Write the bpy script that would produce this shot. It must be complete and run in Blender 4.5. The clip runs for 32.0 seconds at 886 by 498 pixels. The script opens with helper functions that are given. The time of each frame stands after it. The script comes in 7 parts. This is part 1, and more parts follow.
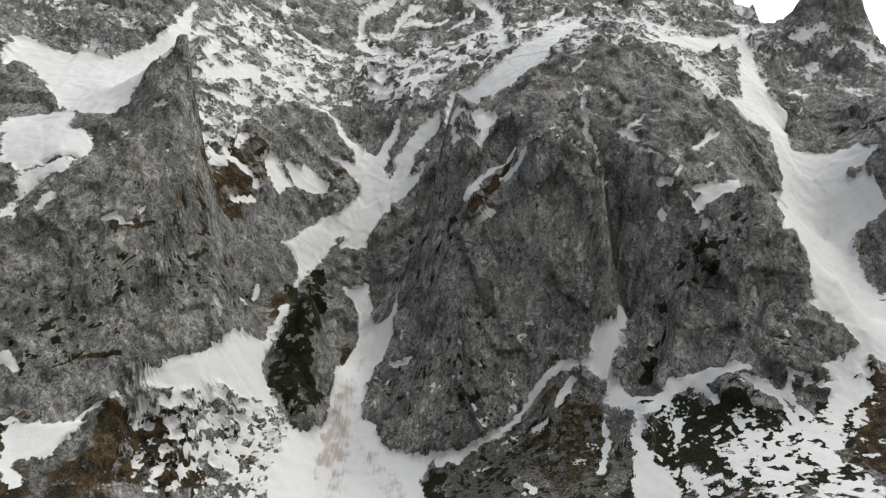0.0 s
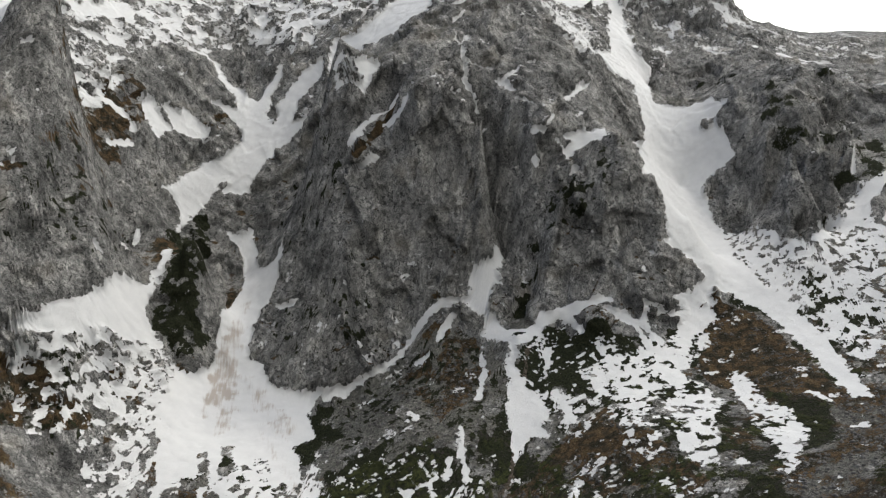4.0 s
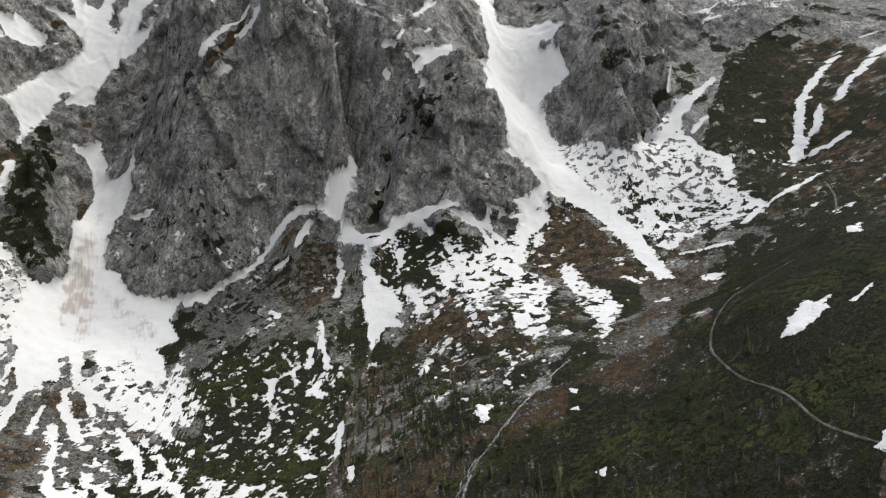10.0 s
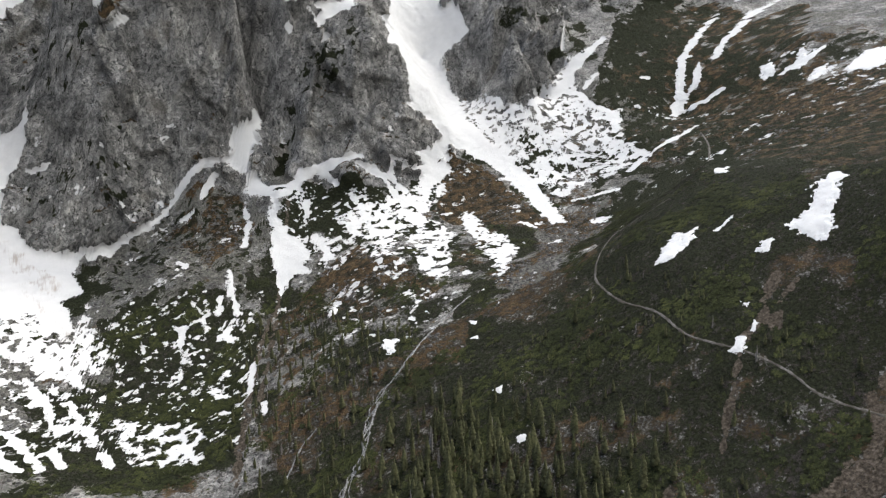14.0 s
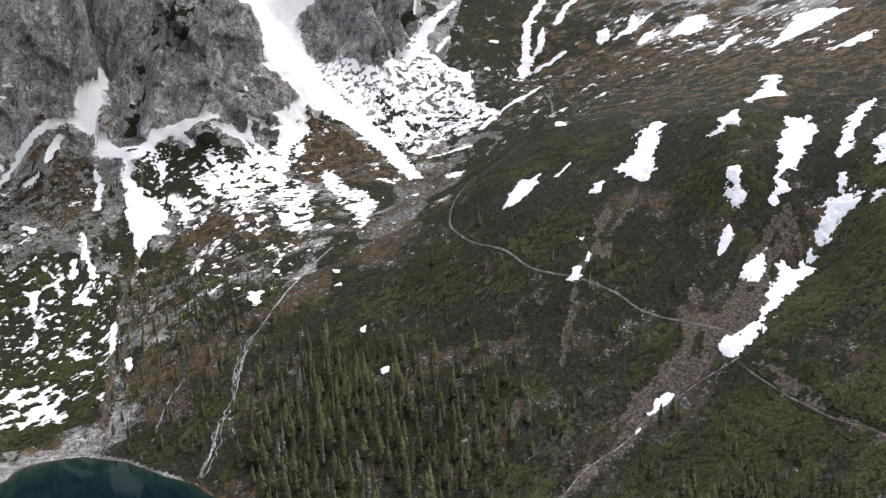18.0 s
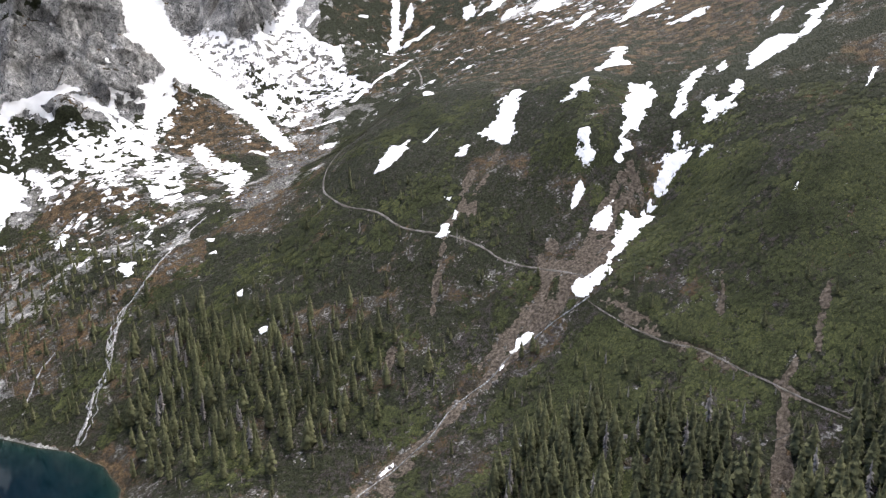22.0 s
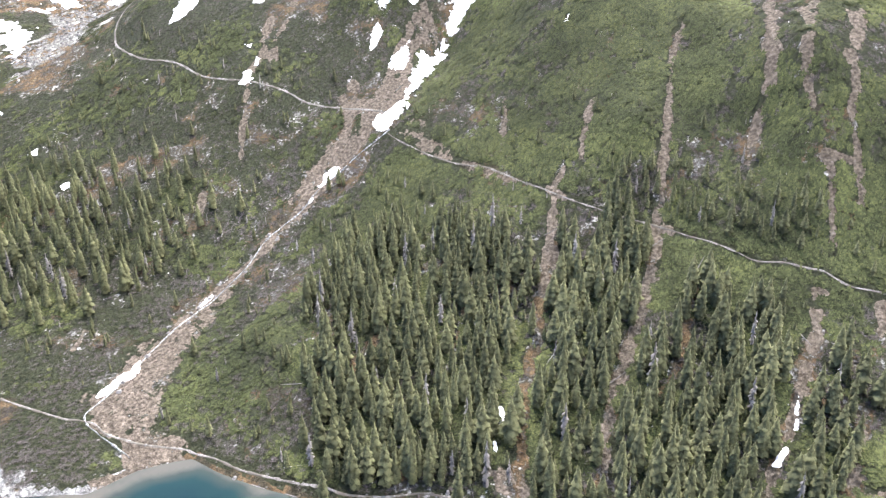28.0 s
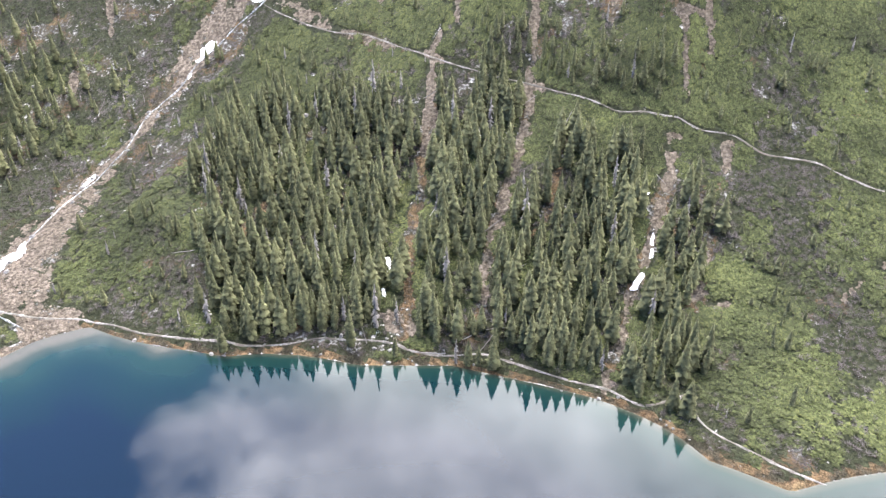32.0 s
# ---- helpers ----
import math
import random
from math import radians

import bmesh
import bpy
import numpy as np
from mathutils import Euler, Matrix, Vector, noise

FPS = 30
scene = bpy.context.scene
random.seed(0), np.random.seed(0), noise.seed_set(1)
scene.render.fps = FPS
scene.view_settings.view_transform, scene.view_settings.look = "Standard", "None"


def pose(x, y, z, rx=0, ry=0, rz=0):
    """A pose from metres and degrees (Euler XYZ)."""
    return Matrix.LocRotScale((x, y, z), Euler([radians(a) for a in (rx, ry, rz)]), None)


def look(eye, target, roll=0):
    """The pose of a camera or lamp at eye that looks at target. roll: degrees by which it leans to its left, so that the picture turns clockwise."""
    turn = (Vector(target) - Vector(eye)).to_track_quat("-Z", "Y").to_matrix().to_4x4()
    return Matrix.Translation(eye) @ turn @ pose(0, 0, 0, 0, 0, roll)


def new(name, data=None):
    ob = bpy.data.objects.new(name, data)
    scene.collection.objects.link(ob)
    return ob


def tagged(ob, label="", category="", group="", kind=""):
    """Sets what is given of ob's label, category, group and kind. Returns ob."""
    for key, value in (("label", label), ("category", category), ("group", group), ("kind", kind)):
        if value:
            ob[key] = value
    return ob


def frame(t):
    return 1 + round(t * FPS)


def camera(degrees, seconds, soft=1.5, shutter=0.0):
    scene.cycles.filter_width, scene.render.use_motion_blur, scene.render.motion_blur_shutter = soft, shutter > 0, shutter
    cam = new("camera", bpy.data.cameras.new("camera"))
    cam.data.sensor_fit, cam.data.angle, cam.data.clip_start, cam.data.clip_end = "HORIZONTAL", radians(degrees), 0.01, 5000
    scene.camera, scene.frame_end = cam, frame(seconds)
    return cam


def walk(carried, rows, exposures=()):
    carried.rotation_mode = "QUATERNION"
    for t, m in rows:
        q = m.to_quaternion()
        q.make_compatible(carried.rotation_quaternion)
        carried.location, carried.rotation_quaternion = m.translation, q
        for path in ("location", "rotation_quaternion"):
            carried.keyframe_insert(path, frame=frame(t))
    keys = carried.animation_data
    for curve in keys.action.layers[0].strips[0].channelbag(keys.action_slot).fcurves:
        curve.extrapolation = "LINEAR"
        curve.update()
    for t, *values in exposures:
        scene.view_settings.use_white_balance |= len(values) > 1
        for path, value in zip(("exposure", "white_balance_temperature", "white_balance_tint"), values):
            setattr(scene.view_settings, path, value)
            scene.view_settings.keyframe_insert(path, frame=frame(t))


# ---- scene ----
# ---------------------------------------------------------------- camera: a drone gliding down over a mountain lake
cam = camera(60.43, 32.0, soft=1.25)
# seconds, x, y, z in metres (lake level is 0), heading, tilt and lean in degrees
PATH = [
    (0.0, -0.00, -0.00, 290.07, -0.000, 2.064, 0.500),
    (0.5, 0.08, -3.36, 288.89, -1.078, 2.028, 0.416),
    (1.0, 0.12, -6.86, 287.67, -2.156, 1.831, 0.342),
    (1.5, 0.08, -10.51, 286.37, -3.228, 1.346, 0.317),
    (2.0, -0.04, -14.31, 285.04, -4.339, 0.571, 0.270),
    (2.5, -0.25, -18.19, 283.72, -5.469, 0.074, 0.205),
    (3.0, -0.55, -22.14, 282.30, -6.594, -0.417, 0.157),
    (3.5, -0.94, -26.16, 280.80, -7.682, -0.931, 0.134),
    (5.5, -4.08, -41.95, 273.27, -11.594, -2.831, 0.031),
    (6.0, -4.80, -46.11, 271.17, -12.510, -3.285, 0.026),
    (6.5, -5.55, -50.32, 269.09, -13.428, -3.732, 0.002),
    (7.0, -6.41, -54.61, 267.04, -14.316, -4.154, -0.033),
    (7.5, -7.40, -58.89, 265.11, -15.197, -4.568, -0.055),
    (8.0, -8.54, -63.13, 263.32, -16.080, -4.983, -0.064),
    (8.5, -9.78, -67.38, 261.62, -16.979, -5.402, -0.074),
    (9.0, -11.11, -71.57, 259.96, -17.893, -5.814, -0.080),
    (9.5, -12.49, -75.65, 258.33, -18.780, -6.261, -0.065),
    (10.0, -13.88, -79.86, 256.62, -19.659, -6.646, -0.075),
    (10.5, -15.25, -84.10, 254.85, -20.445, -7.052, -0.078),
    (11.0, -16.61, -88.20, 253.06, -21.209, -7.401, -0.072),
    (11.5, -17.93, -92.14, 251.34, -21.962, -7.763, -0.060),
    (12.0, -19.28, -96.07, 249.62, -22.700, -8.073, -0.062),
    (12.5, -20.72, -100.07, 247.86, -23.455, -8.365, -0.069),
    (13.0, -22.25, -104.07, 246.15, -24.223, -8.649, -0.067),
    (13.5, -23.89, -108.17, 244.49, -25.302, -8.937, -0.065),
    (14.0, -25.66, -112.33, 242.78, -26.752, -9.222, -0.101),
    (14.5, -27.50, -116.41, 241.04, -28.182, -9.500, -0.126),
    (16.5, -35.52, -130.83, 234.98, -33.967, -10.643, -0.199),
    (17.0, -37.37, -134.32, 233.35, -35.032, -10.944, -0.189),
    (17.5, -39.12, -137.60, 231.87, -36.127, -11.177, -0.182),
    (18.0, -40.80, -140.73, 230.50, -37.209, -11.370, -0.161),
    (18.5, -42.45, -143.86, 229.13, -38.353, -11.584, -0.160),
    (19.0, -44.12, -146.97, 227.79, -39.492, -11.796, -0.176),
    (19.5, -45.75, -149.93, 226.47, -40.634, -11.987, -0.188),
    (20.0, -47.32, -152.79, 225.22, -41.765, -12.145, -0.164),
    (20.5, -48.98, -155.70, 224.02, -42.913, -12.301, -0.152),
    (21.0, -50.67, -158.61, 222.81, -44.067, -12.449, -0.135),
    (21.5, -52.33, -161.38, 221.48, -45.214, -12.585, -0.147),
    (22.0, -53.85, -164.18, 220.03, -46.360, -12.698, -0.136),
    (22.5, -55.38, -167.05, 218.48, -47.494, -12.806, -0.114),
    (23.0, -57.02, -169.93, 216.87, -48.623, -13.023, -0.096),
    (23.5, -58.58, -172.65, 215.36, -49.767, -13.462, -0.075),
    (24.0, -60.00, -175.32, 213.91, -50.885, -14.285, -0.063),
    (24.5, -61.35, -177.99, 212.55, -51.997, -15.175, -0.059),
    (25.0, -62.75, -180.62, 211.28, -53.116, -16.098, -0.057),
    (25.5, -64.30, -183.18, 210.03, -54.239, -17.036, -0.076),
    (27.5, -71.98, -193.75, 205.52, -58.643, -21.008, -0.084),
    (28.0, -73.53, -196.35, 204.17, -59.733, -22.000, -0.043),
    (28.5, -75.33, -198.91, 202.85, -60.842, -22.982, -0.017),
    (29.0, -77.34, -201.46, 201.57, -61.964, -23.939, -0.006),
    (29.5, -79.49, -203.88, 200.32, -63.122, -24.888, 0.036),
    (30.0, -81.72, -206.14, 199.16, -64.188, -25.868, 0.134),
    (30.5, -83.96, -208.36, 198.11, -65.169, -26.840, 0.188),
    (31.0, -86.09, -210.60, 197.12, -66.116, -27.904, 0.241),
    (31.5, -87.91, -212.65, 196.13, -66.983, -28.860, 0.265),
    (32.0, -89.60, -214.51, 195.16, -67.808, -29.759, 0.281),
]
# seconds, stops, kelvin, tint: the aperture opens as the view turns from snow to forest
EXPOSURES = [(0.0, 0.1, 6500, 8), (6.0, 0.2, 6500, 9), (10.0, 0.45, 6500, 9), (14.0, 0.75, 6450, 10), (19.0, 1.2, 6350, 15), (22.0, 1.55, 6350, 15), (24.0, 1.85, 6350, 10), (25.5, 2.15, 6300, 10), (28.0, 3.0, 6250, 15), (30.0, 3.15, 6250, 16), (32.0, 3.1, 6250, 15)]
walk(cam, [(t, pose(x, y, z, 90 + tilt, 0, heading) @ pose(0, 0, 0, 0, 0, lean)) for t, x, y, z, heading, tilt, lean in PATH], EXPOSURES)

# ---------------------------------------------------------------- sky and sun
SUN_ELEVATION, SUN_HEADING = 62.0, -40.0   # degrees; heading counted from +y, minus is to the right


def make_world():
    world = bpy.data.worlds.new("sky")
    world.use_nodes = True
    scene.world = world
    nt = world.node_tree
    nt.nodes.clear()
    out = nt.nodes.new("ShaderNodeOutputWorld")
    back = nt.nodes.new("ShaderNodeBackground")
    sky = nt.nodes.new("ShaderNodeTexSky")
    sky.sky_type, sky.sun_disc, sky.dust_density = "NISHITA", False, 0.3
    sky.ozone_density = 4.0
    sky.sun_elevation, sky.sun_rotation = radians(SUN_ELEVATION), radians(-SUN_HEADING)
    coord = nt.nodes.new("ShaderNodeTexCoord")
    mapping = nt.nodes.new("ShaderNodeMapping")
    mapping.inputs["Location"].default_value = (0.3, 1.4, 0.2)
    mapping.inputs["Scale"].default_value = (1.3, 1.3, 2.2)
    clouds = nt.nodes.new("ShaderNodeTexNoise")
    clouds.inputs["Scale"].default_value, clouds.inputs["Detail"].default_value, clouds.inputs["Roughness"].default_value = 2.6, 7.0, 0.58
    ramp = nt.nodes.new("ShaderNodeValToRGB")
    ramp.color_ramp.elements[0].position, ramp.color_ramp.elements[1].position = 0.41, 0.63
    mix = nt.nodes.new("ShaderNodeMixRGB")
    # cloud is brighter towards the veiled sun
    bearing = (math.sin(radians(-SUN_HEADING)) * math.cos(radians(SUN_ELEVATION)), math.cos(radians(SUN_HEADING)) * math.cos(radians(SUN_ELEVATION)), math.sin(radians(SUN_ELEVATION)))
    dot = nt.nodes.new("ShaderNodeVectorMath")
    dot.operation, dot.inputs[1].default_value = "DOT_PRODUCT", bearing
    nt.links.new(coord.outputs["Generated"], dot.inputs[0])
    glow = nt.nodes.new("ShaderNodeMapRange")
    glow.interpolation_type = "SMOOTHSTEP"
    glow.inputs["From Min"].default_value, glow.inputs["From Max"].default_value = 0.35, 1.0
    glow.inputs["To Min"].default_value, glow.inputs["To Max"].default_value = 6.5, 34.0
    nt.links.new(dot.outputs["Value"], glow.inputs["Value"])
    shade = nt.nodes.new("ShaderNodeMixRGB")
    shade.blend_type, shade.inputs["Fac"].default_value = "MULTIPLY", 1.0
    shade.inputs["Color1"].default_value = (1.0, 0.985, 0.96, 1)
    puff = nt.nodes.new("ShaderNodeTexNoise")
    puff.inputs["Scale"].default_value, puff.inputs["Detail"].default_value, puff.inputs["Roughness"].default_value = 4.5, 6.0, 0.6
    nt.links.new(mapping.outputs["Vector"], puff.inputs["Vector"])
    uneven = nt.nodes.new("ShaderNodeMapRange")
    uneven.inputs["From Min"].default_value, uneven.inputs["From Max"].default_value = 0.3, 0.7
    uneven.inputs["To Min"].default_value, uneven.inputs["To Max"].default_value = 0.55, 1.4
    nt.links.new(puff.outputs["Fac"], uneven.inputs["Value"])
    lit = nt.nodes.new("ShaderNodeMath")
    lit.operation = "MULTIPLY"
    nt.links.new(glow.outputs["Result"], lit.inputs[0])
    nt.links.new(uneven.outputs["Result"], lit.inputs[1])
    nt.links.new(lit.outputs["Value"], shade.inputs["Color2"])
    nt.links.new(shade.outputs["Color"], mix.inputs["Color2"])
    nt.links.new(coord.outputs["Generated"], mapping.inputs["Vector"])
    nt.links.new(mapping.outputs["Vector"], clouds.inputs["Vector"])
    # the cover thins out towards one side of the sky
    lean = nt.nodes.new("ShaderNodeVectorMath")
    lean.operation, lean.inputs[1].default_value = "DOT_PRODUCT", (1.3, -1.3, -0.1)
    nt.links.new(coord.outputs["Generated"], lean.inputs[0])
    axes = nt.nodes.new("ShaderNodeSeparateXYZ")
    nt.links.new(coord.outputs["Generated"], axes.inputs["Vector"])
    cover = nt.nodes.new("ShaderNodeMath")
    cover.operation = "MULTIPLY_ADD"
    nt.links.new(lean.outputs["Value"], cover.inputs[0])
    nt.links.new(axes.outputs["Z"], cover.inputs[1])
    nt.links.new(clouds.outputs["Fac"], cover.inputs[2])
    low = nt.nodes.new("ShaderNodeMapRange")   # and closes up towards the skyline
    low.inputs["From Min"].default_value, low.inputs["From Max"].default_value = 0.42, 0.1
    low.inputs["To Max"].default_value = 0.75
    nt.links.new(axes.outputs["Z"], low.inputs["Value"])
    total = nt.nodes.new("ShaderNodeMath")
    nt.links.new(cover.outputs["Value"], total.inputs[0])
    nt.links.new(low.outputs["Result"], total.inputs[1])
    nt.links.new(total.outputs["Value"], ramp.inputs["Fac"])
    nt.links.new(ramp.outputs["Color"], mix.inputs["Fac"])
    nt.links.new(sky.outputs["Color"], mix.inputs["Color1"])
    nt.links.new(mix.outputs["Color"], back.inputs["Color"])
    back.inputs["Strength"].default_value = 0.11
    nt.links.new(back.outputs["Background"], out.inputs["Surface"])


make_world()
sun = new("sun", bpy.data.lights.new("sun", "SUN"))
sun.data.energy, sun.data.angle, sun.data.color = 1.6, radians(9), (1.0, 0.94, 0.85)
sun.matrix_world = look((0, 0, 0), (-math.sin(radians(-SUN_HEADING)) * math.cos(radians(SUN_ELEVATION)), -math.cos(radians(SUN_HEADING)) * math.cos(radians(SUN_ELEVATION)), -math.sin(radians(SUN_ELEVATION))))



# ---------------------------------------------------------------- materials
def material(name, build):
    m = bpy.data.materials.new(name)
    m.use_nodes = True
    nt = m.node_tree
    nt.nodes.clear()
    out = nt.nodes.new("ShaderNodeOutputMaterial")
    shader = nt.nodes.new("ShaderNodeBsdfPrincipled")
    nt.links.new(shader.outputs["BSDF"], out.inputs["Surface"])
    build(nt, shader)
    return m


def node(nt, kind, **values):
    n = nt.nodes.new(kind)
    for key, value in values.items():
        n.inputs[key.replace("_", " ")].default_value = value
    return n


def noise_at(nt, vector, scale, detail=4.0, rough=0.55):
    n = node(nt, "ShaderNodeTexNoise", Scale=scale, Detail=detail, Roughness=rough)
    nt.links.new(vector, n.inputs["Vector"])
    return n.outputs["Fac"]


def ramp(nt, fac, *stops):
    r = nt.nodes.new("ShaderNodeValToRGB")
    el = r.color_ramp.elements
    while len(el) < len(stops):
        el.new(0.5)
    for e, (at, colour) in zip(el, stops):
        e.position, e.color = at, (*colour, 1) if len(colour) == 3 else colour
    nt.links.new(fac, r.inputs["Fac"])
    return r.outputs["Color"]


def mixed(nt, fac, a, b, kind="MIX"):
    m = nt.nodes.new("ShaderNodeMixRGB")
    m.blend_type = kind
    for socket, value in (("Fac", fac), ("Color1", a), ("Color2", b)):
        if isinstance(value, bpy.types.NodeSocket):
            nt.links.new(value, m.inputs[socket])
        else:
            m.inputs[socket].default_value = value if socket == "Fac" else (*value, 1)
    return m.outputs["Color"]


def maths(nt, kind, a, b=0.0, c=0.0):
    m = nt.nodes.new("ShaderNodeMath")
    m.operation = kind
    for i, value in enumerate((a, b, c)):
        if isinstance(value, bpy.types.NodeSocket):
            nt.links.new(value, m.inputs[i])
        else:
            m.inputs[i].default_value = value
    return m.outputs["Value"]


def span(nt, value, lo, hi):
    m = nt.nodes.new("ShaderNodeMapRange")
    m.interpolation_type = "SMOOTHSTEP"
    nt.links.new(value, m.inputs["Value"])
    m.inputs["From Min"].default_value, m.inputs["From Max"].default_value = lo, hi
    return m.outputs["Result"]


def bump(nt, shader, height_value, distance, strength=1.0):
    b = node(nt, "ShaderNodeBump", Strength=strength, Distance=distance)
    nt.links.new(height_value, b.inputs["Height"])
    nt.links.new(b.outputs["Normal"], shader.inputs["Normal"])


def place(nt):
    return nt.nodes.new("ShaderNodeNewGeometry").outputs["Position"]


def stretched(nt, vector, scale):
    m = nt.nodes.new("ShaderNodeMapping")
    m.inputs["Scale"].default_value = scale
    nt.links.new(vector, m.inputs["Vector"])
    return m.outputs["Vector"]


def ground_look(nt, shader):
    p = place(nt)
    cover = nt.nodes.new("ShaderNodeAttribute")
    cover.attribute_name = "cover"
    tint = nt.nodes.new("ShaderNodeAttribute")
    tint.attribute_name = "tint"
    part_c, part_t = nt.nodes.new("ShaderNodeSeparateColor"), nt.nodes.new("ShaderNodeSeparateColor")
    nt.links.new(cover.outputs["Color"], part_c.inputs["Color"])
    nt.links.new(tint.outputs["Color"], part_t.inputs["Color"])
    snow, pine, heath = (part_c.outputs[c] for c in ("Red", "Green", "Blue"))
    scree, earth, dirt = (part_t.outputs[c] for c in ("Red", "Green", "Blue"))
    fine, mid, wide = noise_at(nt, p, 0.55, 5), noise_at(nt, p, 0.11, 5), noise_at(nt, p, 0.022, 4)
    grain = noise_at(nt, p, 2.2, 3)
    wob = maths(nt, "ADD", maths(nt, "MULTIPLY", maths(nt, "SUBTRACT", fine, 0.5), 0.55), maths(nt, "MULTIPLY", maths(nt, "SUBTRACT", mid, 0.5), 0.55))
    # bare granite: blocks of differing grey between dark joints, streaked down the wall
    bent = nt.nodes.new("ShaderNodeVectorMath")
    bent.operation = "ADD"
    twist = node(nt, "ShaderNodeTexNoise", Scale=0.07, Detail=4.0, Roughness=0.6)
    nt.links.new(p, twist.inputs["Vector"])
    grown = nt.nodes.new("ShaderNodeVectorMath")
    grown.operation, grown.inputs[1].default_value = "MULTIPLY", (26, 26, 26)
    nt.links.new(twist.outputs["Color"], grown.inputs[0])
    nt.links.new(p, bent.inputs[0])
    nt.links.new(grown.outputs["Vector"], bent.inputs[1])
    q = bent.outputs["Vector"]
    streak = noise_at(nt, stretched(nt, p, (0.13, 0.13, 0.035)), 1.0, 7, 0.66)
    crack = noise_at(nt, stretched(nt, q, (0.34, 0.34, 0.2)), 1.0, 6, 0.68)
    big_cell = node(nt, "ShaderNodeTexVoronoi", Scale=1.0)
    nt.links.new(stretched(nt, q, (0.1, 0.1, 0.05)), big_cell.inputs["Vector"])
    small_cell = node(nt, "ShaderNodeTexVoronoi", Scale=1.0)
    nt.links.new(stretched(nt, q, (0.34, 0.34, 0.17)), small_cell.inputs["Vector"])
    joint = nt.nodes.new("ShaderNodeTexVoronoi")
    joint.feature = "DISTANCE_TO_EDGE"
    nt.links.new(stretched(nt, q, (0.07, 0.07, 0.018)), joint.inputs["Vector"])
    joint.inputs["Scale"].default_value = 1.0
    rock = ramp(nt, streak, (0.28, (0.18, 0.179, 0.176)), (0.44, (0.265, 0.263, 0.257)), (0.56, (0.33, 0.326, 0.319)), (0.72, (0.44, 0.434, 0.425)))
    rock = mixed(nt, 0.6, rock, ramp(nt, big_cell.outputs["Color"], (0.1, (0.55, 0.55, 0.56)), (0.5, (1.0, 1.0, 1.0)), (0.9, (1.4, 1.39, 1.37))), "MULTIPLY")
    rock = mixed(nt, 0.28, rock, ramp(nt, small_cell.outputs["Color"], (0.1, (0.5, 0.5, 0.5)), (0.5, (1.0, 1.0, 1.0)), (0.9, (1.6, 1.59, 1.56))), "MULTIPLY")
    rock = mixed(nt, 0.78, rock, ramp(nt, crack, (0.34, (0.34, 0.4, 0.4)), (0.45, (0.88, 0.88, 0.88)), (0.56, (1.05, 1.05, 1.04)), (0.7, (1.35, 1.34, 1.32))), "MULTIPLY")
    rock = mixed(nt, maths(nt, "MULTIPLY", span(nt, joint.outputs["Distance"], 0.045, 0.0), span(nt, crack, 0.58, 0.42)), rock, (0.05, 0.05, 0.049))
    # water runs down the face in thin dark and pale lines
    run = noise_at(nt, stretched(nt, q, (0.55, 0.55, 0.045)), 1.0, 6, 0.62)
    rock = mixed(nt, 0.75, rock, ramp(nt, run, (0.32, (0.5, 0.5, 0.51)), (0.46, (0.95, 0.95, 0.95)), (0.56, (1.05, 1.05, 1.04)), (0.7, (1.4, 1.39, 1.37))), "MULTIPLY")
    split = noise_at(nt, stretched(nt, q, (0.2, 0.2, 0.06)), 1.0, 8, 0.6)
    split = maths(nt, "ABSOLUTE", maths(nt, "SUBTRACT", split, 0.5))
    seam = maths(nt, "ABSOLUTE", maths(nt, "SUBTRACT", noise_at(nt, stretched(nt, q, (0.06, 0.1, 0.22)), 1.0, 7, 0.62), 0.47))
    rock = mixed(nt, 0.9, rock, ramp(nt, split, (0.0, (0.2, 0.2, 0.2)), (0.012, (0.75, 0.75, 0.75)), (0.035, (1.0, 1.0, 1.0)), (0.16, (1.15, 1.14, 1.13))), "MULTIPLY")
    rock = mixed(nt, 0.85, rock, ramp(nt, seam, (0.0, (0.3, 0.3, 0.3)), (0.011, (0.85, 0.85, 0.85)), (0.03, (1.0, 1.0, 1.0))), "MULTIPLY")
    rock = mixed(nt, 0.7, rock, ramp(nt, wide, (0.38, (0.5, 0.5, 0.5)), (0.5, (0.97, 0.97, 0.97)), (0.62, (1.3, 1.29, 1.27))), "MULTIPLY")
    rock = mixed(nt, span(nt, wide, 0.58, 0.72), rock, mixed(nt, 0.4, rock, (0.17, 0.145, 0.11)))
    # scree of pale blocks
    blocks = node(nt, "ShaderNodeTexVoronoi", Scale=0.55)
    nt.links.new(p, blocks.inputs["Vector"])
    stones = ramp(nt, blocks.outputs["Color"], (0.0, (0.1, 0.098, 0.091)), (0.5, (0.175, 0.171, 0.158)), (1.0, (0.27, 0.262, 0.242)))
    stones = mixed(nt, 0.6, stones, ramp(nt, fine, (0.3, (0.5, 0.5, 0.48)), (0.7, (1.1, 1.1, 1.05))), "MULTIPLY")
    # heath: last year's brown grass
    grass = ramp(nt, mid, (0.3, (0.025, 0.023, 0.015)), (0.46, (0.044, 0.038, 0.026)), (0.56, (0.098, 0.066, 0.037)), (0.7, (0.112, 0.085, 0.047)))
    grass = mixed(nt, 0.7, grass, ramp(nt, grain, (0.3, (0.5, 0.5, 0.5)), (0.7, (1.3, 1.3, 1.3))), "MULTIPLY")
    grass = mixed(nt, 0.8, grass, ramp(nt, fine, (0.34, (0.45, 0.47, 0.45)), (0.5, (1.0, 1.0, 1.0)), (0.66, (1.5, 1.45, 1.4))), "MULTIPLY")
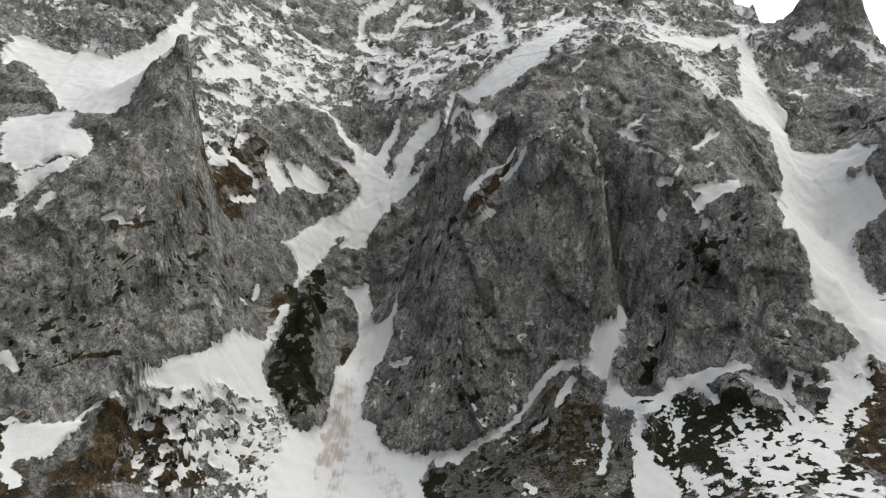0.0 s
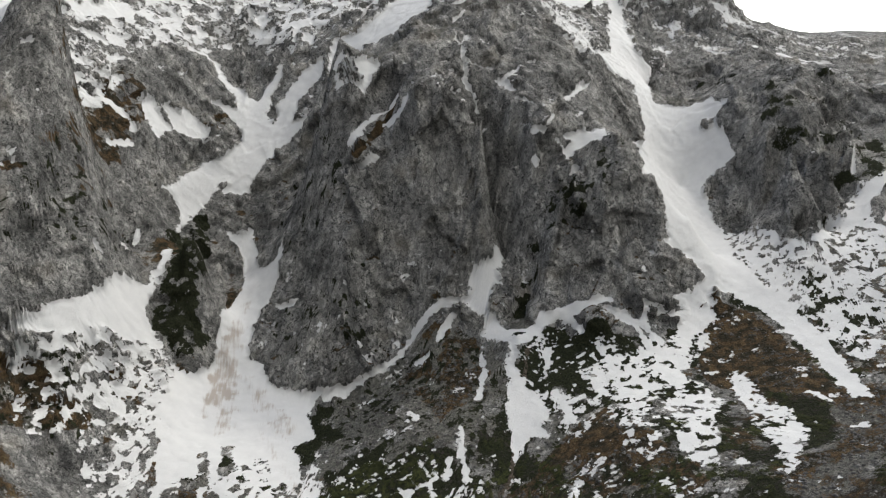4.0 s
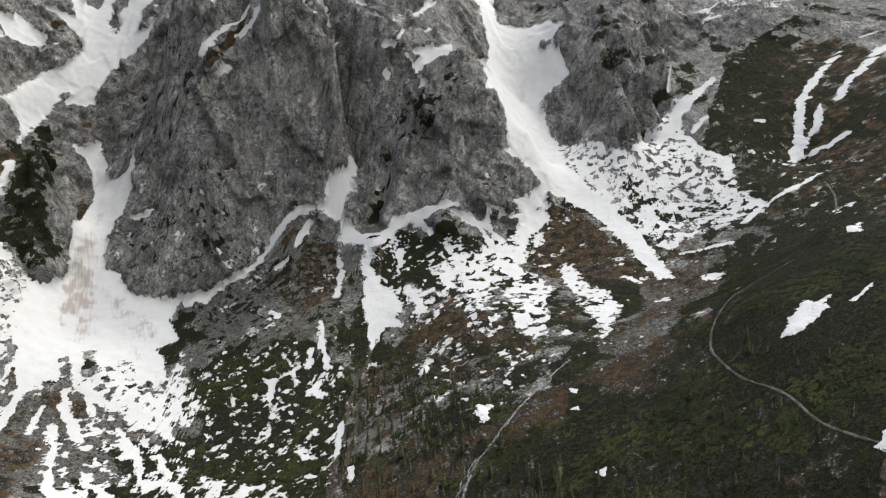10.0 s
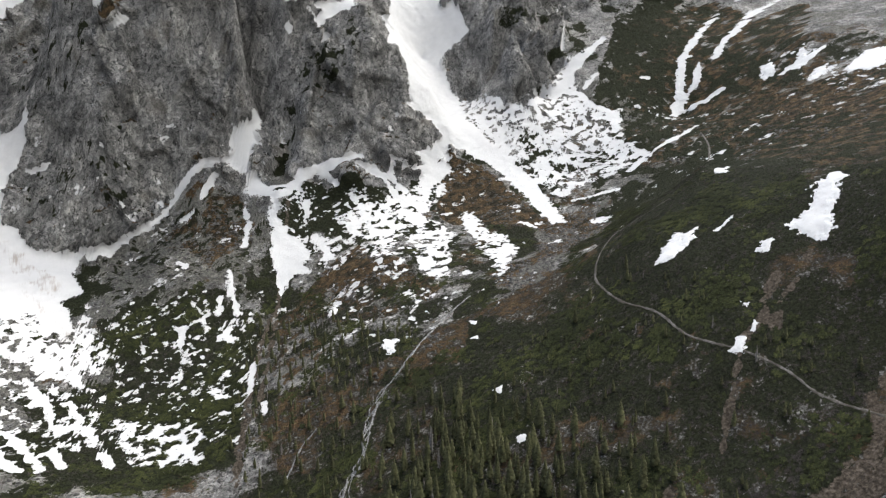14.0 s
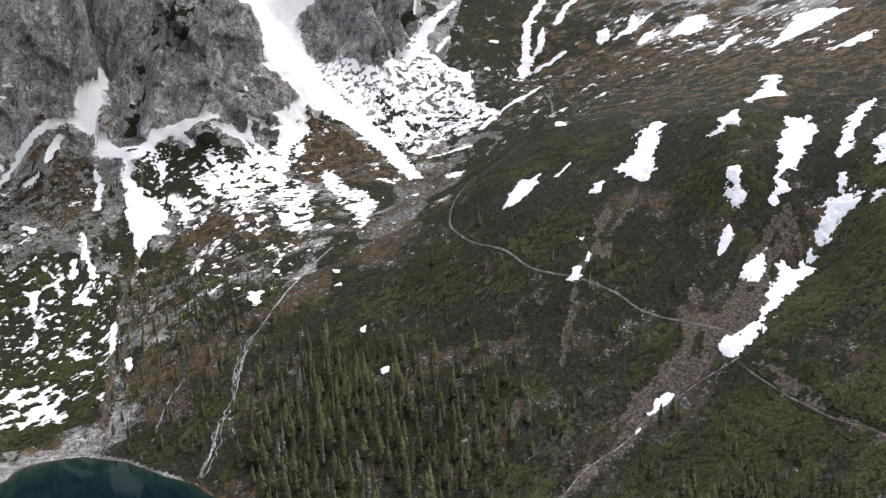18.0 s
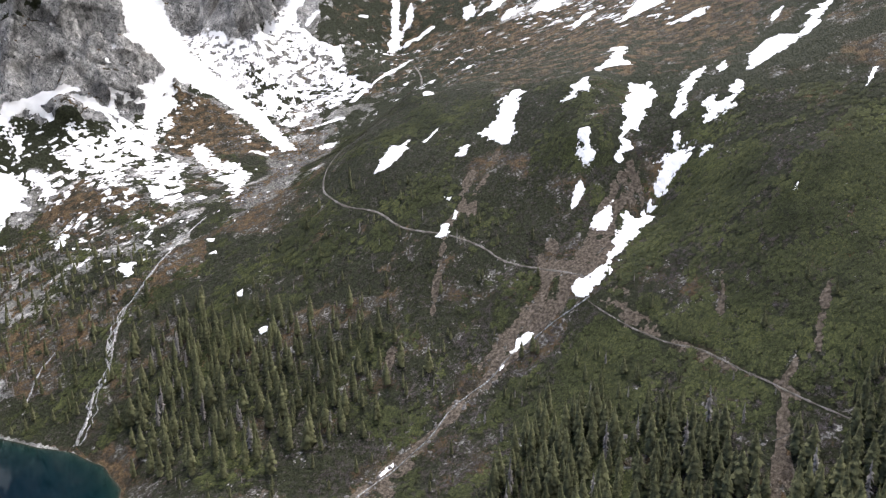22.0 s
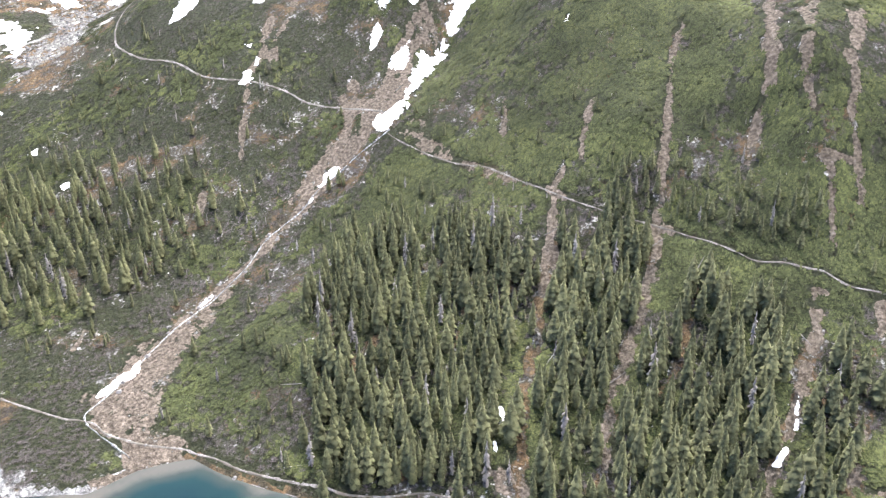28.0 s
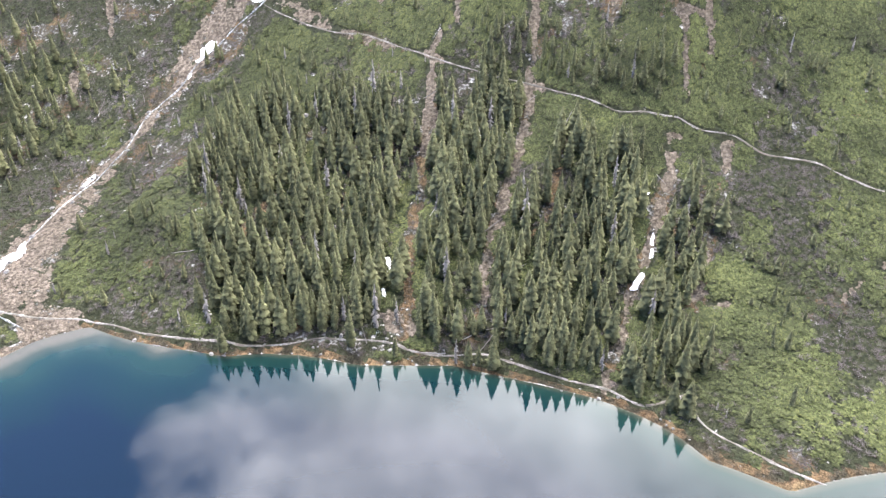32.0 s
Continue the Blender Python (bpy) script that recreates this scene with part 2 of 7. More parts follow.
    earth_c = ramp(nt, fine, (0.34, (0.046, 0.038, 0.029)), (0.5, (0.09, 0.074, 0.058)), (0.66, (0.148, 0.125, 0.102)))
    pine_c = ramp(nt, fine, (0.3, (0.013, 0.0145, 0.0095)), (0.5, (0.023, 0.0255, 0.0145)), (0.7, (0.037, 0.041, 0.022)))
    base = mixed(nt, span(nt, maths(nt, "ADD", scree, wob), 0.45, 0.6), rock, stones)
    base = mixed(nt, span(nt, maths(nt, "ADD", heath, wob), 0.42, 0.62), base, grass)
    base = mixed(nt, span(nt, maths(nt, "ADD", pine, wob), 0.46, 0.56), base, pine_c)
    base = mixed(nt, span(nt, maths(nt, "ADD", earth, wob), 0.46, 0.58), base, earth_c)
    smear = noise_at(nt, stretched(nt, p, (0.42, 0.05, 0.05)), 1.0, 5, 0.6)
    snow_c = mixed(nt, mid, (0.5, 0.505, 0.51), (0.6, 0.6, 0.595))
    snow_c = mixed(nt, span(nt, maths(nt, "ADD", dirt, maths(nt, "MULTIPLY", maths(nt, "SUBTRACT", smear, 0.5), 2.2)), 0.3, 1.3), snow_c, (0.36, 0.325, 0.295))
    frayed = maths(nt, "ADD", maths(nt, "MULTIPLY", maths(nt, "SUBTRACT", noise_at(nt, p, 0.24, 3, 0.55), 0.5), 1.15), maths(nt, "MULTIPLY", maths(nt, "SUBTRACT", noise_at(nt, p, 0.085, 4, 0.6), 0.5), 1.1))
    lies = span(nt, maths(nt, "ADD", snow, maths(nt, "MULTIPLY", frayed, span(nt, snow, 0.0, 0.25))), 0.47, 0.53)
    base = mixed(nt, lies, base, snow_c)
    nt.links.new(base, shader.inputs["Base Color"])
    shader.inputs["Roughness"].default_value = 0.9
    shader.inputs["Specular IOR Level"].default_value = 0.06
    rough_h = maths(nt, "ADD", maths(nt, "ADD", maths(nt, "MULTIPLY", crack, 1.6), maths(nt, "MULTIPLY", span(nt, split, 0.0, 0.06), 0.5)), maths(nt, "MULTIPLY", fine, 0.5))
    rough_h = maths(nt, "MULTIPLY", rough_h, maths(nt, "SUBTRACT", 1.0, maths(nt, "MULTIPLY", lies, 0.93)))
    bump(nt, shader, rough_h, 1.9, 1.0)


GROUND = material("mountain_ground", ground_look)


def water_look(nt, shader):
    p = place(nt)
    tint = nt.nodes.new("ShaderNodeAttribute")
    tint.attribute_name = "depth"
    colour = ramp(nt, tint.outputs["Fac"], (0.0, (0.042, 0.039, 0.03)), (0.015, (0.015, 0.019, 0.014)), (0.06, (0.004, 0.0125, 0.0108)), (0.25, (0.0016, 0.0075, 0.0088)), (1.0, (0.0009, 0.0038, 0.0088)))
    nt.links.new(colour, shader.inputs["Base Color"])
    shader.inputs["Roughness"].default_value = 0.03
    shader.inputs["IOR"].default_value = 1.4
    shader.inputs["Specular IOR Level"].default_value = 0.16
    bump(nt, shader, noise_at(nt, p, 0.35, 4), 0.04, 0.2)


WATER = material("lake_water", water_look)



def leaf_look(dark, mid, light):
    def build(nt, shader):
        p = place(nt)
        own = nt.nodes.new("ShaderNodeNewGeometry").outputs["Random Per Island"]
        thing = nt.nodes.new("ShaderNodeObjectInfo").outputs["Random"]
        mixed_up = maths(nt, "FRACT", maths(nt, "ADD", own, thing))
        fine = noise_at(nt, p, 2.2, 4, 0.65)
        wide = noise_at(nt, p, 0.03, 3)
        key = maths(nt, "ADD", maths(nt, "MULTIPLY", mixed_up, 0.38), maths(nt, "ADD", maths(nt, "MULTIPLY", fine, 0.5), maths(nt, "MULTIPLY", maths(nt, "SUBTRACT", wide, 0.5), 0.8)))
        nt.links.new(ramp(nt, key, (0.15, dark), (0.48, mid), (0.85, light)), shader.inputs["Base Color"])
        shader.inputs["Roughness"].default_value = 0.75
        shader.inputs["Specular IOR Level"].default_value = 0.04
    return build


NEEDLES = material("spruce_needles", leaf_look((0.027, 0.029, 0.016), (0.066, 0.068, 0.035), (0.13, 0.13, 0.064)))
DWARF_PINE = material("dwarf_pine_needles", leaf_look((0.0105, 0.0122, 0.007), (0.032, 0.0365, 0.0155), (0.08, 0.088, 0.031)))
BARE_TWIGS = material("bare_twigs", leaf_look((0.03, 0.0255, 0.0235), (0.054, 0.0465, 0.0435), (0.1, 0.091, 0.087)))
DEAD_WOOD = material("grey_dead_wood", leaf_look((0.07, 0.065, 0.06), (0.13, 0.12, 0.112), (0.22, 0.21, 0.195)))
BARK = material("spruce_bark", leaf_look((0.05, 0.037, 0.027), (0.085, 0.065, 0.048), (0.13, 0.1, 0.08)))


def gravel_look(nt, shader):
    p = place(nt)
    stones = node(nt, "ShaderNodeTexVoronoi", Scale=1.6)
    nt.links.new(p, stones.inputs["Vector"])
    colour = ramp(nt, stones.outputs["Color"], (0.1, (0.055, 0.05, 0.044)), (0.5, (0.09, 0.082, 0.074)), (0.9, (0.14, 0.13, 0.12)))
    colour = mixed(nt, span(nt, noise_at(nt, p, 0.12, 5), 0.42, 0.56), colour, (0.042, 0.036, 0.027))
    nt.links.new(colour, shader.inputs["Base Color"])
    shader.inputs["Roughness"].default_value = 0.9
    bump(nt, shader, stones.outputs["Distance"], 0.2, 0.7)


GRAVEL = material("pale_gravel", gravel_look)


def white_water_look(nt, shader):
    p = place(nt)
    foam = noise_at(nt, stretched(nt, p, (0.9, 0.9, 0.25)), 1.0, 5, 0.65)
    nt.links.new(ramp(nt, foam, (0.42, (0.03, 0.031, 0.029)), (0.55, (0.12, 0.123, 0.123)), (0.72, (0.45, 0.46, 0.46))), shader.inputs["Base Color"])
    shader.inputs["Roughness"].default_value = 0.35
    bump(nt, shader, foam, 0.3, 0.6)


WHITE_WATER = material("foaming_water", white_water_look)


def boulder_look(nt, shader):
    p = place(nt)
    own = nt.nodes.new("ShaderNodeNewGeometry").outputs["Random Per Island"]
    key = maths(nt, "ADD", maths(nt, "MULTIPLY", own, 0.5), maths(nt, "MULTIPLY", noise_at(nt, p, 0.9, 5), 0.5))
    nt.links.new(ramp(nt, key, (0.2, (0.045, 0.043, 0.04)), (0.5, (0.085, 0.081, 0.076)), (0.8, (0.15, 0.145, 0.137))), shader.inputs["Base Color"])
    shader.inputs["Roughness"].default_value = 0.85
    bump(nt, shader, noise_at(nt, p, 2.5, 5), 0.15, 0.6)


BOULDER = material("granite_boulder", boulder_look)


def old_snow_look(nt, shader):
    p = place(nt)
    colour = mixed(nt, noise_at(nt, p, 0.11, 5), (0.5, 0.505, 0.51), (0.62, 0.62, 0.615))
    colour = mixed(nt, span(nt, noise_at(nt, p, 0.45, 5, 0.65), 0.58, 0.75), colour, (0.42, 0.38, 0.34))
    nt.links.new(colour, shader.inputs["Base Color"])
    shader.inputs["Roughness"].default_value = 0.85
    bump(nt, shader, noise_at(nt, p, 0.8, 4), 0.3, 0.5)


OLD_SNOW = material("old_snow", old_snow_look)

# ---------------------------------------------------------------- relief of the valley
# Landform lines, metres above the lake: (x, y, height) along shores, gullies, spurs and crests.
SHORE_LINE = [(4, 363, 0), (22, 377, 0), (51, 368, 0), (70, 345, 0), (84, 310, 0), (96, 288, 0), (102, 257, 0), (98, 225, 0), (84, 200, 0), (76, 161, 0), (62, 110, 0),
              (48, 76, 0), (66, 50, 0), (86, 44, 0), (103, 30, 0), (103, 2, 0), (106, -19, 0), (109, -37, 0), (119, -58, 0), (125, -90, 0), (139, -125, 0), (141, -154, 0),
              (142, -180, 0), (138, -203, 0), (125, -228, 0), (121, -254, 0), (-30, 345, 0), (-110, 330, 0), (-200, 280, 0), (-300, 190, 0)]
LAKE_BED = [(50, 300, -9), (40, 200, -14), (20, 120, -12), (60, 0, -12), (80, -60, -14), (90, -140, -16), (100, -200, -10), (0, 60, -25), (-40, 200, -25), (-100, 60, -40),
            (0, -150, -40), (-140, 220, -18), (-200, -60, -40), (60, -330, -25), (-80, -350, -30), (-230, 120, -14)]
MORAINE = [(110, 97, 7), (188, 103, 22), (234, 155, 54), (242, 238, 69), (212, 255, 59), (223, 301, 70), (176, 387, 53), (188, 421, 76), (199, 423, 75), (100, 62, 5), (120, 40, 6), (72, 90, 4),
           (110, 180, 12), (125, 260, 14), (112, 310, 10), (101, 330, 8), (60, 395, 9), (26, 435, 4), (8, 551, 21), (-10, 534, 19), (-60, 480, 12), (90, 420, 28), (130, 400, 38)]
SPRUCE_SLOPE = [(130, -52, 2.5), (150, -94, 8), (160, -187, 5), (170, -218, 5), (213, -65, 30), (195, -120, 25), (204, -186, 18), (222, -189, 24), (248, 5, 51), (283, 93, 70), (289, -109, 72),
                (285, -186, 65), (283, -197, 63), (284, -212, 61), (290, -73, 77), (286, -146, 70), (297, -26, 81), (315, 70, 95), (140, -30, 10), (126, 0, 9), (165, 40, 25), (180, -10, 24), (150, -250, 4), (200, -270, 14), (247, -271, 34),
                (210, 70, 34), (255, 50, 54)]
UPPER_SLOPE = [(332, -85, 116), (339, -96, 114), (342, -52, 118), (339, -143, 111), (339, -167, 122), (360, -141, 138), (372, -155, 160), (377, -89, 143), (401, -88, 165), (396, -75, 158),
               (353, 1, 123), (392, -13, 160), (411, -11, 177), (483, -25, 220), (480, -57, 226), (560, -12, 262), (420, -186, 178), (430, -106, 178), (330, -230, 92), (380, -250, 130), (460, -230, 205), (600, -150, 310), (560, -260, 290)]
SNOW_GULLIES = [(329, 75, 104), (394, 78, 132), (368, 101, 126), (374, 156, 142), (414, 144, 183), (479, 140, 208), (466, 174, 218), (409, 211, 172), (430, 60, 176), (386, 232, 165),
                (320, 194, 116), (344, 285, 147), (331, 337, 130), (366, 337, 160), (363, 287, 156), (459, 230, 208), (481, 366, 203), (464, 370, 208), (497, 367, 206), (539, 190, 239), (480, 56, 214)]
PLATEAU = [(560, 146, 240), (620, 177, 262), (600, 41, 273), (800, 269, 330), (850, 402, 330), (850, 569, 362), (769, 565, 310), (691, 629, 252), (640, 480, 240), (580, 330, 232), (1000, 300, 400), (1100, 600, 430), (760, 60, 360), (700, -60, 370)]
TALUS = [(421, 409, 158), (467, 500, 148), (387, 476, 132), (403, 547, 139), (401, 489, 129), (244, 548, 120), (185, 520, 80), (182, 518, 82), (146, 562, 65), (160, 614, 91), (116, 643, 107), (80, 629, 88), (108, 586, 64),
         (-11, 627, 52), (-40, 720, 95), (-170, 598, 49), (-274, 655, 190), (243, 654, 145), (189, 711, 174), (505, 832, 285), (566, 778, 270), (533, 814, 278), (616, 700, 280), (520, 620, 190), (470, 690, 210), (590, 600, 230), (-240, 560, 110), (-150, 690, 110), (-80, 640, 70), (60, 690, 112), (430, 620, 165), (330, 600, 135)]
WALL_FOOT = [(-340, 590, 178), (-301, 600, 179), (-227, 829, 262), (-205, 725, 220), (-180, 757, 190), (-155, 768, 152), (-128, 770, 139), (-119, 781, 138), (-72, 765, 118), (-50, 763, 113), (-17, 762, 113), (20, 762, 118),
             (55, 760, 130), (105, 745, 158), (140, 768, 196), (181, 812, 237), (193, 796, 247), (215, 760, 205), (235, 715, 180), (283, 713, 211), (340, 706, 200), (370, 708, 200), (391, 716, 214), (420, 790, 250), (440, 850, 300), (453, 904, 337)]
WALL_FACE = [(56, 784, 181), (87, 780, 178), (-42, 824, 202), (-47, 826, 201), (119, 798, 334), (168, 800, 395), (144, 806, 415), (97, 812, 426), (70, 856, 419), (224, 790, 394), (282, 792, 378), (264, 772, 334), (316, 752, 331), (313, 768, 384),
             (-9, 945, 345), (-93, 966, 326), (-252, 794, 397), (-299, 689, 336), (-373, 640, 310), (-155, 838, 254), (-118, 841, 195), (-98, 902, 226), (-170, 913, 296), (-214, 926, 393), (20, 790, 250), (150, 780, 260), (230, 748, 260), (350, 735, 275), (395, 760, 290),
             (-20, 850, 300), (-160, 792, 215), (-142, 815, 265), (187, 806, 318), (194, 814, 380)]
HIGH_WALL = [(-121, 1086, 483), (-162, 1053, 498), (-124, 1058, 469), (14, 880, 505), (-275, 800, 540), (-330, 760, 450), (-357, 700, 402), (-180, 1250, 665), (85, 1150, 648), (186, 980, 585), (272, 1000, 607), (362, 960, 516),
             (-283, 1150, 658), (-317, 1250, 738), (-149, 1350, 724), (-8, 1400, 784), (-56, 1120, 574), (227, 1300, 751), (428, 1180, 647), (-366, 1000, 609), (-361, 1050, 641), (100, 920, 520), (0, 1600, 1010), (300, 1600, 1000), (-300, 1550, 1000), (140, 1480, 900)]
LEFT_BOWL = [(-423, 960, 570), (-524, 960, 595), (-531, 900, 548), (-447, 780, 449), (-403, 820, 470), (-460, 640, 330), (-600, 700, 420), (-450, 520, 180), (-560, 1060, 760), (-420, 1060, 720), (-700, 900, 640)]
COULOIR = [(491, 1068, 472), (471, 1058, 504), (489, 1100, 549), (516, 928, 450), (536, 1080, 488), (565, 1400, 758), (607, 1480, 834), (594, 1470, 800), (620, 1480, 800), (640, 1480, 770), (520, 1230, 620)]
TOWERS = [(588, 1318, 729), (612, 1318, 746), (630, 1320, 778), (653, 1322, 810), (688, 1325, 845), (719, 1322, 804), (739, 1325, 750), (776, 1330, 698), (600, 1270, 650), (650, 1275, 690), (700, 1275, 700), (750, 1290, 670), (640, 1390, 690), (700, 1400, 700), (680, 1200, 595), (688, 1124, 560), (595, 978, 515), (640, 1050, 520)]
FAR_CLIFF = [(530, 785, 366), (595, 799, 295), (702, 1150, 585), (950, 1100, 545), (927, 1200, 580), (992, 1500, 704), (1303, 1600, 746), (1403, 1500, 714), (606, 900, 496), (573, 905, 483), (662, 915, 494), (696, 935, 485), (768, 965, 480), (780, 935, 488), (796, 900, 504), (828, 890, 490), (869, 880, 490), (932, 860, 486), (536, 900, 449), (574, 835, 422), (530, 830, 391), (579, 790, 373), (668, 860, 399), (719, 850, 423), (725, 800, 393), (780, 780, 393), (722, 715, 328), (656, 715, 306), (859, 790, 412), (623, 790, 337), (664, 800, 362), (631, 990, 484), (721, 1025, 473), (821, 990, 492), (957, 950, 474)]
FAR_RIM = [(-1000, 300, 300), (-900, -300, 350), (-1300, 900, 700), (-700, -900, 250), (0, -1100, 20), (500, -900, 160), (900, -600, 420), (1400, 0, 600), (1800, 900, 700), (1200, 2200, 850), (0, 2400, 1000), (-1200, 2000, 950), (-500, 250, 60), (-450, -200, 40), (-300, -700, 20), (200, -600, 5), (350, -420, 60), (-200, 480, 60), (-380, 430, 120)]
LANDFORM = (SHORE_LINE + LAKE_BED + MORAINE + SPRUCE_SLOPE + UPPER_SLOPE + SNOW_GULLIES + PLATEAU + TALUS + WALL_FOOT + WALL_FACE + HIGH_WALL + LEFT_BOWL + COULOIR + TOWERS + FAR_CLIFF + FAR_RIM)


def relief_weights():
    p = np.array(LANDFORM, dtype=float)
    d = np.hypot(p[:, None, 0] - p[None, :, 0], p[:, None, 1] - p[None, :, 1])
    n = len(p)
    a = np.zeros((n + 3, n + 3))
    a[:n, :n] = -d - np.eye(n) * 1.2
    a[:n, n], a[:n, n + 1:] = 1, p[:, :2]
    a[n, :n], a[n + 1:, :n] = 1, p[:, :2].T
    return p, np.linalg.solve(a, np.concatenate([p[:, 2], np.zeros(3)]))


RELIEF, WEIGHT = relief_weights()


def height(x, y):
    """Smooth height of the land in metres above the lake."""
    x, y = np.broadcast_arrays(np.asarray(x, dtype=float), np.asarray(y, dtype=float))
    out = WEIGHT[len(RELIEF)] + WEIGHT[-2] * x + WEIGHT[-1] * y
    for (px, py, _), w in zip(RELIEF, WEIGHT):
        out = out - w * np.hypot(x - px, y - py)
    return out



# ---------------------------------------------------------------- noise on arrays
def value_noise(x, y, z, seed=0):
    """Smooth noise, -1 to 1, on arrays of places."""
    ix, iy, iz = np.floor(x).astype(np.int64), np.floor(y).astype(np.int64), np.floor(z).astype(np.int64)
    fx, fy, fz = x - ix, y - iy, z - iz
    fx, fy, fz = (f * f * f * (f * (f * 6 - 15) + 10) for f in (fx, fy, fz))

    def corner(a, b, c):
        h = ((ix + a) * 374761393 + (iy + b) * 668265263 + (iz + c) * 1274126177 + seed * 974634777) & 0x7FFFFFFF
        h = ((h ^ (h >> 13)) * 1103515245) & 0x7FFFFFFF
        h = ((h ^ (h >> 15)) * 69069 + 12345) & 0x7FFFFFFF
        return (h & 0xFFFFF) / 524288.0 - 1.0

    def mixed(c):
        low = corner(0, 0, c) * (1 - fx) + corner(1, 0, c) * fx
        high = corner(0, 1, c) * (1 - fx) + corner(1, 1, c) * fx
        return low * (1 - fy) + high * fy

    return mixed(0) * (1 - fz) + mixed(1) * fz


def fractal(x, y, z, size, octaves=4, seed=0, gain=0.5, ridged=False):
    total, amount, norm = 0.0, 1.0, 0.0
    for o in range(octaves):
        s = 2.03 ** o / size
        n = value_noise(x * s + 17.3 * o, y * s - 9.1 * o, z * s + 4.7 * o, seed + o)
        total = total + amount * (1 - 2 * np.abs(n) if ridged else n)
        norm += amount
        amount *= gain
    return total / norm


def smooth(lo, hi, v):
    t = np.clip((v - lo) / (hi - lo), 0, 1)
    return t * t * (3 - 2 * t)



# ---------------------------------------------------------------- the ground sheet
def spread(lo, hi, step, out_lo, out_hi, grow=1.13):
    """Even steps from lo to hi, growing beyond to the outer limits."""
    mid = np.arange(lo, hi + step / 2, step)
    below, above = [], []
    s, v = step, lo
    while v > out_lo:
        s *= grow
        v -= s
        below.append(v)
    s, v = step, hi
    while v < out_hi:
        s *= grow
        v += s
        above.append(v)
    return np.concatenate([below[::-1], mid, above])


XS = spread(-470, 760, 2.5, -2600, 2600)
Y_LO, Y_HI, ROWS_IN = -330.0, 1420.0, 860


def row_places():
    """Rows across the sheet, closer together where the land is steep."""
    y = np.arange(Y_LO, Y_HI + 1, 5.0)
    h = height(XS[:, None], y[None, :])
    slope = np.abs(np.gradient(h, 5.0, axis=1))
    slope = sum(np.roll(slope, k, 0) for k in (-4, -3, -2, -1, 0, 1, 2, 3, 4)) / 9
    density = np.sqrt(1 + np.minimum(slope, 5) ** 2) * (1 - 0.5 * smooth(900, 1420, y))[None, :]
    run = np.concatenate([np.zeros((len(XS), 1)), np.cumsum((density[:, 1:] + density[:, :-1]) / 2, axis=1)], axis=1)
    run /= run[:, -1:]
    want = np.linspace(0, 1, ROWS_IN)
    inner = np.array([np.interp(want, r, y) for r in run])
    outer = spread(0, 0, 3.0, -2300, 1700)
    below, above = Y_LO + outer[outer < -1e-6], Y_HI + outer[outer > 1e-6]
    return np.concatenate([np.tile(below, (len(XS), 1)), inner, np.tile(above, (len(XS), 1))], axis=1)


GY = row_places()
GX = np.repeat(XS[:, None], GY.shape[1], axis=1)
GZ = height(GX, GY)
HX = (height(GX + 2, GY) - height(GX - 2, GY)) / 4
HY = (height(GX, GY + 2) - height(GX, GY - 2)) / 4
STEEP = np.hypot(HX, HY)
OPEN_SLOPE = (GX > 90) & (GY < 470 - 0.25 * GX) & (GZ < 330)   # soil and scrub, without bare rock
STEEP = np.where(OPEN_SLOPE, np.minimum(STEEP, 0.72), STEEP)



# ---------------------------------------------------------------- what covers the ground
def blank():
    return np.zeros_like(GX)


SNOW, PINE, HEATH, SCREE, EARTH, DIRT = blank(), blank(), blank(), blank(), blank(), blank()
STEEPNESS = smooth(1.25, 0.8, STEEP)
PATCHY = fractal(GX, GY, GZ, 30, 4, 71)
MOSAIC_A, MOSAIC_B, MOSAIC_C = fractal(GX, GY, GZ, 26, 5, 171, 0.6), fractal(GX, GY, GZ, 34, 5, 181, 0.6), fractal(GX, GY, GZ, 22, 5, 191, 0.6)
VALLEY = smooth(330, 430, GY + 30 * PATCHY) * smooth(-120, -60, GX)
HIGH = smooth(250, 330, GZ + 40 * PATCHY)
PINE[:] = STEEPNESS * smooth(30, 60, GX) * (1 - VALLEY) * (1 - HIGH) * (0.66 + 0.55 * MOSAIC_A)
PINE[:] = np.maximum(PINE, STEEPNESS * VALLEY * smooth(300, 200, GZ) * (0.56 + 1.1 * MOSAIC_A))
PINE[:] = np.maximum(PINE, STEEPNESS * HIGH * smooth(420, 330, GZ) * (0.46 + 0.8 * MOSAIC_A))
HEATH[:] = STEEPNESS * (0.46 + 0.9 * MOSAIC_B) * smooth(430, 340, GZ) * smooth(0.2, 0.8, GZ)
SCREE[:] = np.maximum(STEEPNESS * VALLEY * (0.44 + 1.0 * MOSAIC_C), STEEPNESS * HIGH * (0.42 + 0.8 * MOSAIC_C) * smooth(450, 380, GZ))
CRAGS = smooth(640, 720, GY) * smooth(480, 560, GX)   # bare cliffs of the far side
HEATH[:] = HEATH * (1 - 0.45 * VALLEY * smooth(330, 250, GX)) * (1 - 0.6 * CRAGS)
SCREE[:] = SCREE * (1 - 0.6 * CRAGS)
SCREE[:] = np.maximum(SCREE, 0.42 * smooth(0.6, 0.2, GZ))
SNOW[:] = np.clip(0.3 + 0.9 * fractal(GX, GY, GZ, 34, 4, 73, 0.6), 0, 1) * smooth(470, 640, GZ + 60 * PATCHY)
SNOW[:] = np.maximum(SNOW, np.clip(0.02 + 1.0 * fractal(GX, GY, GZ, 14, 4, 75, 0.62), 0, 1) * VALLEY * smooth(40, 70, GZ) * smooth(330, 250, GZ))


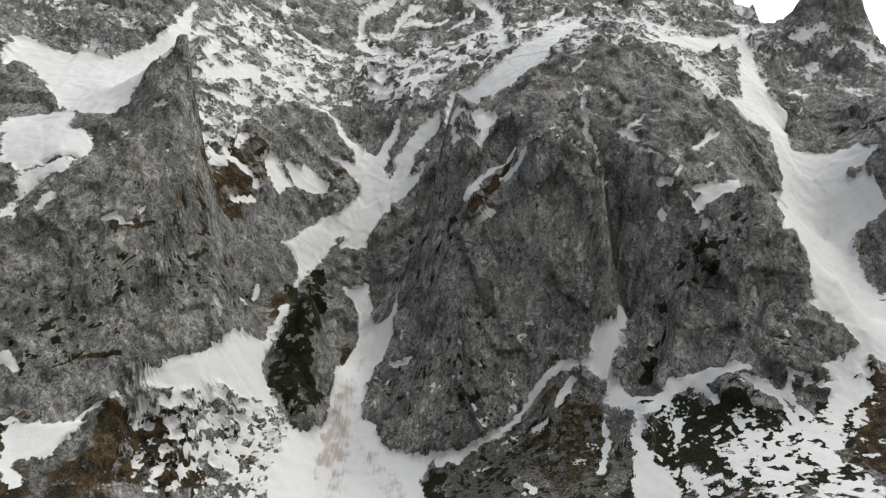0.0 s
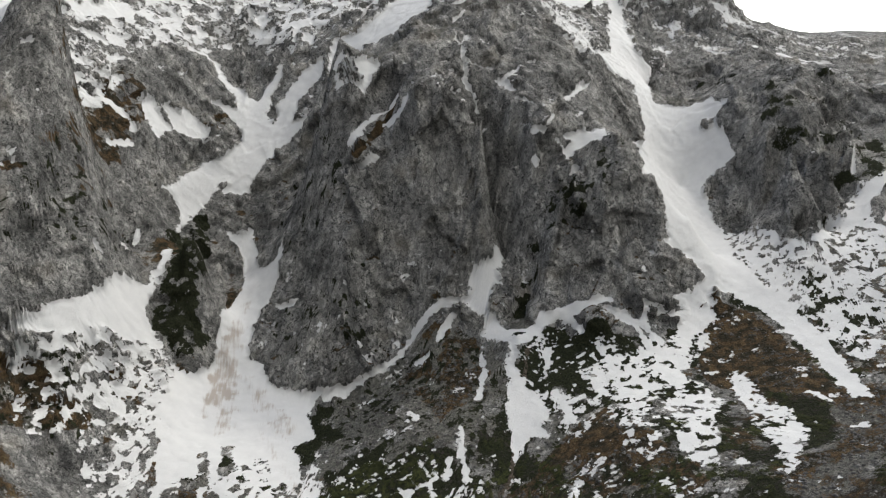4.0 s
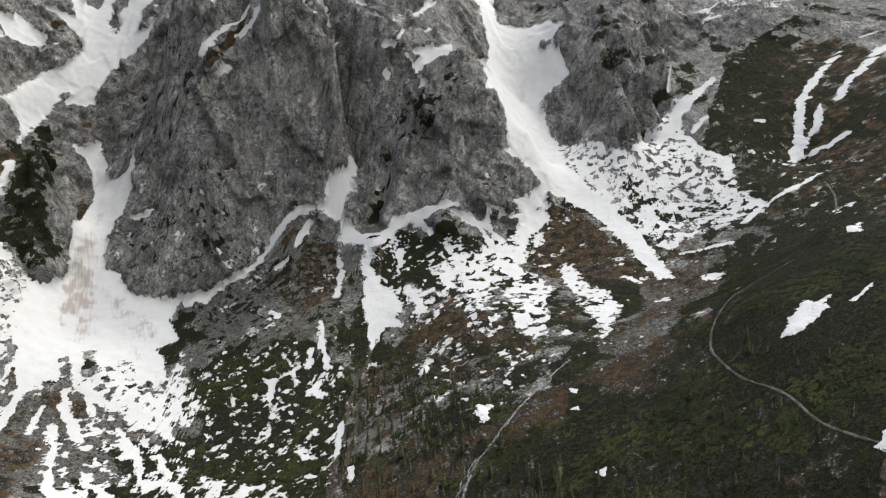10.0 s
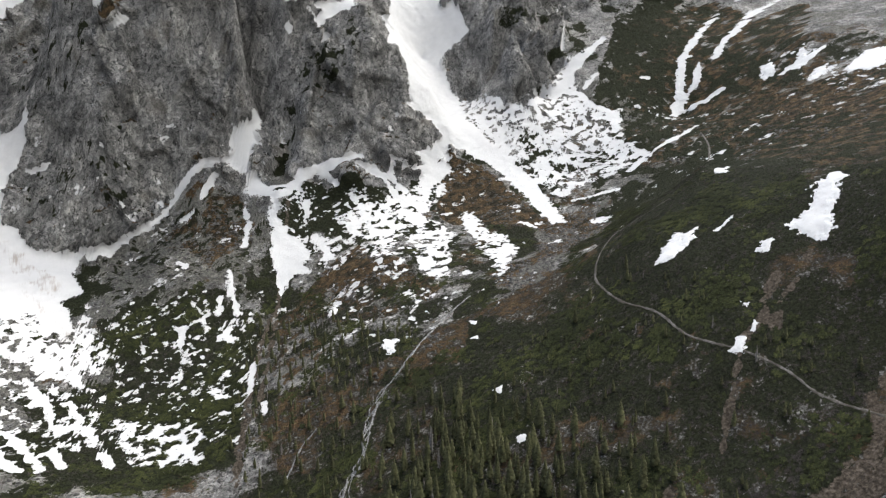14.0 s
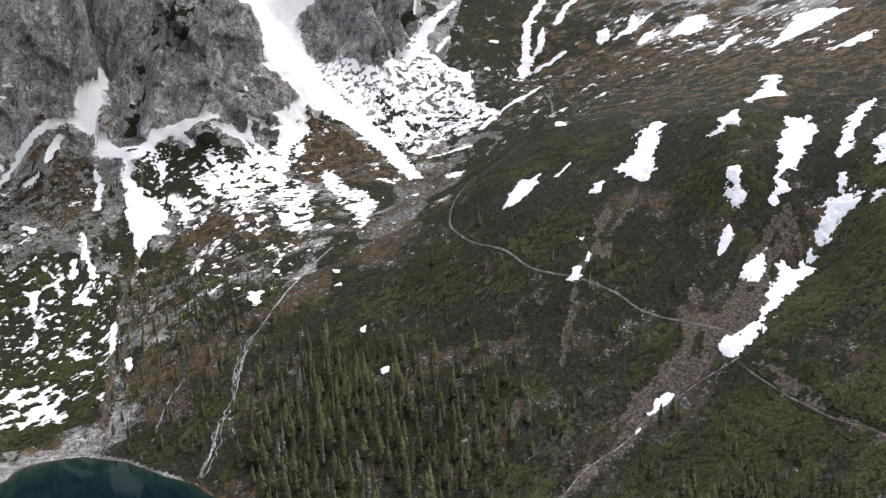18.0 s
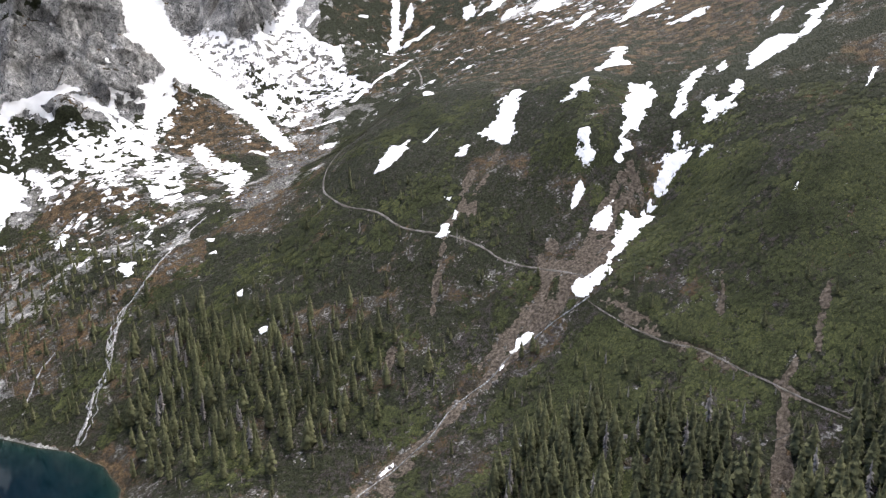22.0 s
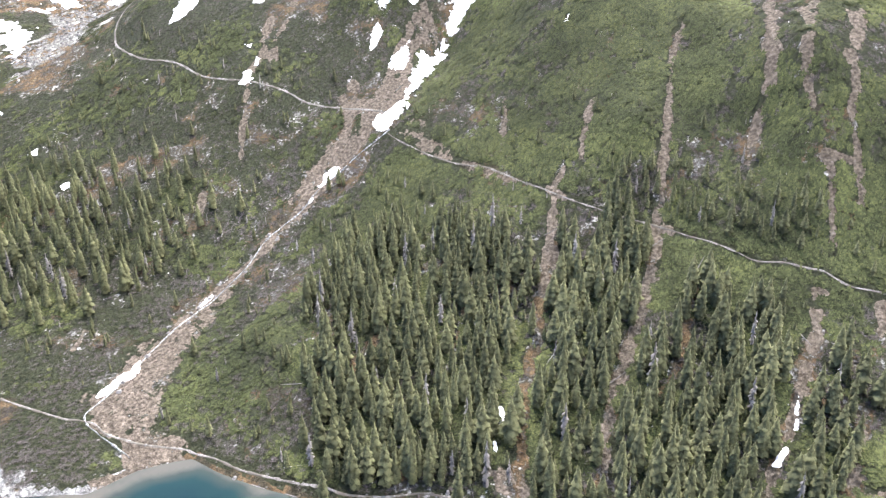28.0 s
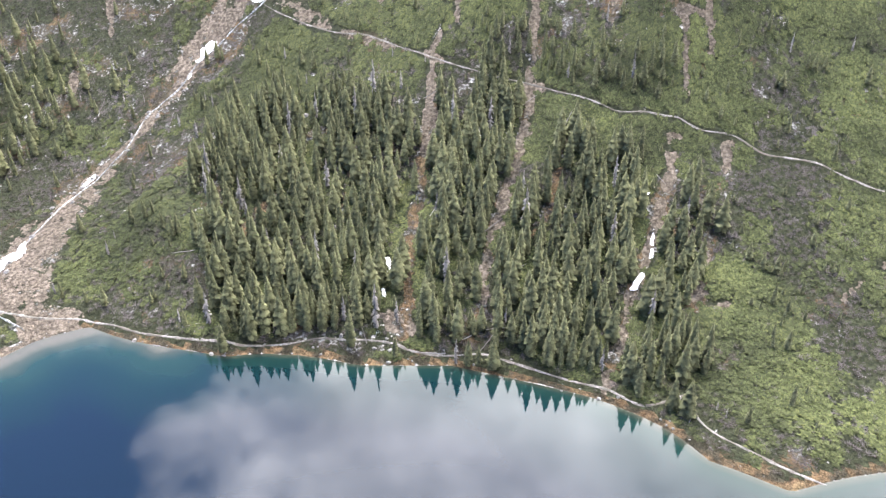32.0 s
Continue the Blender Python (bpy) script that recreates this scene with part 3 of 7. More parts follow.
def window(xs, ys, margin):
    """The part of the sheet round these places."""
    i0, i1 = np.searchsorted(XS, min(xs) - margin), np.searchsorted(XS, max(xs) + margin)
    inside = (GY[i0:i1] > min(ys) - margin) & (GY[i0:i1] < max(ys) + margin)
    return slice(i0, i1), inside


def beside(line, x, y, z, swell):
    """How far each place lies inside (+) or outside (-) a band along a line of (x, y, half width), and the band's width there."""
    xs, ys, ws = (np.array(c, dtype=float) for c in zip(*line))
    zs = height(xs, ys)
    run = np.concatenate([[0], np.cumsum(np.sqrt(np.diff(xs) ** 2 + np.diff(ys) ** 2 + np.diff(zs) ** 2))])
    along = np.unique(np.concatenate([run, np.arange(0, run[-1], 14.0)]))
    xs, ys, ws = np.interp(along, run, xs), np.interp(along, run, ys), np.interp(along, run, ws)
    zs = height(xs, ys)
    best, width = np.full(x.shape, -1e9), np.zeros(x.shape)
    for a in range(len(xs) - 1):
        d = np.array([xs[a + 1] - xs[a], ys[a + 1] - ys[a], zs[a + 1] - zs[a]])
        k = np.clip(((x - xs[a]) * d[0] + (y - ys[a]) * d[1] + (z - zs[a]) * d[2]) / max(d @ d, 1e-6), 0, 1)
        away = np.sqrt((x - xs[a] - k * d[0]) ** 2 + (y - ys[a] - k * d[1]) ** 2 + (z - zs[a] - k * d[2]) ** 2)
        w = ws[a] + (ws[a + 1] - ws[a]) * k
        value = w * (1 + swell) - away
        width = np.where(value > best, w, width)
        best = np.maximum(best, value)
    return best, width


def stroke(field, line, level=1.0, rough=0.62):
    """Lays a band along a line of (x, y, half width) on the ground."""
    xs, ys, ws = zip(*line)
    part, inside = window(xs, ys, max(ws) + 14)
    x, y, z = GX[part][inside], GY[part][inside], GZ[part][inside]
    if field is EARTH:
        line = [(a, b, c + 0.8) for a, b, c in line]
    if field is SNOW:   # drifts spread a little beyond their gully
        line = [(a, b, c + 0.7 * (c < 5)) for a, b, c in line]
    depth, w = beside(line, x, y, z, rough * 2.0 * fractal(x, y, z, 9, 3, 81, 0.6))
    best = np.clip(0.5 + depth / (2 * (1.3 + 0.35 * w)) * 1.3, 0, 1.2) * level
    if field is EARTH:
        best = best * (0.86 + 1.15 * fractal(x, y, z, 8, 4, 83, 0.6))
    if field is DIRT:
        best = best * (0.6 + 0.9 * fractal(x, y, z, 14, 3, 84))
    view = field[part]
    view[inside] = np.maximum(view[inside], best)


SNOW_OUTLINES = []
PATCH = blank()
LANE = blank()   # open strips between the woods


def depth_in(corners, x, y, sx=1.0, sy=1.0):
    """How far each place lies inside (+) or outside (-) an outline, along the ground."""
    xs, ys = (np.array(c, dtype=float) for c in zip(*corners))
    odd, away = np.zeros(x.shape, dtype=bool), np.full(x.shape, 1e9)
    for a in range(len(xs)):
        b = (a + 1) % len(xs)
        dx, dy = xs[b] - xs[a], ys[b] - ys[a]
        crosses = (ys[a] > y) != (ys[b] > y)
        odd ^= crosses & (x < xs[a] + (y - ys[a]) * dx / (dy if abs(dy) > 1e-9 else 1e-9))
        k = np.clip(((x - xs[a]) * dx + (y - ys[a]) * dy) / max(dx * dx + dy * dy, 1e-6), 0, 1)
        away = np.minimum(away, np.hypot((x - xs[a] - k * dx) * sx, (y - ys[a] - k * dy) * sy))
    return np.where(odd, away, -away)


def outline_on_sheet(corners, margin=8):
    xs, ys = zip(*corners)
    part, inside = window(xs, ys, margin)
    sx, sy = np.sqrt(1 + np.minimum(np.abs(HX[part][inside]), 3) ** 2), np.sqrt(1 + np.minimum(np.abs(HY[part][inside]), 3) ** 2)
    return part, inside, depth_in(corners, GX[part][inside], GY[part][inside], sx, sy)


def area(field, corners, level=1.0, size=7):
    """Covers the ground inside an outline, or that share of it in patches of that size."""
    part, inside, d = outline_on_sheet(corners)
    x, y, z = GX[part][inside], GY[part][inside], GZ[part][inside]
    value = np.clip(0.5 + (d + 11 * fractal(x, y, z, 17, 6, 87, 0.72)) / 8.0, 0, 1.15)
    if level < 1:
        value = np.minimum(value, np.clip(level + 1.1 * fractal(x, y, z, size, 4, int(size * 7) % 50 + 90, 0.62), 0, 1.1))
    view = field[part]
    view[inside] = np.maximum(view[inside], value)
    if field is HEATH or field is SCREE:
        other = PINE[part]
        other[inside] = other[inside] * (1 - 0.8 * np.clip(value, 0, 1))


def bare(field, corners):
    """Takes a cover away inside an outline."""
    part, inside, d = outline_on_sheet(corners)
    view = field[part]
    x, y, z = GX[part][inside], GY[part][inside], GZ[part][inside]
    view[inside] = view[inside] * np.clip(0.5 - (d + 9 * fractal(x, y, z, 12, 5, 88, 0.7)) / 5.0, 0, 1)


def patch(corners):
    """A snow patch that lies on the slope as a body of its own; scrub keeps off it."""
    SNOW_OUTLINES.append(corners)
    area(PATCH, corners)


def region(field, corners, level=1.0, size=15, lean=None):
    """Scatters patches of that size over a stretch of ground, covering about that share of it."""
    xs, ys = (np.array(c, dtype=float) for c in zip(*corners))
    part, inside = window(xs, ys, 14)
    x, y, z = GX[part][inside], GY[part][inside], GZ[part][inside]
    wx, wy = x + 16 * fractal(x, y, z, 30, 3, 85), y + 16 * fractal(x, y, z, 30, 3, 86)
    odd, away = np.zeros(x.shape, dtype=bool), np.full(x.shape, 1e9)
    for a in range(len(xs)):
        b = (a + 1) % len(xs)
        dx, dy = xs[b] - xs[a], ys[b] - ys[a]
        crosses = (ys[a] > wy) != (ys[b] > wy)
        odd ^= crosses & (wx < xs[a] + (wy - ys[a]) * dx / (dy if abs(dy) > 1e-9 else 1e-9))
        k = np.clip(((wx - xs[a]) * dx + (wy - ys[a]) * dy) / max(dx * dx + dy * dy, 1e-6), 0, 1)
        away = np.minimum(away, np.hypot(wx - xs[a] - k * dx, wy - ys[a] - k * dy))
    edge = np.where(odd, smooth(0, 9 if field is SNOW else 12, away), 0)
    u, v = x, y
    if lean is not None:
        c, s = math.cos(radians(lean)), math.sin(radians(lean))
        u, v = (x * c + y * s) * 0.35, -x * s + y * c
    n = fractal(u, v, z * (0.4 if lean is not None else 1), size, 4, int(size * 7) % 50 + 90, 0.62)
    value = np.clip(0.5 + 1.05 * n + (level - 0.5) * 1.0, 0, 1.1) if level < 1 else np.ones_like(x)
    view = field[part]
    view[inside] = np.maximum(view[inside], value * edge)
    if field is HEATH or field is SCREE:
        other = PINE[part]
        other[inside] = other[inside] * (1 - 0.6 * edge * np.clip(value + 0.1, 0, 1))


region(SCREE, [(1, 758), (87, 777), (135, 764), (177, 726), (176, 673), (142, 610), (86, 626), (-4, 664)], level=0.75, size=12)
region(SCREE, [(451, 593), (467, 493), (346, 392), (297, 394), (284, 421), (308, 454), (361, 476), (412, 544)], level=0.62, size=9)
region(SCREE, [(-143, 652), (-97, 695), (-25, 631), (5, 569), (18, 452), (-118, 470)], level=0.4, size=14)
region(SCREE, [(623, 737), (692, 692), (587, 571), (561, 603), (521, 687), (523, 727)], level=0.7, size=12)
region(SCREE, [(708, 639), (884, 354), (826, 282), (596, 166), (541, 260), (613, 484)], level=0.4, size=10)
region(SCREE, [(-292, 583), (-274, 640), (-157, 707), (-148, 670), (-290, 549)], level=0.5, size=12)
region(HEATH, [(-295, 581), (-278, 637), (-255, 662), (-242, 655), (-253, 623), (-257, 583), (-293, 553)], level=0.75, size=16)
region(HEATH, [(398, 704), (417, 699), (432, 569), (404, 518), (377, 519), (388, 613), (371, 638)], level=0.85, size=14)
region(HEATH, [(190, 581), (232, 588), (271, 544), (272, 466), (246, 444), (203, 457), (174, 484), (142, 565), (162, 582)], level=0.7, size=12)
region(HEATH, [(137, 568), (172, 509), (151, 416), (120, 371), (94, 392), (115, 458)], level=0.5, size=10)
region(HEATH, [(100, 741), (142, 737), (167, 684), (132, 637), (104, 664)], level=0.5, size=10)
region(HEATH, [(258, 713), (289, 706), (297, 692), (253, 699)], level=0.7, size=9)
region(HEATH, [(312, 697), (342, 701), (343, 687), (313, 683)], level=0.8, size=9)
region(HEATH, [(-279, 753), (-264, 776), (-270, 936), (-236, 942), (-230, 920), (-255, 846), (-272, 751)], level=0.75, size=10)
region(HEATH, [(-182, 993), (-127, 1033), (-113, 1009), (-144, 994)], level=0.6, size=8)
region(HEATH, [(-76, 839), (-25, 808), (-7, 792), (-25, 801), (-75, 831)], level=0.8, size=6)
region(HEATH, [(39, 779), (91, 778), (100, 764), (57, 781)], level=0.7, size=6)
region(HEATH, [(107, 773), (146, 768), (168, 715), (155, 640), (77, 659), (65, 745), (95, 768)], level=0.5, size=10)
stroke(HEATH, [(34.3, 831.0, 5.0), (59.6, 841.3, 6.3), (75.8, 848.4, 3.8)])
stroke(HEATH, [(-299.0, 687.8, 5.6), (-277.6, 711.7, 3.4)])
stroke(HEATH, [(-305.7, 633.9, 2.1), (-280.2, 662.0, 2.1)])
region(HEATH, [(287, 331), (309, 265), (287, 234), (249, 228), (247, 259), (259, 289)], level=0.5, size=10)
region(HEATH, [(590, 392), (675, 341), (619, 208), (527, 166), (500, 232)], level=0.55, size=14)
region(HEATH, [(290, 294), (309, 263), (289, 223), (234, 210), (225, 247)], level=0.5, size=10)
region(PINE, [(-4, 655), (87, 631), (142, 588), (108, 467), (74, 407), (-12, 464), (6, 581)], level=0.93, size=9)
region(PINE, [(185, 694), (234, 701), (261, 676), (255, 651), (209, 641), (185, 662)], level=0.95, size=15)
region(PINE, [(362, 557), (395, 557), (398, 522), (374, 496), (351, 517)], level=0.95, size=15)
region(PINE, [(182, 770), (215, 766), (231, 730), (213, 761)], level=0.6, size=8)
region(PINE, [(206, 634), (305, 458), (275, 405), (220, 391), (169, 317), (126, 365), (175, 434), (162, 562)], level=0.4, size=10)
region(PINE, [(-182, 893), (-155, 933), (-128, 939), (-145, 877), (-129, 787), (-136, 767), (-174, 755), (-166, 795)], level=0.55, size=10)
region(PINE, [(181, 771), (228, 739), (231, 729), (186, 746)], level=0.45, size=8)
region(PINE, [(299, 780), (365, 867), (317, 752), (289, 754), (253, 764)], level=0.4, size=9)
region(PINE, [(-314, 547), (-252, 590), (-150, 680), (-148, 670), (-309, 539)], level=0.5, size=9)
region(PINE, [(300, 316), (433, 468), (521, 503), (727, 517), (299, 152), (178, 305), (256, 407)], level=0.9, size=16)
region(PINE, [(635, 714), (791, 764), (693, 659), (627, 676)], level=0.6, size=12)
region(PINE, [(1, 758), (86, 774), (134, 761), (173, 710), (176, 673), (142, 610), (86, 626), (-4, 664)], level=0.3, size=6)
region(PINE, [(65, 745), (95, 762), (141, 769), (168, 715), (155, 639), (59, 667)], level=0.33, size=6)
region(PINE, [(-184, 875), (-163, 918), (-145, 877), (-129, 787), (-134, 770), (-169, 759), (-175, 773), (-165, 802)], level=0.5, size=10)
region(PINE, [(199, 612), (291, 536), (270, 441), (162, 477)], level=0.3, size=6)
region(PINE, [(-141, 641), (-96, 676), (-25, 616), (4, 556), (18, 452), (-118, 470)], level=0.6, size=9)
region(PINE, [(-81, 598), (3, 566), (34, 460), (44, 397), (24, 387), (-74, 422)], level=0.7, size=9)
region(PINE, [(74, 117), (86, 101), (89, 69), (84, 53), (68, 54), (56, 80)], level=0.9, size=12)
stroke(EARTH, [(404.4, 105.3, 3.2), (370.7, 100.6, 4.8), (351.4, 92.7, 4.6), (309.8, 87.0, 5.5), (279.3, 91.7, 3.7), (254.2, 94.1, 2.6), (231.7, 97.3, 1.5), (208.8, 98.9, 1.5), (187.5, 104.9, 2.4), (153.0, 98.1, 3.2), (122.3, 95.6, 5.4), (98.4, 85.5, 6.0), (97.3, 61.7, 6.2), (93.0, 46.4, 4.0), (78.8, 50.0, 2.0)])
stroke(EARTH, [(347.9, 120.3, 2.4), (324.4, 101.6, 2.3), (308.0, 99.1, 1.7)])
stroke(EARTH, [(372.3, 211.9, 3.4), (340.3, 193.8, 2.6), (324.6, 193.6, 1.6), (288.8, 168.4, 1.8), (271.5, 156.0, 1.1)])
stroke(EARTH, [(240.9, 159.5, 1.4), (230.7, 152.2, 1.6)])
stroke(EARTH, [(135.7, 142.0, 1.2), (124.5, 136.4, 1.2)])
stroke(EARTH, [(286.6, -110.3, 1.3), (266.6, -115.8, 1.3), (242.7, -117.4, 1.2), (218.6, -119.4, 1.3), (202.5, -118.9, 1.5), (186.9, -122.3, 1.7), (169.3, -127.9, 1.4)])
stroke(EARTH, [(271.4, -187.6, 1.9), (254.7, -188.9, 1.4), (235.0, -187.6, 1.4), (215.4, -188.4, 1.1), (195.8, -186.9, 1.3), (184.6, -186.1, 1.2)])
stroke(EARTH, [(259.0, -190.0, 1.3), (241.9, -187.5, 1.2), (223.2, -188.1, 1.2), (199.8, -185.7, 1.1), (175.9, -187.4, 1.3), (157.9, -186.9, 1.6), (146.7, -186.2, 2.1)])
stroke(EARTH, [(231.6, -212.5, 1.0), (211.5, -212.5, 1.3), (198.2, -212.4, 1.7), (201.3, -223.4, 2.3)])
stroke(EARTH, [(276.6, -112.3, 1.3), (251.6, -116.4, 1.3), (221.9, -118.1, 1.4), (194.7, -120.9, 1.7)])
stroke(EARTH, [(217.9, -268.2, 1.8), (228.5, -276.3, 1.6), (239.1, -284.1, 1.4)])
stroke(EARTH, [(277.4, -187.0, 3.1), (271.3, -184.4, 2.2)])
stroke(EARTH, [(281.1, -211.8, 1.8), (267.6, -213.1, 1.3)])
stroke(EARTH, [(412.5, -128.8, 2.5), (375.0, -137.5, 3.0), (357.4, -141.4, 2.5), (341.6, -140.1, 1.9), (325.1, -140.8, 1.2)])
stroke(EARTH, [(404.9, -151.7, 2.7), (369.9, -154.0, 1.7), (349.9, -161.7, 1.2)])
stroke(EARTH, [(402.2, -175.9, 3.7), (373.8, -176.8, 2.3), (347.4, -183.2, 1.4), (329.5, -190.0, 1.2), (330.0, -177.6, 1.4)])
stroke(EARTH, [(396.3, -85.2, 1.9), (377.1, -85.5, 1.3), (339.5, -96.5, 1.7)])
stroke(EARTH, [(308.3, -50.8, 1.4), (296.2, -51.4, 1.9), (264.1, -61.3, 1.7), (241.1, -68.9, 1.7)])
stroke(EARTH, [(355.3, 77.2, 3.9), (331.7, 81.2, 3.2), (333.3, 109.1, 1.7)])
stroke(EARTH, [(341.1, -96.3, 1.9), (278.3, -111.1, 1.3), (224.4, -119.5, 1.5)])
stroke(EARTH, [(141.4, 574.2, 2.1), (108.4, 503.5, 2.6), (79.6, 418.1, 2.6), (64.1, 375.9, 2.5)])
stroke(EARTH, [(194.8, 697.1, 1.8), (155.3, 596.4, 1.6), (123.5, 511.6, 1.8), (99.5, 448.6, 2.0)])
region(EARTH, [(113, 439), (123, 432), (112, 380), (102, 385)], level=0.45, size=6)
region(EARTH, [(114, 93), (122, 69), (101, 47), (71, 47)], level=0.55, size=8)
region(SNOW, [(-352, 1026), (-338, 1222), (498, 1269), (290, 985), (170, 975), (94, 1115), (11, 1111), (-21, 1076), (-124, 1130), (-233, 1019), (-266, 796)], level=0.47, size=14)
region(SNOW, [(298, 986), (374, 1125), (362, 959), (319, 919)], level=0.5, size=7)
region(SNOW, [(732, 1204), (833, 1115), (776, 903), (1273, 1268), (882, 862), (735, 874), (796, 1109)], level=0.45, size=18)
region(SNOW, [(-140, 631), (-105, 667), (-63, 683), (-27, 631), (5, 569), (25, 449), (-118, 470)], level=0.3, size=7)
region(SNOW, [(-4, 655), (87, 631), (142, 588), (108, 467), (74, 407), (18, 452), (6, 581)], level=0.27, size=5)
region(SNOW, [(192, 589), (277, 446), (223, 397), (157, 462)], level=0.16, size=7)
region(SNOW, [(811, 634), (884, 354), (826, 282), (625, 180), (664, 286), (739, 477)], level=0.2, size=10)
stroke(DIRT, [(-88.8, 844.5, 5.7), (-100.7, 795.7, 10.9), (-101.9, 764.9, 11.7), (-98.7, 706.3, 9.9)])
stroke(DIRT, [(-80.2, 772.3, 7.1), (-60.0, 738.2, 11.4), (-41.6, 705.8, 8.7)])
stroke(DIRT, [(-73.2, 743.5, 3.1), (-59.6, 695.6, 3.5), (-39.1, 657.3, 3.9), (-25.5, 628.9, 2.7)])
stroke(DIRT, [(-106.0, 789.0, 9.1), (-113.7, 767.1, 7.6), (-117.5, 714.3, 3.6)])
stroke(DIRT, [(-62.3, 735.8, 1.8), (-36.1, 688.4, 2.3)])
stroke(LANE, [(266.3, -62.8, 1.8), (223.1, -75.0, 2.8), (189.9, -83.7, 2.9), (153.2, -99.4, 2.2), (142.8, -102.3, 1.4)])
stroke(LANE, [(199.5, -9.5, 2.9), (186.8, -7.5, 2.3), (163.1, -6.8, 2.2)])
stroke(LANE, [(238.4, -7.5, 3.7), (243.7, -15.0, 1.9)])
stroke(LANE, [(276.6, -112.3, 2.4), (251.6, -116.4, 2.3), (221.9, -118.1, 2.4), (194.7, -120.9, 2.8), (163.3, -128.6, 1.9)])
stroke(LANE, [(259.0, -190.0, 2.5), (241.9, -187.5, 2.5), (223.2, -188.1, 2.4), (199.8, -185.7, 2.3), (175.9, -187.4, 2.2), (157.9, -186.9, 2.6)])
stroke(LANE, [(262.4, -136.2, 1.7), (238.3, -139.4, 1.7), (208.9, -139.0, 1.6)])
stroke(LANE, [(231.6, -212.5, 1.9), (211.5, -212.5, 2.3), (198.2, -212.4, 2.3)])
stroke(LANE, [(223.2, -35.6, 1.5), (189.8, -46.6, 1.4)])
region(SCREE, [(-160, 606), (-128, 644), (-73, 640), (-26, 612), (-6, 509), (-147, 502)], level=0.8, size=16)
region(HEATH, [(-155, 576), (-146, 616), (-129, 622), (-135, 553)], level=0.7, size=8)
region(HEATH, [(-53, 594), (-26, 579), (-26, 552), (-48, 561)], level=0.7, size=6)
region(HEATH, [(-16, 646), (-11, 652), (-5, 608), (-14, 611)], level=0.7, size=6)
region(PINE, [(608, 724), (714, 786), (745, 781), (784, 702), (700, 616), (592, 684)], level=0.5, size=14)
region(PINE, [(523, 875), (562, 827), (562, 813), (520, 841)], level=0.5, size=10)
region(PINE, [(754, 835), (891, 818), (809, 734), (726, 779)], level=0.4, size=14)
region(PINE, [(-307, 577), (-283, 613), (-257, 659), (-185, 756), (-149, 744), (-151, 662), (-290, 545)], level=0.42, size=6)
region(PINE, [(-174, 782), (-166, 886), (-125, 967), (-109, 959), (-143, 906), (-120, 806), (-131, 770), (-165, 767)], level=0.5, size=12)
region(PINE, [(-25, 996), (29, 835), (16, 811), (-20, 820), (-58, 841), (-78, 926)], level=0.26, size=6)
region(PINE, [(179, 772), (233, 775), (308, 769), (320, 754), (260, 734), (182, 739)], level=0.36, size=10)
region(PINE, [(-75, 833), (86, 777), (74, 764), (5, 758), (-77, 795)], level=0.28, size=6)
region(HEATH, [(-279, 759), (-256, 970), (-198, 972), (-215, 920), (-254, 788)], level=0.6, size=8)
region(HEATH, [(-300, 697), (-177, 938), (-181, 895), (-240, 750)], level=0.4, size=8)
region(HEATH, [(-83, 848), (-7, 799), (-7, 790), (-68, 826)], level=0.7, size=6)
region(PINE, [(-372, 638), (-289, 700), (-202, 895), (-194, 766), (-271, 665), (-340, 590)], level=0.28, size=6)
region(HEATH, [(-302, 570), (-263, 659), (-234, 659), (-181, 648), (-296, 545)], level=0.95, size=20)
region(PINE, [(-298, 563), (-260, 652), (-181, 648), (-296, 545)], level=0.33, size=6)
region(PINE, [(185, 701), (221, 717), (269, 702), (298, 675), (269, 652), (225, 666), (198, 641), (179, 659)], level=0.9, size=14)
region(PINE, [(38, 755), (100, 764), (146, 767), (172, 711), (155, 639), (35, 686)], level=0.4, size=6)
region(HEATH, [(176, 584), (210, 586), (246, 579), (270, 519), (230, 499), (194, 538)], level=0.9, size=10)
region(HEATH, [(403, 712), (425, 700), (439, 566), (403, 532), (396, 599), (396, 672)], level=0.95, size=12)
region(HEATH, [(137, 575), (164, 578), (156, 514), (117, 437), (108, 431)], level=0.85, size=10)
region(HEATH, [(88, 686), (136, 756), (150, 706), (128, 656), (93, 646)], level=0.8, size=9)
region(HEATH, [(259, 713), (284, 708), (296, 690), (260, 696)], level=0.9, size=9)
# snowfields, couloirs and strips
area(SNOW, [(-531.5, 923.3), (-532.9, 955.4), (-504.7, 946), (-482.8, 938.8), (-462.9, 940.2), (-446.2, 949.4), (-431.5, 948.1), (-414.9, 944.4), (-404.5, 959.5), (-390.3, 969.6), (-378.6, 984.9), (-370.2, 1011.5), (-366.7, 1066.5), (-365, 1092.1), (-358.4, 1118.9), (-360.2, 1072), (-277.9, 797.9), (-287.6, 794.8), (-289.8, 788.8), (-306.3, 789.5), (-315.8, 782.3), (-315.7, 773.1), (-317.9, 765.3), (-332.8, 760.4), (-358.4, 755), (-384.9, 773.2), (-426.8, 825.8), (-447.1, 848), (-478.5, 879.5), (-497.6, 878.5), (-517.6, 881.1), (-532.2, 905)])
area(SNOW, [(-444.2, 760.8), (-443.8, 785.3), (-422.8, 790.1), (-389.2, 771.8), (-374.3, 766.7), (-360.9, 731.6), (-350.7, 732.4), (-335.9, 730.2), (-336.7, 720.5), (-338.9, 703.1), (-349.1, 707.6), (-358.4, 697.3), (-372.5, 690.3), (-379.3, 687.2), (-388.1, 684.9), (-391.1, 694.3), (-403, 691.8)])
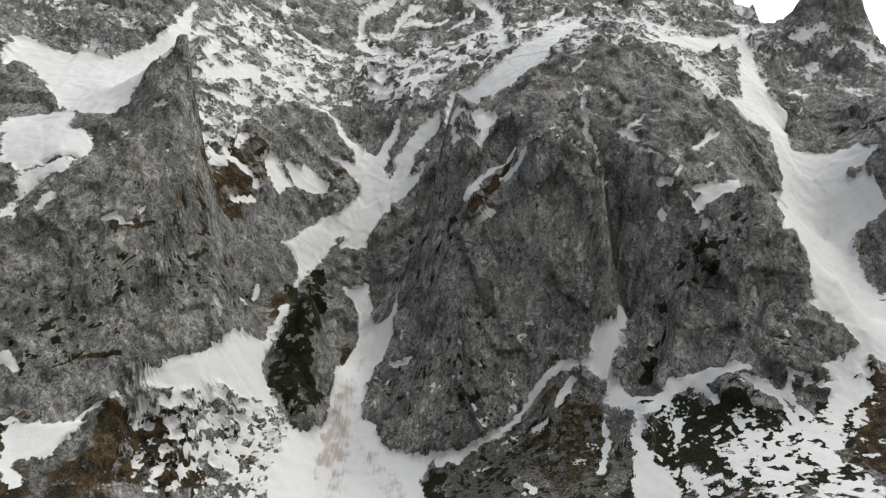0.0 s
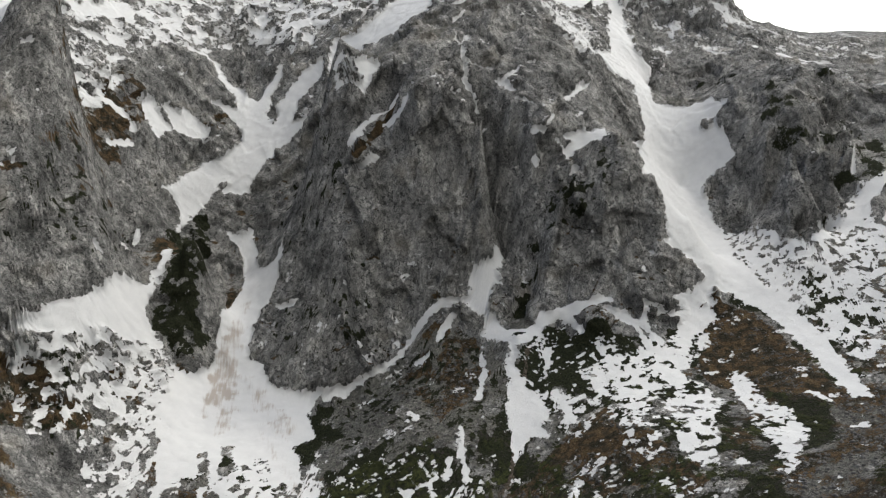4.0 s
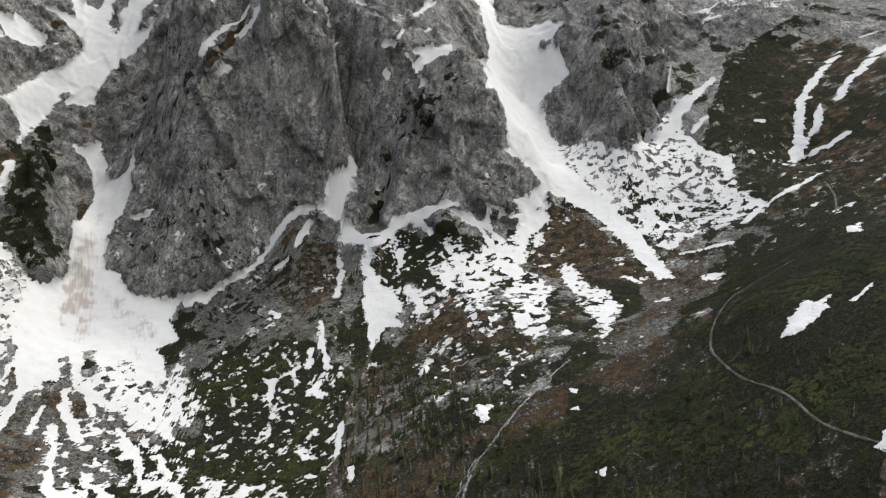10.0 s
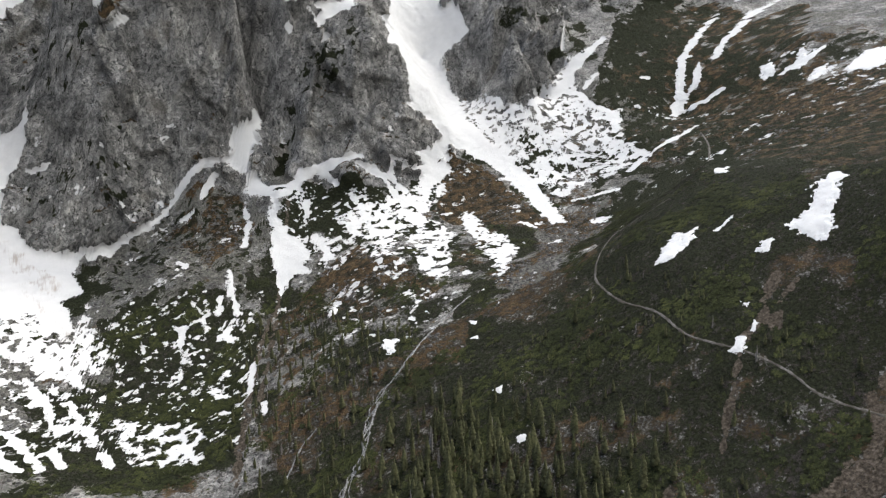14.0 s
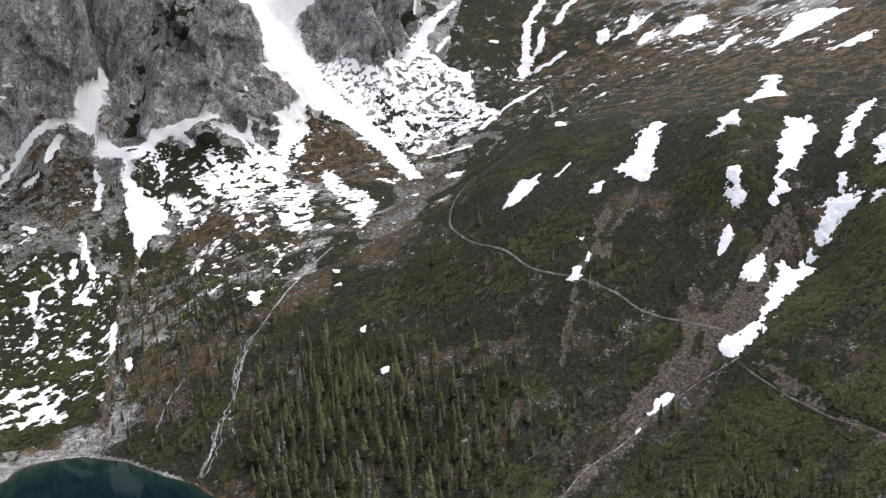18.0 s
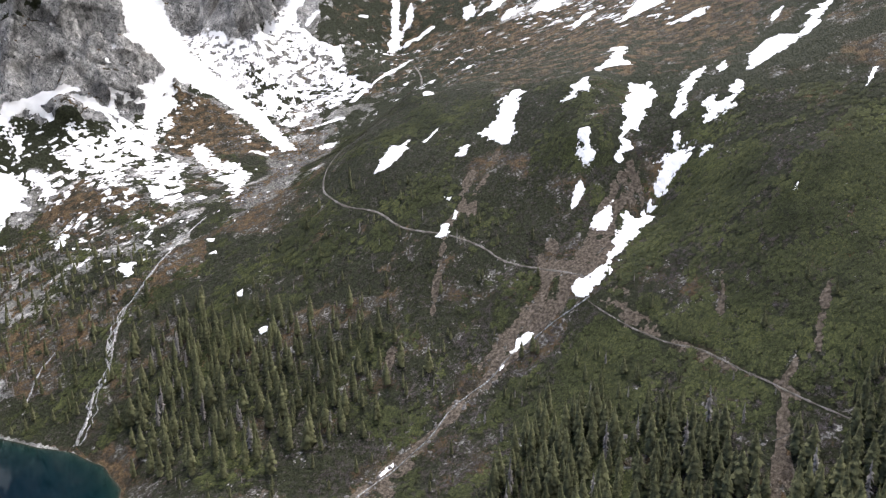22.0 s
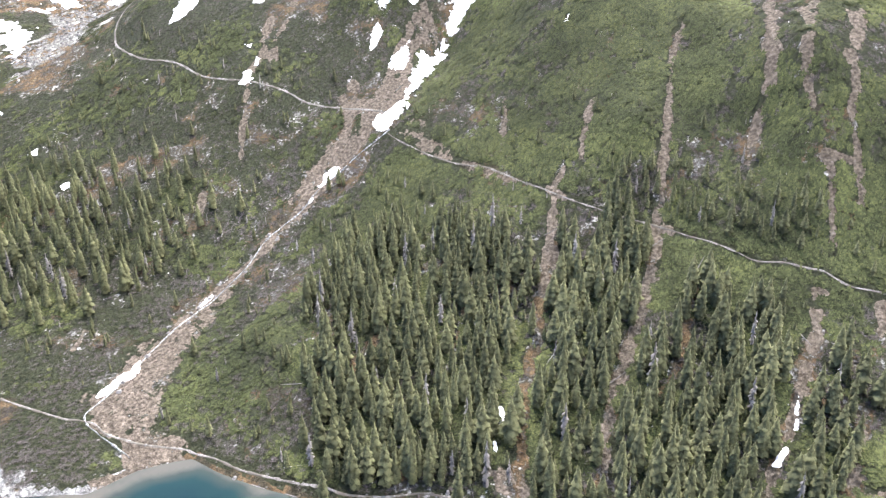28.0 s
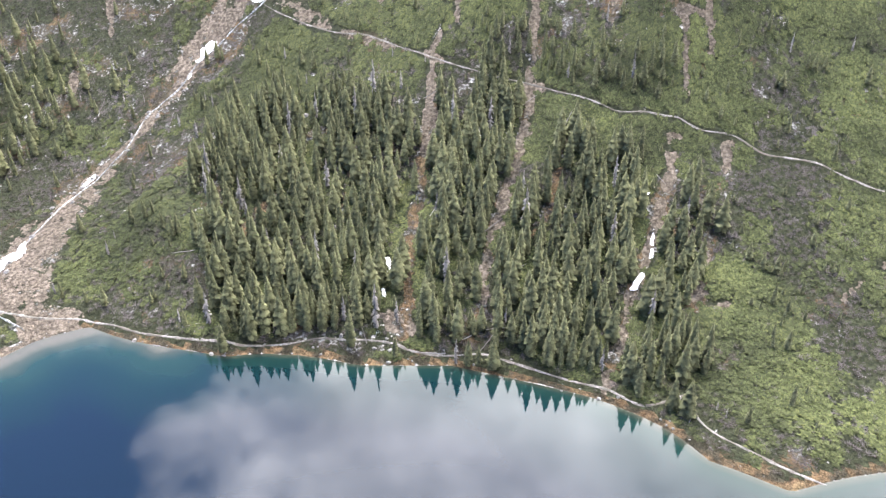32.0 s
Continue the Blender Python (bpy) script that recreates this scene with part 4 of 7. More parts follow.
area(SNOW, [(-338.9, 703.1), (-348.1, 691.6), (-359.4, 684.9), (-369.6, 676.1), (-374.6, 667.1), (-374.7, 659.6), (-381.6, 655.9), (-386.2, 664.6), (-380, 668.7), (-380.4, 683.8), (-371.6, 687.8), (-357.5, 695.1), (-347, 703.3)])
stroke(SNOW, [(-359.6, 669.1, 3), (-350.9, 678.8, 3)])
area(SNOW, [(-325.8, 992.7), (-311.9, 1007.7), (-298.2, 1027.9), (-290.2, 1053.2), (-274.8, 1070.6), (-258, 1069.2), (-257.5, 1045.1), (-275.9, 1030), (-294.1, 1001), (-311.1, 983.3)])
area(SNOW, [(-329.6, 1138.4), (-308.4, 1179), (-296.9, 1144.7), (-315.4, 1137.8)])
stroke(SNOW, [(-306.8, 958.4, 2.1), (-283.8, 978.9, 3.7), (-273.3, 982, 2.2)])
stroke(SNOW, [(-277.4, 1021.5, 3.8), (-267.7, 1017.6, 4.6)])
stroke(SNOW, [(-225.9, 1097.9, 4.9), (-210.6, 1116.5, 5), (-217, 1087.6, 4.9), (-207.7, 1076.4, 3.2)])
stroke(SNOW, [(-204.4, 1143.1, 4.3), (-183.9, 1144.8, 4.3)])
stroke(SNOW, [(-316.6, 1236, 4.6), (-279, 1238.1, 3.7), (-240.7, 1234.2, 3.7), (-210, 1229.9, 6.5), (-184.7, 1219.3, 7.3), (-159, 1232.5, 2.8)])
stroke(SNOW, [(-109.6, 1417.8, 16), (-133.9, 1395, 14.7), (-151.9, 1370.3, 8.2), (-147, 1287.2, 7.7), (-129.8, 1262.6, 13.3), (-89.4, 1233, 14.8), (-132.4, 1203.6, 7.2), (-137.3, 1184.2, 3.5)])
stroke(SNOW, [(-87.6, 1332.8, 5), (-78.2, 1377.9, 7.2), (-50.5, 1409.5, 12.7)])
stroke(SNOW, [(-48.9, 1366.3, 8.2), (-17, 1333.9, 8), (3.5, 1354.6, 6.1)])
stroke(SNOW, [(-115.8, 1177.3, 4.4), (-94.4, 1163.9, 4.4)])
stroke(SNOW, [(-22.7, 1143, 2.6), (-43.2, 1120.3, 7.6), (-47.6, 1103.7, 2.5)])
stroke(SNOW, [(-274.1, 756.4, 2.8), (-262.6, 777.4, 2.3), (-281.7, 891.9, 2)])
stroke(SNOW, [(-257.2, 787.8, 2.4), (-266.1, 888.3, 2.7), (-253.4, 914.7, 3.4), (-237.1, 920.2, 3.4), (-228.1, 915.9, 3.4)])
stroke(SNOW, [(-270.9, 748.7, 2.2), (-256, 769.9, 3.4), (-249.5, 784, 2.3)])
stroke(SNOW, [(-243.7, 878.5, 3.3), (-228.7, 902.4, 4.7)])
stroke(SNOW, [(-200.3, 1020.4, 2.3), (-186.2, 1033, 5.4)])
stroke(SNOW, [(-290.2, 766.2, 2.8), (-272.6, 778.8, 2.3)])
stroke(SNOW, [(-306.2, 686.6, 2), (-298.8, 692.3, 5.1), (-292.4, 695.8, 3.6)])
stroke(SNOW, [(-285.4, 711.5, 3.7), (-282.5, 708.6, 2.1)])
stroke(SNOW, [(-222.6, 738, 2.7), (-218.6, 740.5, 3.3)])
stroke(SNOW, [(-209.8, 781.6, 3.5), (-205.5, 787.1, 2.9)])
stroke(SNOW, [(-207.3, 850.4, 1.9), (-207.8, 836.1, 1.9)])
stroke(SNOW, [(-150.8, 811.1, 3.6), (-145.4, 810.9, 2.4)])
stroke(SNOW, [(-348.6, 608.9, 3.6), (-339.6, 608, 2.2)])
stroke(SNOW, [(-190, 1074.2, 4), (-170.7, 1078, 8.1), (-154.4, 1080.3, 8.1), (-143.3, 1068.5, 4.8)])
area(SNOW, [(-231.6, 952.2), (-216.7, 970.9), (-208.2, 966.9), (-193.3, 964.3), (-204.9, 939.5), (-215.1, 937.6)])
area(SNOW, [(-209, 974), (-182.9, 997.6), (-167.5, 997.7), (-156.1, 997), (-151.6, 988.4), (-167.3, 979.3), (-191.2, 969.4)])
area(SNOW, [(-131.8, 1075.9), (-115.2, 1059.8), (-94.2, 1051.2), (-79, 1074.2), (-61.7, 1085.5), (-55, 1085.6), (-61, 1073.2), (-75.2, 1055.6), (-81.4, 1037.6), (-72.4, 1022.3), (-66.2, 1043.4), (-35.5, 1064.2), (-16.6, 1070.1), (-1.2, 1068.7), (-0.5, 1052.8), (-22.3, 1044.9), (-37.4, 1034.6), (-46.2, 1019.4), (-19.1, 1017.4), (-31.1, 1006), (-62.8, 997.2), (-83.7, 985.1), (-103.3, 965), (-131.1, 955.6), (-126.4, 966.6), (-138.2, 956), (-145.6, 938.7), (-162.7, 917.9), (-170.1, 886.8), (-165.9, 821.1), (-168.7, 797.7), (-183.8, 793), (-174.1, 802.8), (-173.6, 871.1), (-170.5, 899.4), (-174.8, 914.5), (-183, 915.4), (-193.5, 908.3), (-177.5, 936.6), (-160.7, 960.9), (-135.5, 985.4), (-112.1, 1004.2), (-109.4, 1012.8), (-122.2, 1022.5), (-141.8, 1024.5), (-164.3, 1015), (-143.2, 1030), (-123.8, 1034.6)])
stroke(SNOW, [(-144.4, 1062.2, 6.3), (-126.6, 1055.5, 7.9)])
area(SNOW, [(-126.8, 930.3), (-116.2, 929.9), (-99.4, 934.5), (-92.4, 935.8), (-85.5, 914.4), (-78.1, 880.4), (-59.6, 865.2), (-52.9, 870.9), (-50.7, 863.4), (-53.9, 849.4), (-63, 840.3), (-69.6, 828.7), (-76.6, 818.3), (-80.6, 799.9), (-81.7, 784.5), (-71.7, 772.4), (-102.8, 770.8), (-122.9, 754.4), (-152.7, 735.7), (-157, 756.3), (-145.8, 756.3), (-127.9, 768.3), (-119.9, 787), (-113.3, 799.5), (-116, 804.9), (-106.6, 847.1), (-95.9, 879.2), (-101.9, 911.6), (-110, 920.9)])
stroke(SNOW, [(-54.3, 825.9, 3), (-35.5, 814.2, 4.8)])
area(SNOW, [(-179, 797.9), (-199.6, 762.3), (-209.8, 723.2), (-223.9, 700.1), (-237.8, 687.2), (-246.8, 677.2), (-258.4, 669.1), (-270.6, 658.3), (-258.8, 659), (-238.7, 670.2), (-226.4, 678.6), (-211.7, 693.9), (-198.8, 704.3), (-185.5, 714.1), (-170.2, 739.6), (-156.2, 753.4), (-145.2, 752.9), (-132.8, 762), (-149, 759), (-161.9, 757.6), (-171.7, 758.3), (-180.5, 762.2), (-177.7, 782.3), (-174.1, 795.6)])
area(SNOW, [(-277.8, 642.4), (-259, 659.5), (-198.8, 704.3), (-156.2, 753.4), (-144.6, 749.4), (-135.9, 685.1), (-165.7, 663), (-197.1, 665.2), (-219.8, 621.2), (-238.7, 600.3), (-254.3, 622), (-264, 640.1)], 0.48, 8)
stroke(SNOW, [(-288.4, 611.4, 0.9), (-282.5, 629.2, 0.9), (-277.6, 644.6, 1.4)])
area(SNOW, [(-339.8, 591.7), (-323.1, 591), (-299.6, 596.4), (-286.2, 613.9), (-283.5, 614.4), (-290.9, 596.8), (-296.6, 582.7), (-306.3, 569.8), (-316.8, 566), (-325.7, 568.9)])
area(SNOW, [(-321.4, 561.8), (-309.5, 560.7), (-301.1, 553.5), (-300.5, 545.3), (-308.7, 540.8)])
area(SNOW, [(-0.2, 1073.4), (12.7, 1081.8), (38.1, 1074.6), (61.4, 1078), (84.7, 1087.7), (94.3, 1099.8), (120.3, 1118.7), (146.9, 1128.2), (180.3, 1184.9), (215.4, 1232.8), (244.9, 1268.6), (273.2, 1335.2), (284.3, 1332), (264.5, 1292.1), (218.6, 1200.2), (174.1, 1088.7), (143.5, 1033.8), (118.7, 1012.3), (96.7, 991.3), (76.8, 1016.4), (55, 1033.6), (17.9, 875.6), (4.6, 1067)])
stroke(SNOW, [(64.8, 1383, 12.5), (90.4, 1297.9, 9.7), (88.2, 1205.1, 7.2), (91.2, 1128.1, 6.8)])
stroke(SNOW, [(114.3, 1191.9, 5.4), (145.9, 1192.3, 7.2), (181.5, 1255.4, 6.6), (207, 1299.1, 3.9)])
stroke(SNOW, [(79.9, 1145.9, 4.3), (62.8, 1109.4, 2.5), (45.4, 1087.3, 1.6)])
stroke(SNOW, [(13.8, 1298.3, 8.8), (38.2, 1311, 8.8), (58.9, 1336.1, 7)])
stroke(SNOW, [(270.3, 1320.7, 7.9), (277.4, 1243.9, 5.6)])
area(SNOW, [(30.8, 871.9), (45.2, 885.3), (58.7, 886.6), (73.6, 891.4), (60.6, 878.4), (50.2, 867), (40.7, 857.2), (36.8, 861.3), (40.9, 866.1), (33.4, 868.7)])
area(SNOW, [(9.9, 874.7), (34.1, 873.4), (39.8, 861.6), (10.5, 863.9)], 0.6, 5)
stroke(SNOW, [(96.8, 836.9, 1.9), (88.7, 828.4, 4.3), (79.3, 832.9, 5.6), (65.9, 840.1, 5)])
stroke(SNOW, [(88.3, 857.9, 1.9), (59.3, 850, 2.5), (41, 844.5, 4.4), (28.5, 840.1, 3.1), (23.9, 840, 1.9)])
stroke(SNOW, [(50.7, 828.9, 3.1), (41.1, 826.6, 3.1), (31.8, 827.9, 1.8)])
stroke(SNOW, [(204.7, 1099.2, 6.6), (207.8, 1073.5, 3.2)])
stroke(SNOW, [(134.4, 1019.6, 1.5), (158.1, 978.1, 2.2), (182.5, 978, 2.9)])
stroke(SNOW, [(181.2, 953.9, 1.4), (159.4, 931.8, 2.1)])
stroke(SNOW, [(156.6, 907, 1.4), (159.1, 897.6, 3.4), (159.5, 882.9, 4.6), (157.9, 868.5, 3.9), (158.3, 854.7, 3.2), (168.8, 849.8, 2.5), (172.5, 845.9, 1.9)])
stroke(SNOW, [(160.2, 895.9, 2), (173.6, 908.8, 2)])
stroke(SNOW, [(139.2, 853.5, 3.2), (148, 854.3, 2.5)])
stroke(SNOW, [(121.7, 833.8, 1.2), (135.8, 820.2, 1.2), (155.5, 835.8, 1.2), (181.4, 839.7, 1.2)])
stroke(SNOW, [(202, 860.3, 2.6), (212.7, 850.8, 4.4), (216.4, 839.8, 2.5)])
stroke(SNOW, [(229.7, 867.8, 1.3), (211.8, 860, 1.9)])
stroke(SNOW, [(218.6, 827.7, 1.2), (233.1, 810.9, 1.2)])
stroke(SNOW, [(218.3, 808, 2.4), (226.2, 788.8, 2.9), (235.4, 789.9, 1.8), (254.3, 806.9, 1.8)])
stroke(SNOW, [(130.3, 863.7, 1.3), (163.7, 875.1, 1.9), (201.3, 872.2, 1.3)])
stroke(SNOW, [(240.1, 871.3, 1.3), (248, 870.9, 1.3)])
area(SNOW, [(356.2, 1183.3), (398.2, 1225.9), (453.3, 1281.4), (509.9, 1328.5), (512.8, 1308.4), (471.9, 1257.5), (407.4, 1153.7), (380.4, 1145.1), (332.3, 1104.3), (324.2, 1160.7)])
stroke(SNOW, [(334.8, 1342.3, 3), (334.3, 1280.8, 5.8), (328.3, 1191.8, 6.3), (341.3, 1157.7, 7)])
stroke(SNOW, [(441.9, 1345.5, 5.1), (471.8, 1346.9, 5.1)])
area(SNOW, [(295.4, 980.7), (363, 1095.8), (375.5, 1053.4), (359.6, 990.9), (362.6, 960.4), (325.9, 926.6), (314.6, 933.9), (293.8, 945.8)], 0.68, 5)
area(SNOW, [(339.6, 1342.2), (392.8, 1335.9), (395.7, 1234.4), (321.5, 1150.9), (326.1, 1234.2)], 0.55, 7)
stroke(SNOW, [(303.8, 864.3, 3.9), (288.9, 841.2, 3.8), (272.9, 828.2, 2.5)])
stroke(SNOW, [(289.8, 817.6, 2.4), (280.8, 809.9, 1.8)])
area(SNOW, [(259.7, 794.1), (282.9, 799), (304.1, 791.8), (305.5, 780.2), (290.1, 786.2), (277.9, 785.2), (260.7, 781.4), (256.7, 784.2), (267.7, 790.8)])
area(SNOW, [(260.2, 776.2), (269.9, 778.9), (273.1, 774.9), (264.8, 772.4), (268.6, 767.2), (257.7, 773.4)])
stroke(SNOW, [(224.9, 783.4, 1.7), (226.7, 781.8, 2.3)])
stroke(SNOW, [(261.8, 785, 2.9), (251.9, 789.5, 1.8)])
area(SNOW, [(528.3, 1349.1), (546.3, 1368.6), (527.2, 1308.9), (526, 1280), (500.6, 1210.1), (476.9, 1114), (482.8, 1096.4), (499.4, 1097.6), (488, 1080.5), (450.8, 983.1), (477.1, 976.1), (496.2, 963), (504.2, 971.4), (513.3, 947.7), (523.1, 950.9), (518, 931), (533.4, 917.4), (522.3, 911.7), (510.3, 914.9), (496.6, 931.3), (492.2, 922.7), (495.3, 909.3), (509.9, 902.9), (509.8, 880), (506.6, 875.9), (482.8, 887.3), (473.2, 878.1), (471.5, 851.1), (473.8, 818.2), (450.1, 777.9), (415, 730.2), (395.6, 715.4), (393, 729.9), (379.5, 735.2), (361.8, 734.8), (381.4, 743.8), (385, 765.7), (419.9, 857.2), (426.8, 887.8), (405.9, 877.7), (414.1, 911.9), (413.7, 936.6), (424.9, 1001.5), (398.5, 979.4), (380.7, 972.7), (369, 986.2), (404, 1038.8), (487.9, 1253.1)])
stroke(SNOW, [(368.6, 867.9, 2.6), (396.1, 891.7, 3.3), (415.2, 905.2, 2.7)])
stroke(SNOW, [(399.5, 1049.3, 6.3), (385.9, 1042.1, 4.7)])
stroke(SNOW, [(540.3, 1372.5, 8.2), (569.7, 1362.4, 5.1), (570, 1324.7, 4)])
area(SNOW, [(153.7, 776.4), (158.9, 774), (173.3, 774.2), (193.4, 796.3), (182.3, 775.6), (178.1, 768), (170.4, 760.8), (168.8, 755.2), (174.7, 743.7), (178.6, 736.9), (168.2, 738.6), (162, 747.9), (155.6, 757), (148.8, 765.2), (146.6, 769), (152.3, 768.2), (150.1, 773.7)])
stroke(SNOW, [(146.6, 767.8, 4), (128.8, 768.9, 5.1), (112.4, 767, 5.1), (98.7, 770.5, 4), (90.2, 770.6, 3.4), (78.3, 767.5, 3.4), (61.2, 762.8, 3.4), (44.3, 759.2, 2.8), (27.6, 759.4, 3.4), (10.6, 758, 4.5), (-2.6, 754.7, 5.5)])
stroke(SNOW, [(130.2, 763.1, 2.2), (121.9, 757.9, 3.4), (112.7, 750.8, 2.8)])
stroke(SNOW, [(101.1, 741.7, 2.2), (90.9, 744.6, 2.2)])
stroke(SNOW, [(173.2, 741.9, 4.4), (179.4, 719.2, 4.2), (186.5, 705, 3.1), (201.3, 711.4, 3.7), (217.3, 721, 4.3), (233.4, 721.3, 5.3), (252.6, 715.1, 4.2), (267.5, 712.7, 3.2), (282.8, 711.4, 2.6)])
stroke(SNOW, [(152.3, 720.1, 2.1), (151.5, 700.1, 3.1), (139.9, 668.9, 3)])
stroke(SNOW, [(76.4, 673.1, 3), (80.4, 664.9, 2.9)])
area(SNOW, [(167.8, 761.5), (171, 751.7), (177.8, 734.8), (184.8, 720.1), (184.6, 704.2), (179.9, 688.6), (178.4, 668.9), (182.2, 656.2), (188.1, 656.9), (199.4, 640.8), (189.8, 630.4), (188.2, 603.9), (177, 611.4), (167.2, 606.4), (157.8, 594), (151.6, 599.1), (163.1, 625.6), (162.5, 647.2), (171.6, 657.9), (171, 679.8), (174.9, 697.7), (179.8, 713.5), (162.8, 733.3), (157.6, 742.2), (161.5, 746), (156.6, 756.5), (151.3, 764.5)])
stroke(SNOW, [(170.6, 747.6, 3.6), (181.9, 729.5, 3), (199.3, 718.7, 3), (219.9, 724.2, 3.1), (240.2, 720.3, 3.1), (260.4, 714.2, 3.8), (278.9, 712.3, 3.2)])
stroke(SNOW, [(226, 723.7, 1.9), (243.6, 714, 2.5), (251.6, 699.5, 2.5)])
stroke(SNOW, [(215.1, 697.7, 3), (204.7, 672.1, 2.4)])
area(SNOW, [(265.1, 683.5), (266.5, 672.4), (291.8, 664.5), (302.7, 673.5), (330.1, 674.7), (356, 691.6), (370.1, 683.4), (384.5, 682.7), (367, 664.4), (335.8, 645.3), (321.6, 630.8), (335, 617.5), (339.9, 588.7), (311.2, 547.1), (282.3, 482.1), (265.9, 483.7), (265.1, 516.1), (281.7, 556), (283.8, 579.6), (307, 614.7), (278.6, 594.9), (250.7, 559.2), (255.2, 597.3), (246.8, 619.5), (236.4, 637.5), (233.3, 652), (246.5, 662.3), (259.4, 670.5)], 0.68, 7)
area(SNOW, [(347.4, 696.1), (366, 703.5), (382.2, 706.4), (397, 710.9), (391.9, 695.9), (373.2, 682.5), (345.9, 678.4)])
stroke(SNOW, [(279.3, 706.8, 2.5), (292.7, 699.7, 3.2), (304.3, 690.1, 2.5), (311.2, 670.6, 2.5)])
stroke(SNOW, [(317.6, 703.6, 1.3), (314.9, 694.1, 2.6)])
area(SNOW, [(366.4, 624.2), (377.4, 605.8), (366.1, 562.6), (374.2, 541.7), (362.8, 496.7), (326, 453.8), (309.3, 441.4), (323, 484.6), (340.9, 536.9), (356.9, 594.6)], 0.68, 6)
area(SNOW, [(185.7, 658.2), (238, 641.5), (274.7, 560.1), (240.6, 512.6), (235.4, 591.8), (202.7, 582.7), (188.2, 603.9)], 0.42, 6)
stroke(SNOW, [(208, 648.2, 2.9), (212.8, 608.4, 2.2)])
stroke(SNOW, [(396.5, 495.8, 2.9), (406.5, 494.9, 3.5)])
stroke(SNOW, [(460.3, 487.5, 3.6), (459.8, 511.6, 2.5)])
stroke(SNOW, [(407.3, 554, 2.5), (409, 540.3, 3)])
area(SNOW, [(419.3, 956), (502.8, 962.5), (492.3, 931.2), (496.2, 910.9), (509.5, 917), (512.7, 897.6), (510.2, 877.6), (514.1, 867.7), (496.8, 876.3), (480.2, 878.9), (470.3, 876.7), (468.5, 855.6), (471.2, 835.8), (451.1, 758.3), (454.5, 721.2), (467.9, 690), (470.5, 656.6), (465.4, 613.7), (458, 581.2), (444.8, 542.1), (440.5, 526.6), (428.7, 538.5), (435.5, 568.8), (442.5, 623.7), (443.9, 662.5), (437.1, 690), (423.1, 706.3), (402.6, 718.3), (394.6, 717.1), (377.1, 704.5), (363.1, 706.7), (354.4, 710.8), (376.9, 715.6), (395, 725), (382.8, 731.7), (354.6, 733.1), (363.6, 736.7), (359.4, 744.6), (364.2, 766), (357.8, 773.9), (336.6, 761.8)])
area(SNOW, [(467.4, 836.4), (486, 822.5), (487.4, 778.7), (499.7, 744), (517.1, 731.7), (572.2, 776.9), (588.9, 768.9), (615.9, 788.7), (640, 784.5), (658.8, 784.8), (635.6, 765.4), (617.1, 764.6), (603.2, 738.8), (597.5, 701), (603.5, 675.2), (627.3, 672.8), (599.1, 642.7), (578.7, 602.6), (576.5, 563), (545.5, 562.1), (509.6, 582.1), (484.9, 578.6), (465.8, 582.2), (470, 632.1), (467.9, 690), (452.4, 731.5), (451.1, 758.3)], 0.6, 7)
stroke(SNOW, [(692.3, 791.7, 2.4), (655.7, 780.6, 5.4), (624.7, 775.7, 8.4), (604.5, 759.3, 9), (585.4, 756.9, 6.7)])
stroke(SNOW, [(600.9, 729.4, 4.4), (599.4, 692.1, 4.3), (609.6, 666.7, 8.3), (594.2, 639.7, 6.1)])
stroke(SNOW, [(640.4, 741.2, 3), (613.1, 734.3, 3)])
stroke(SNOW, [(884.1, 761.8, 2.5), (840.1, 743.7, 4), (790.9, 718.7, 4.6), (752, 697.4, 5.2), (722.2, 671.4, 5.8), (711.3, 652.2, 8.5), (685.3, 637.6, 4.9)])
stroke(SNOW, [(762, 677.8, 2.2), (735.5, 654.3, 3.6), (718.1, 649.8, 5.7)])
stroke(SNOW, [(735.7, 613, 3.5), (722.7, 617.5, 5.5), (707.8, 628.9, 5.6)])
stroke(SNOW, [(1032.8, 736.1, 5.9), (1006.5, 738.1, 7.5), (947.5, 725.5, 5.7), (913.1, 723.5, 8), (856.3, 699.4, 4.6), (808.9, 682.2, 3.8), (780.2, 667.7, 2.9)])
stroke(SNOW, [(921, 767, 5), (938.8, 768.9, 5)])
stroke(SNOW, [(805.1, 552.6, 2), (785.7, 540.2, 4.6), (763.8, 543.4, 2)])
stroke(SNOW, [(776.5, 583.3, 4.8), (761.9, 560.8, 4.6)])
stroke(SNOW, [(684.2, 704.5, 2.9), (693.8, 699.6, 3.7)])
stroke(SNOW, [(603.2, 558.2, 3.1), (627.6, 559.1, 2.5), (649.1, 564.4, 2.6)])
stroke(SNOW, [(542.5, 553.9, 3.6), (565.7, 559.4, 3.7), (578.8, 556.9, 2.5), (595.6, 558.4, 1.9)])
stroke(SNOW, [(475.9, 566.2, 1.8), (499.3, 549.8, 1.8), (513, 535.3, 1.8)])
stroke(SNOW, [(465.8, 506.5, 3.3), (470.3, 495.5, 2.8)])
area(SCREE, [(572.8, 770.7), (586.8, 734), (575.5, 694.1), (589.9, 636.5), (649.5, 668.2), (677.7, 649.3), (594.8, 575.1), (569.9, 601.7), (540.2, 644.8), (514.8, 665.1), (519.3, 702.6)], 0.9, 9)
area(HEATH, [(378.2, 706.8), (399, 711.2), (413.3, 694.9), (426.2, 670.7), (434.4, 634.3), (433, 586.2), (419.8, 545.2), (347.2, 602.8), (343.1, 634.4), (371.8, 678.3)])
area(HEATH, [(388.3, 688), (407, 698.1), (433.7, 684.7), (436.3, 644.1), (432.7, 598.1), (427.2, 562.5), (412.6, 532.9), (399.9, 548), (392.6, 573.3), (387.5, 605), (394, 638.2)], 0.9, 8)
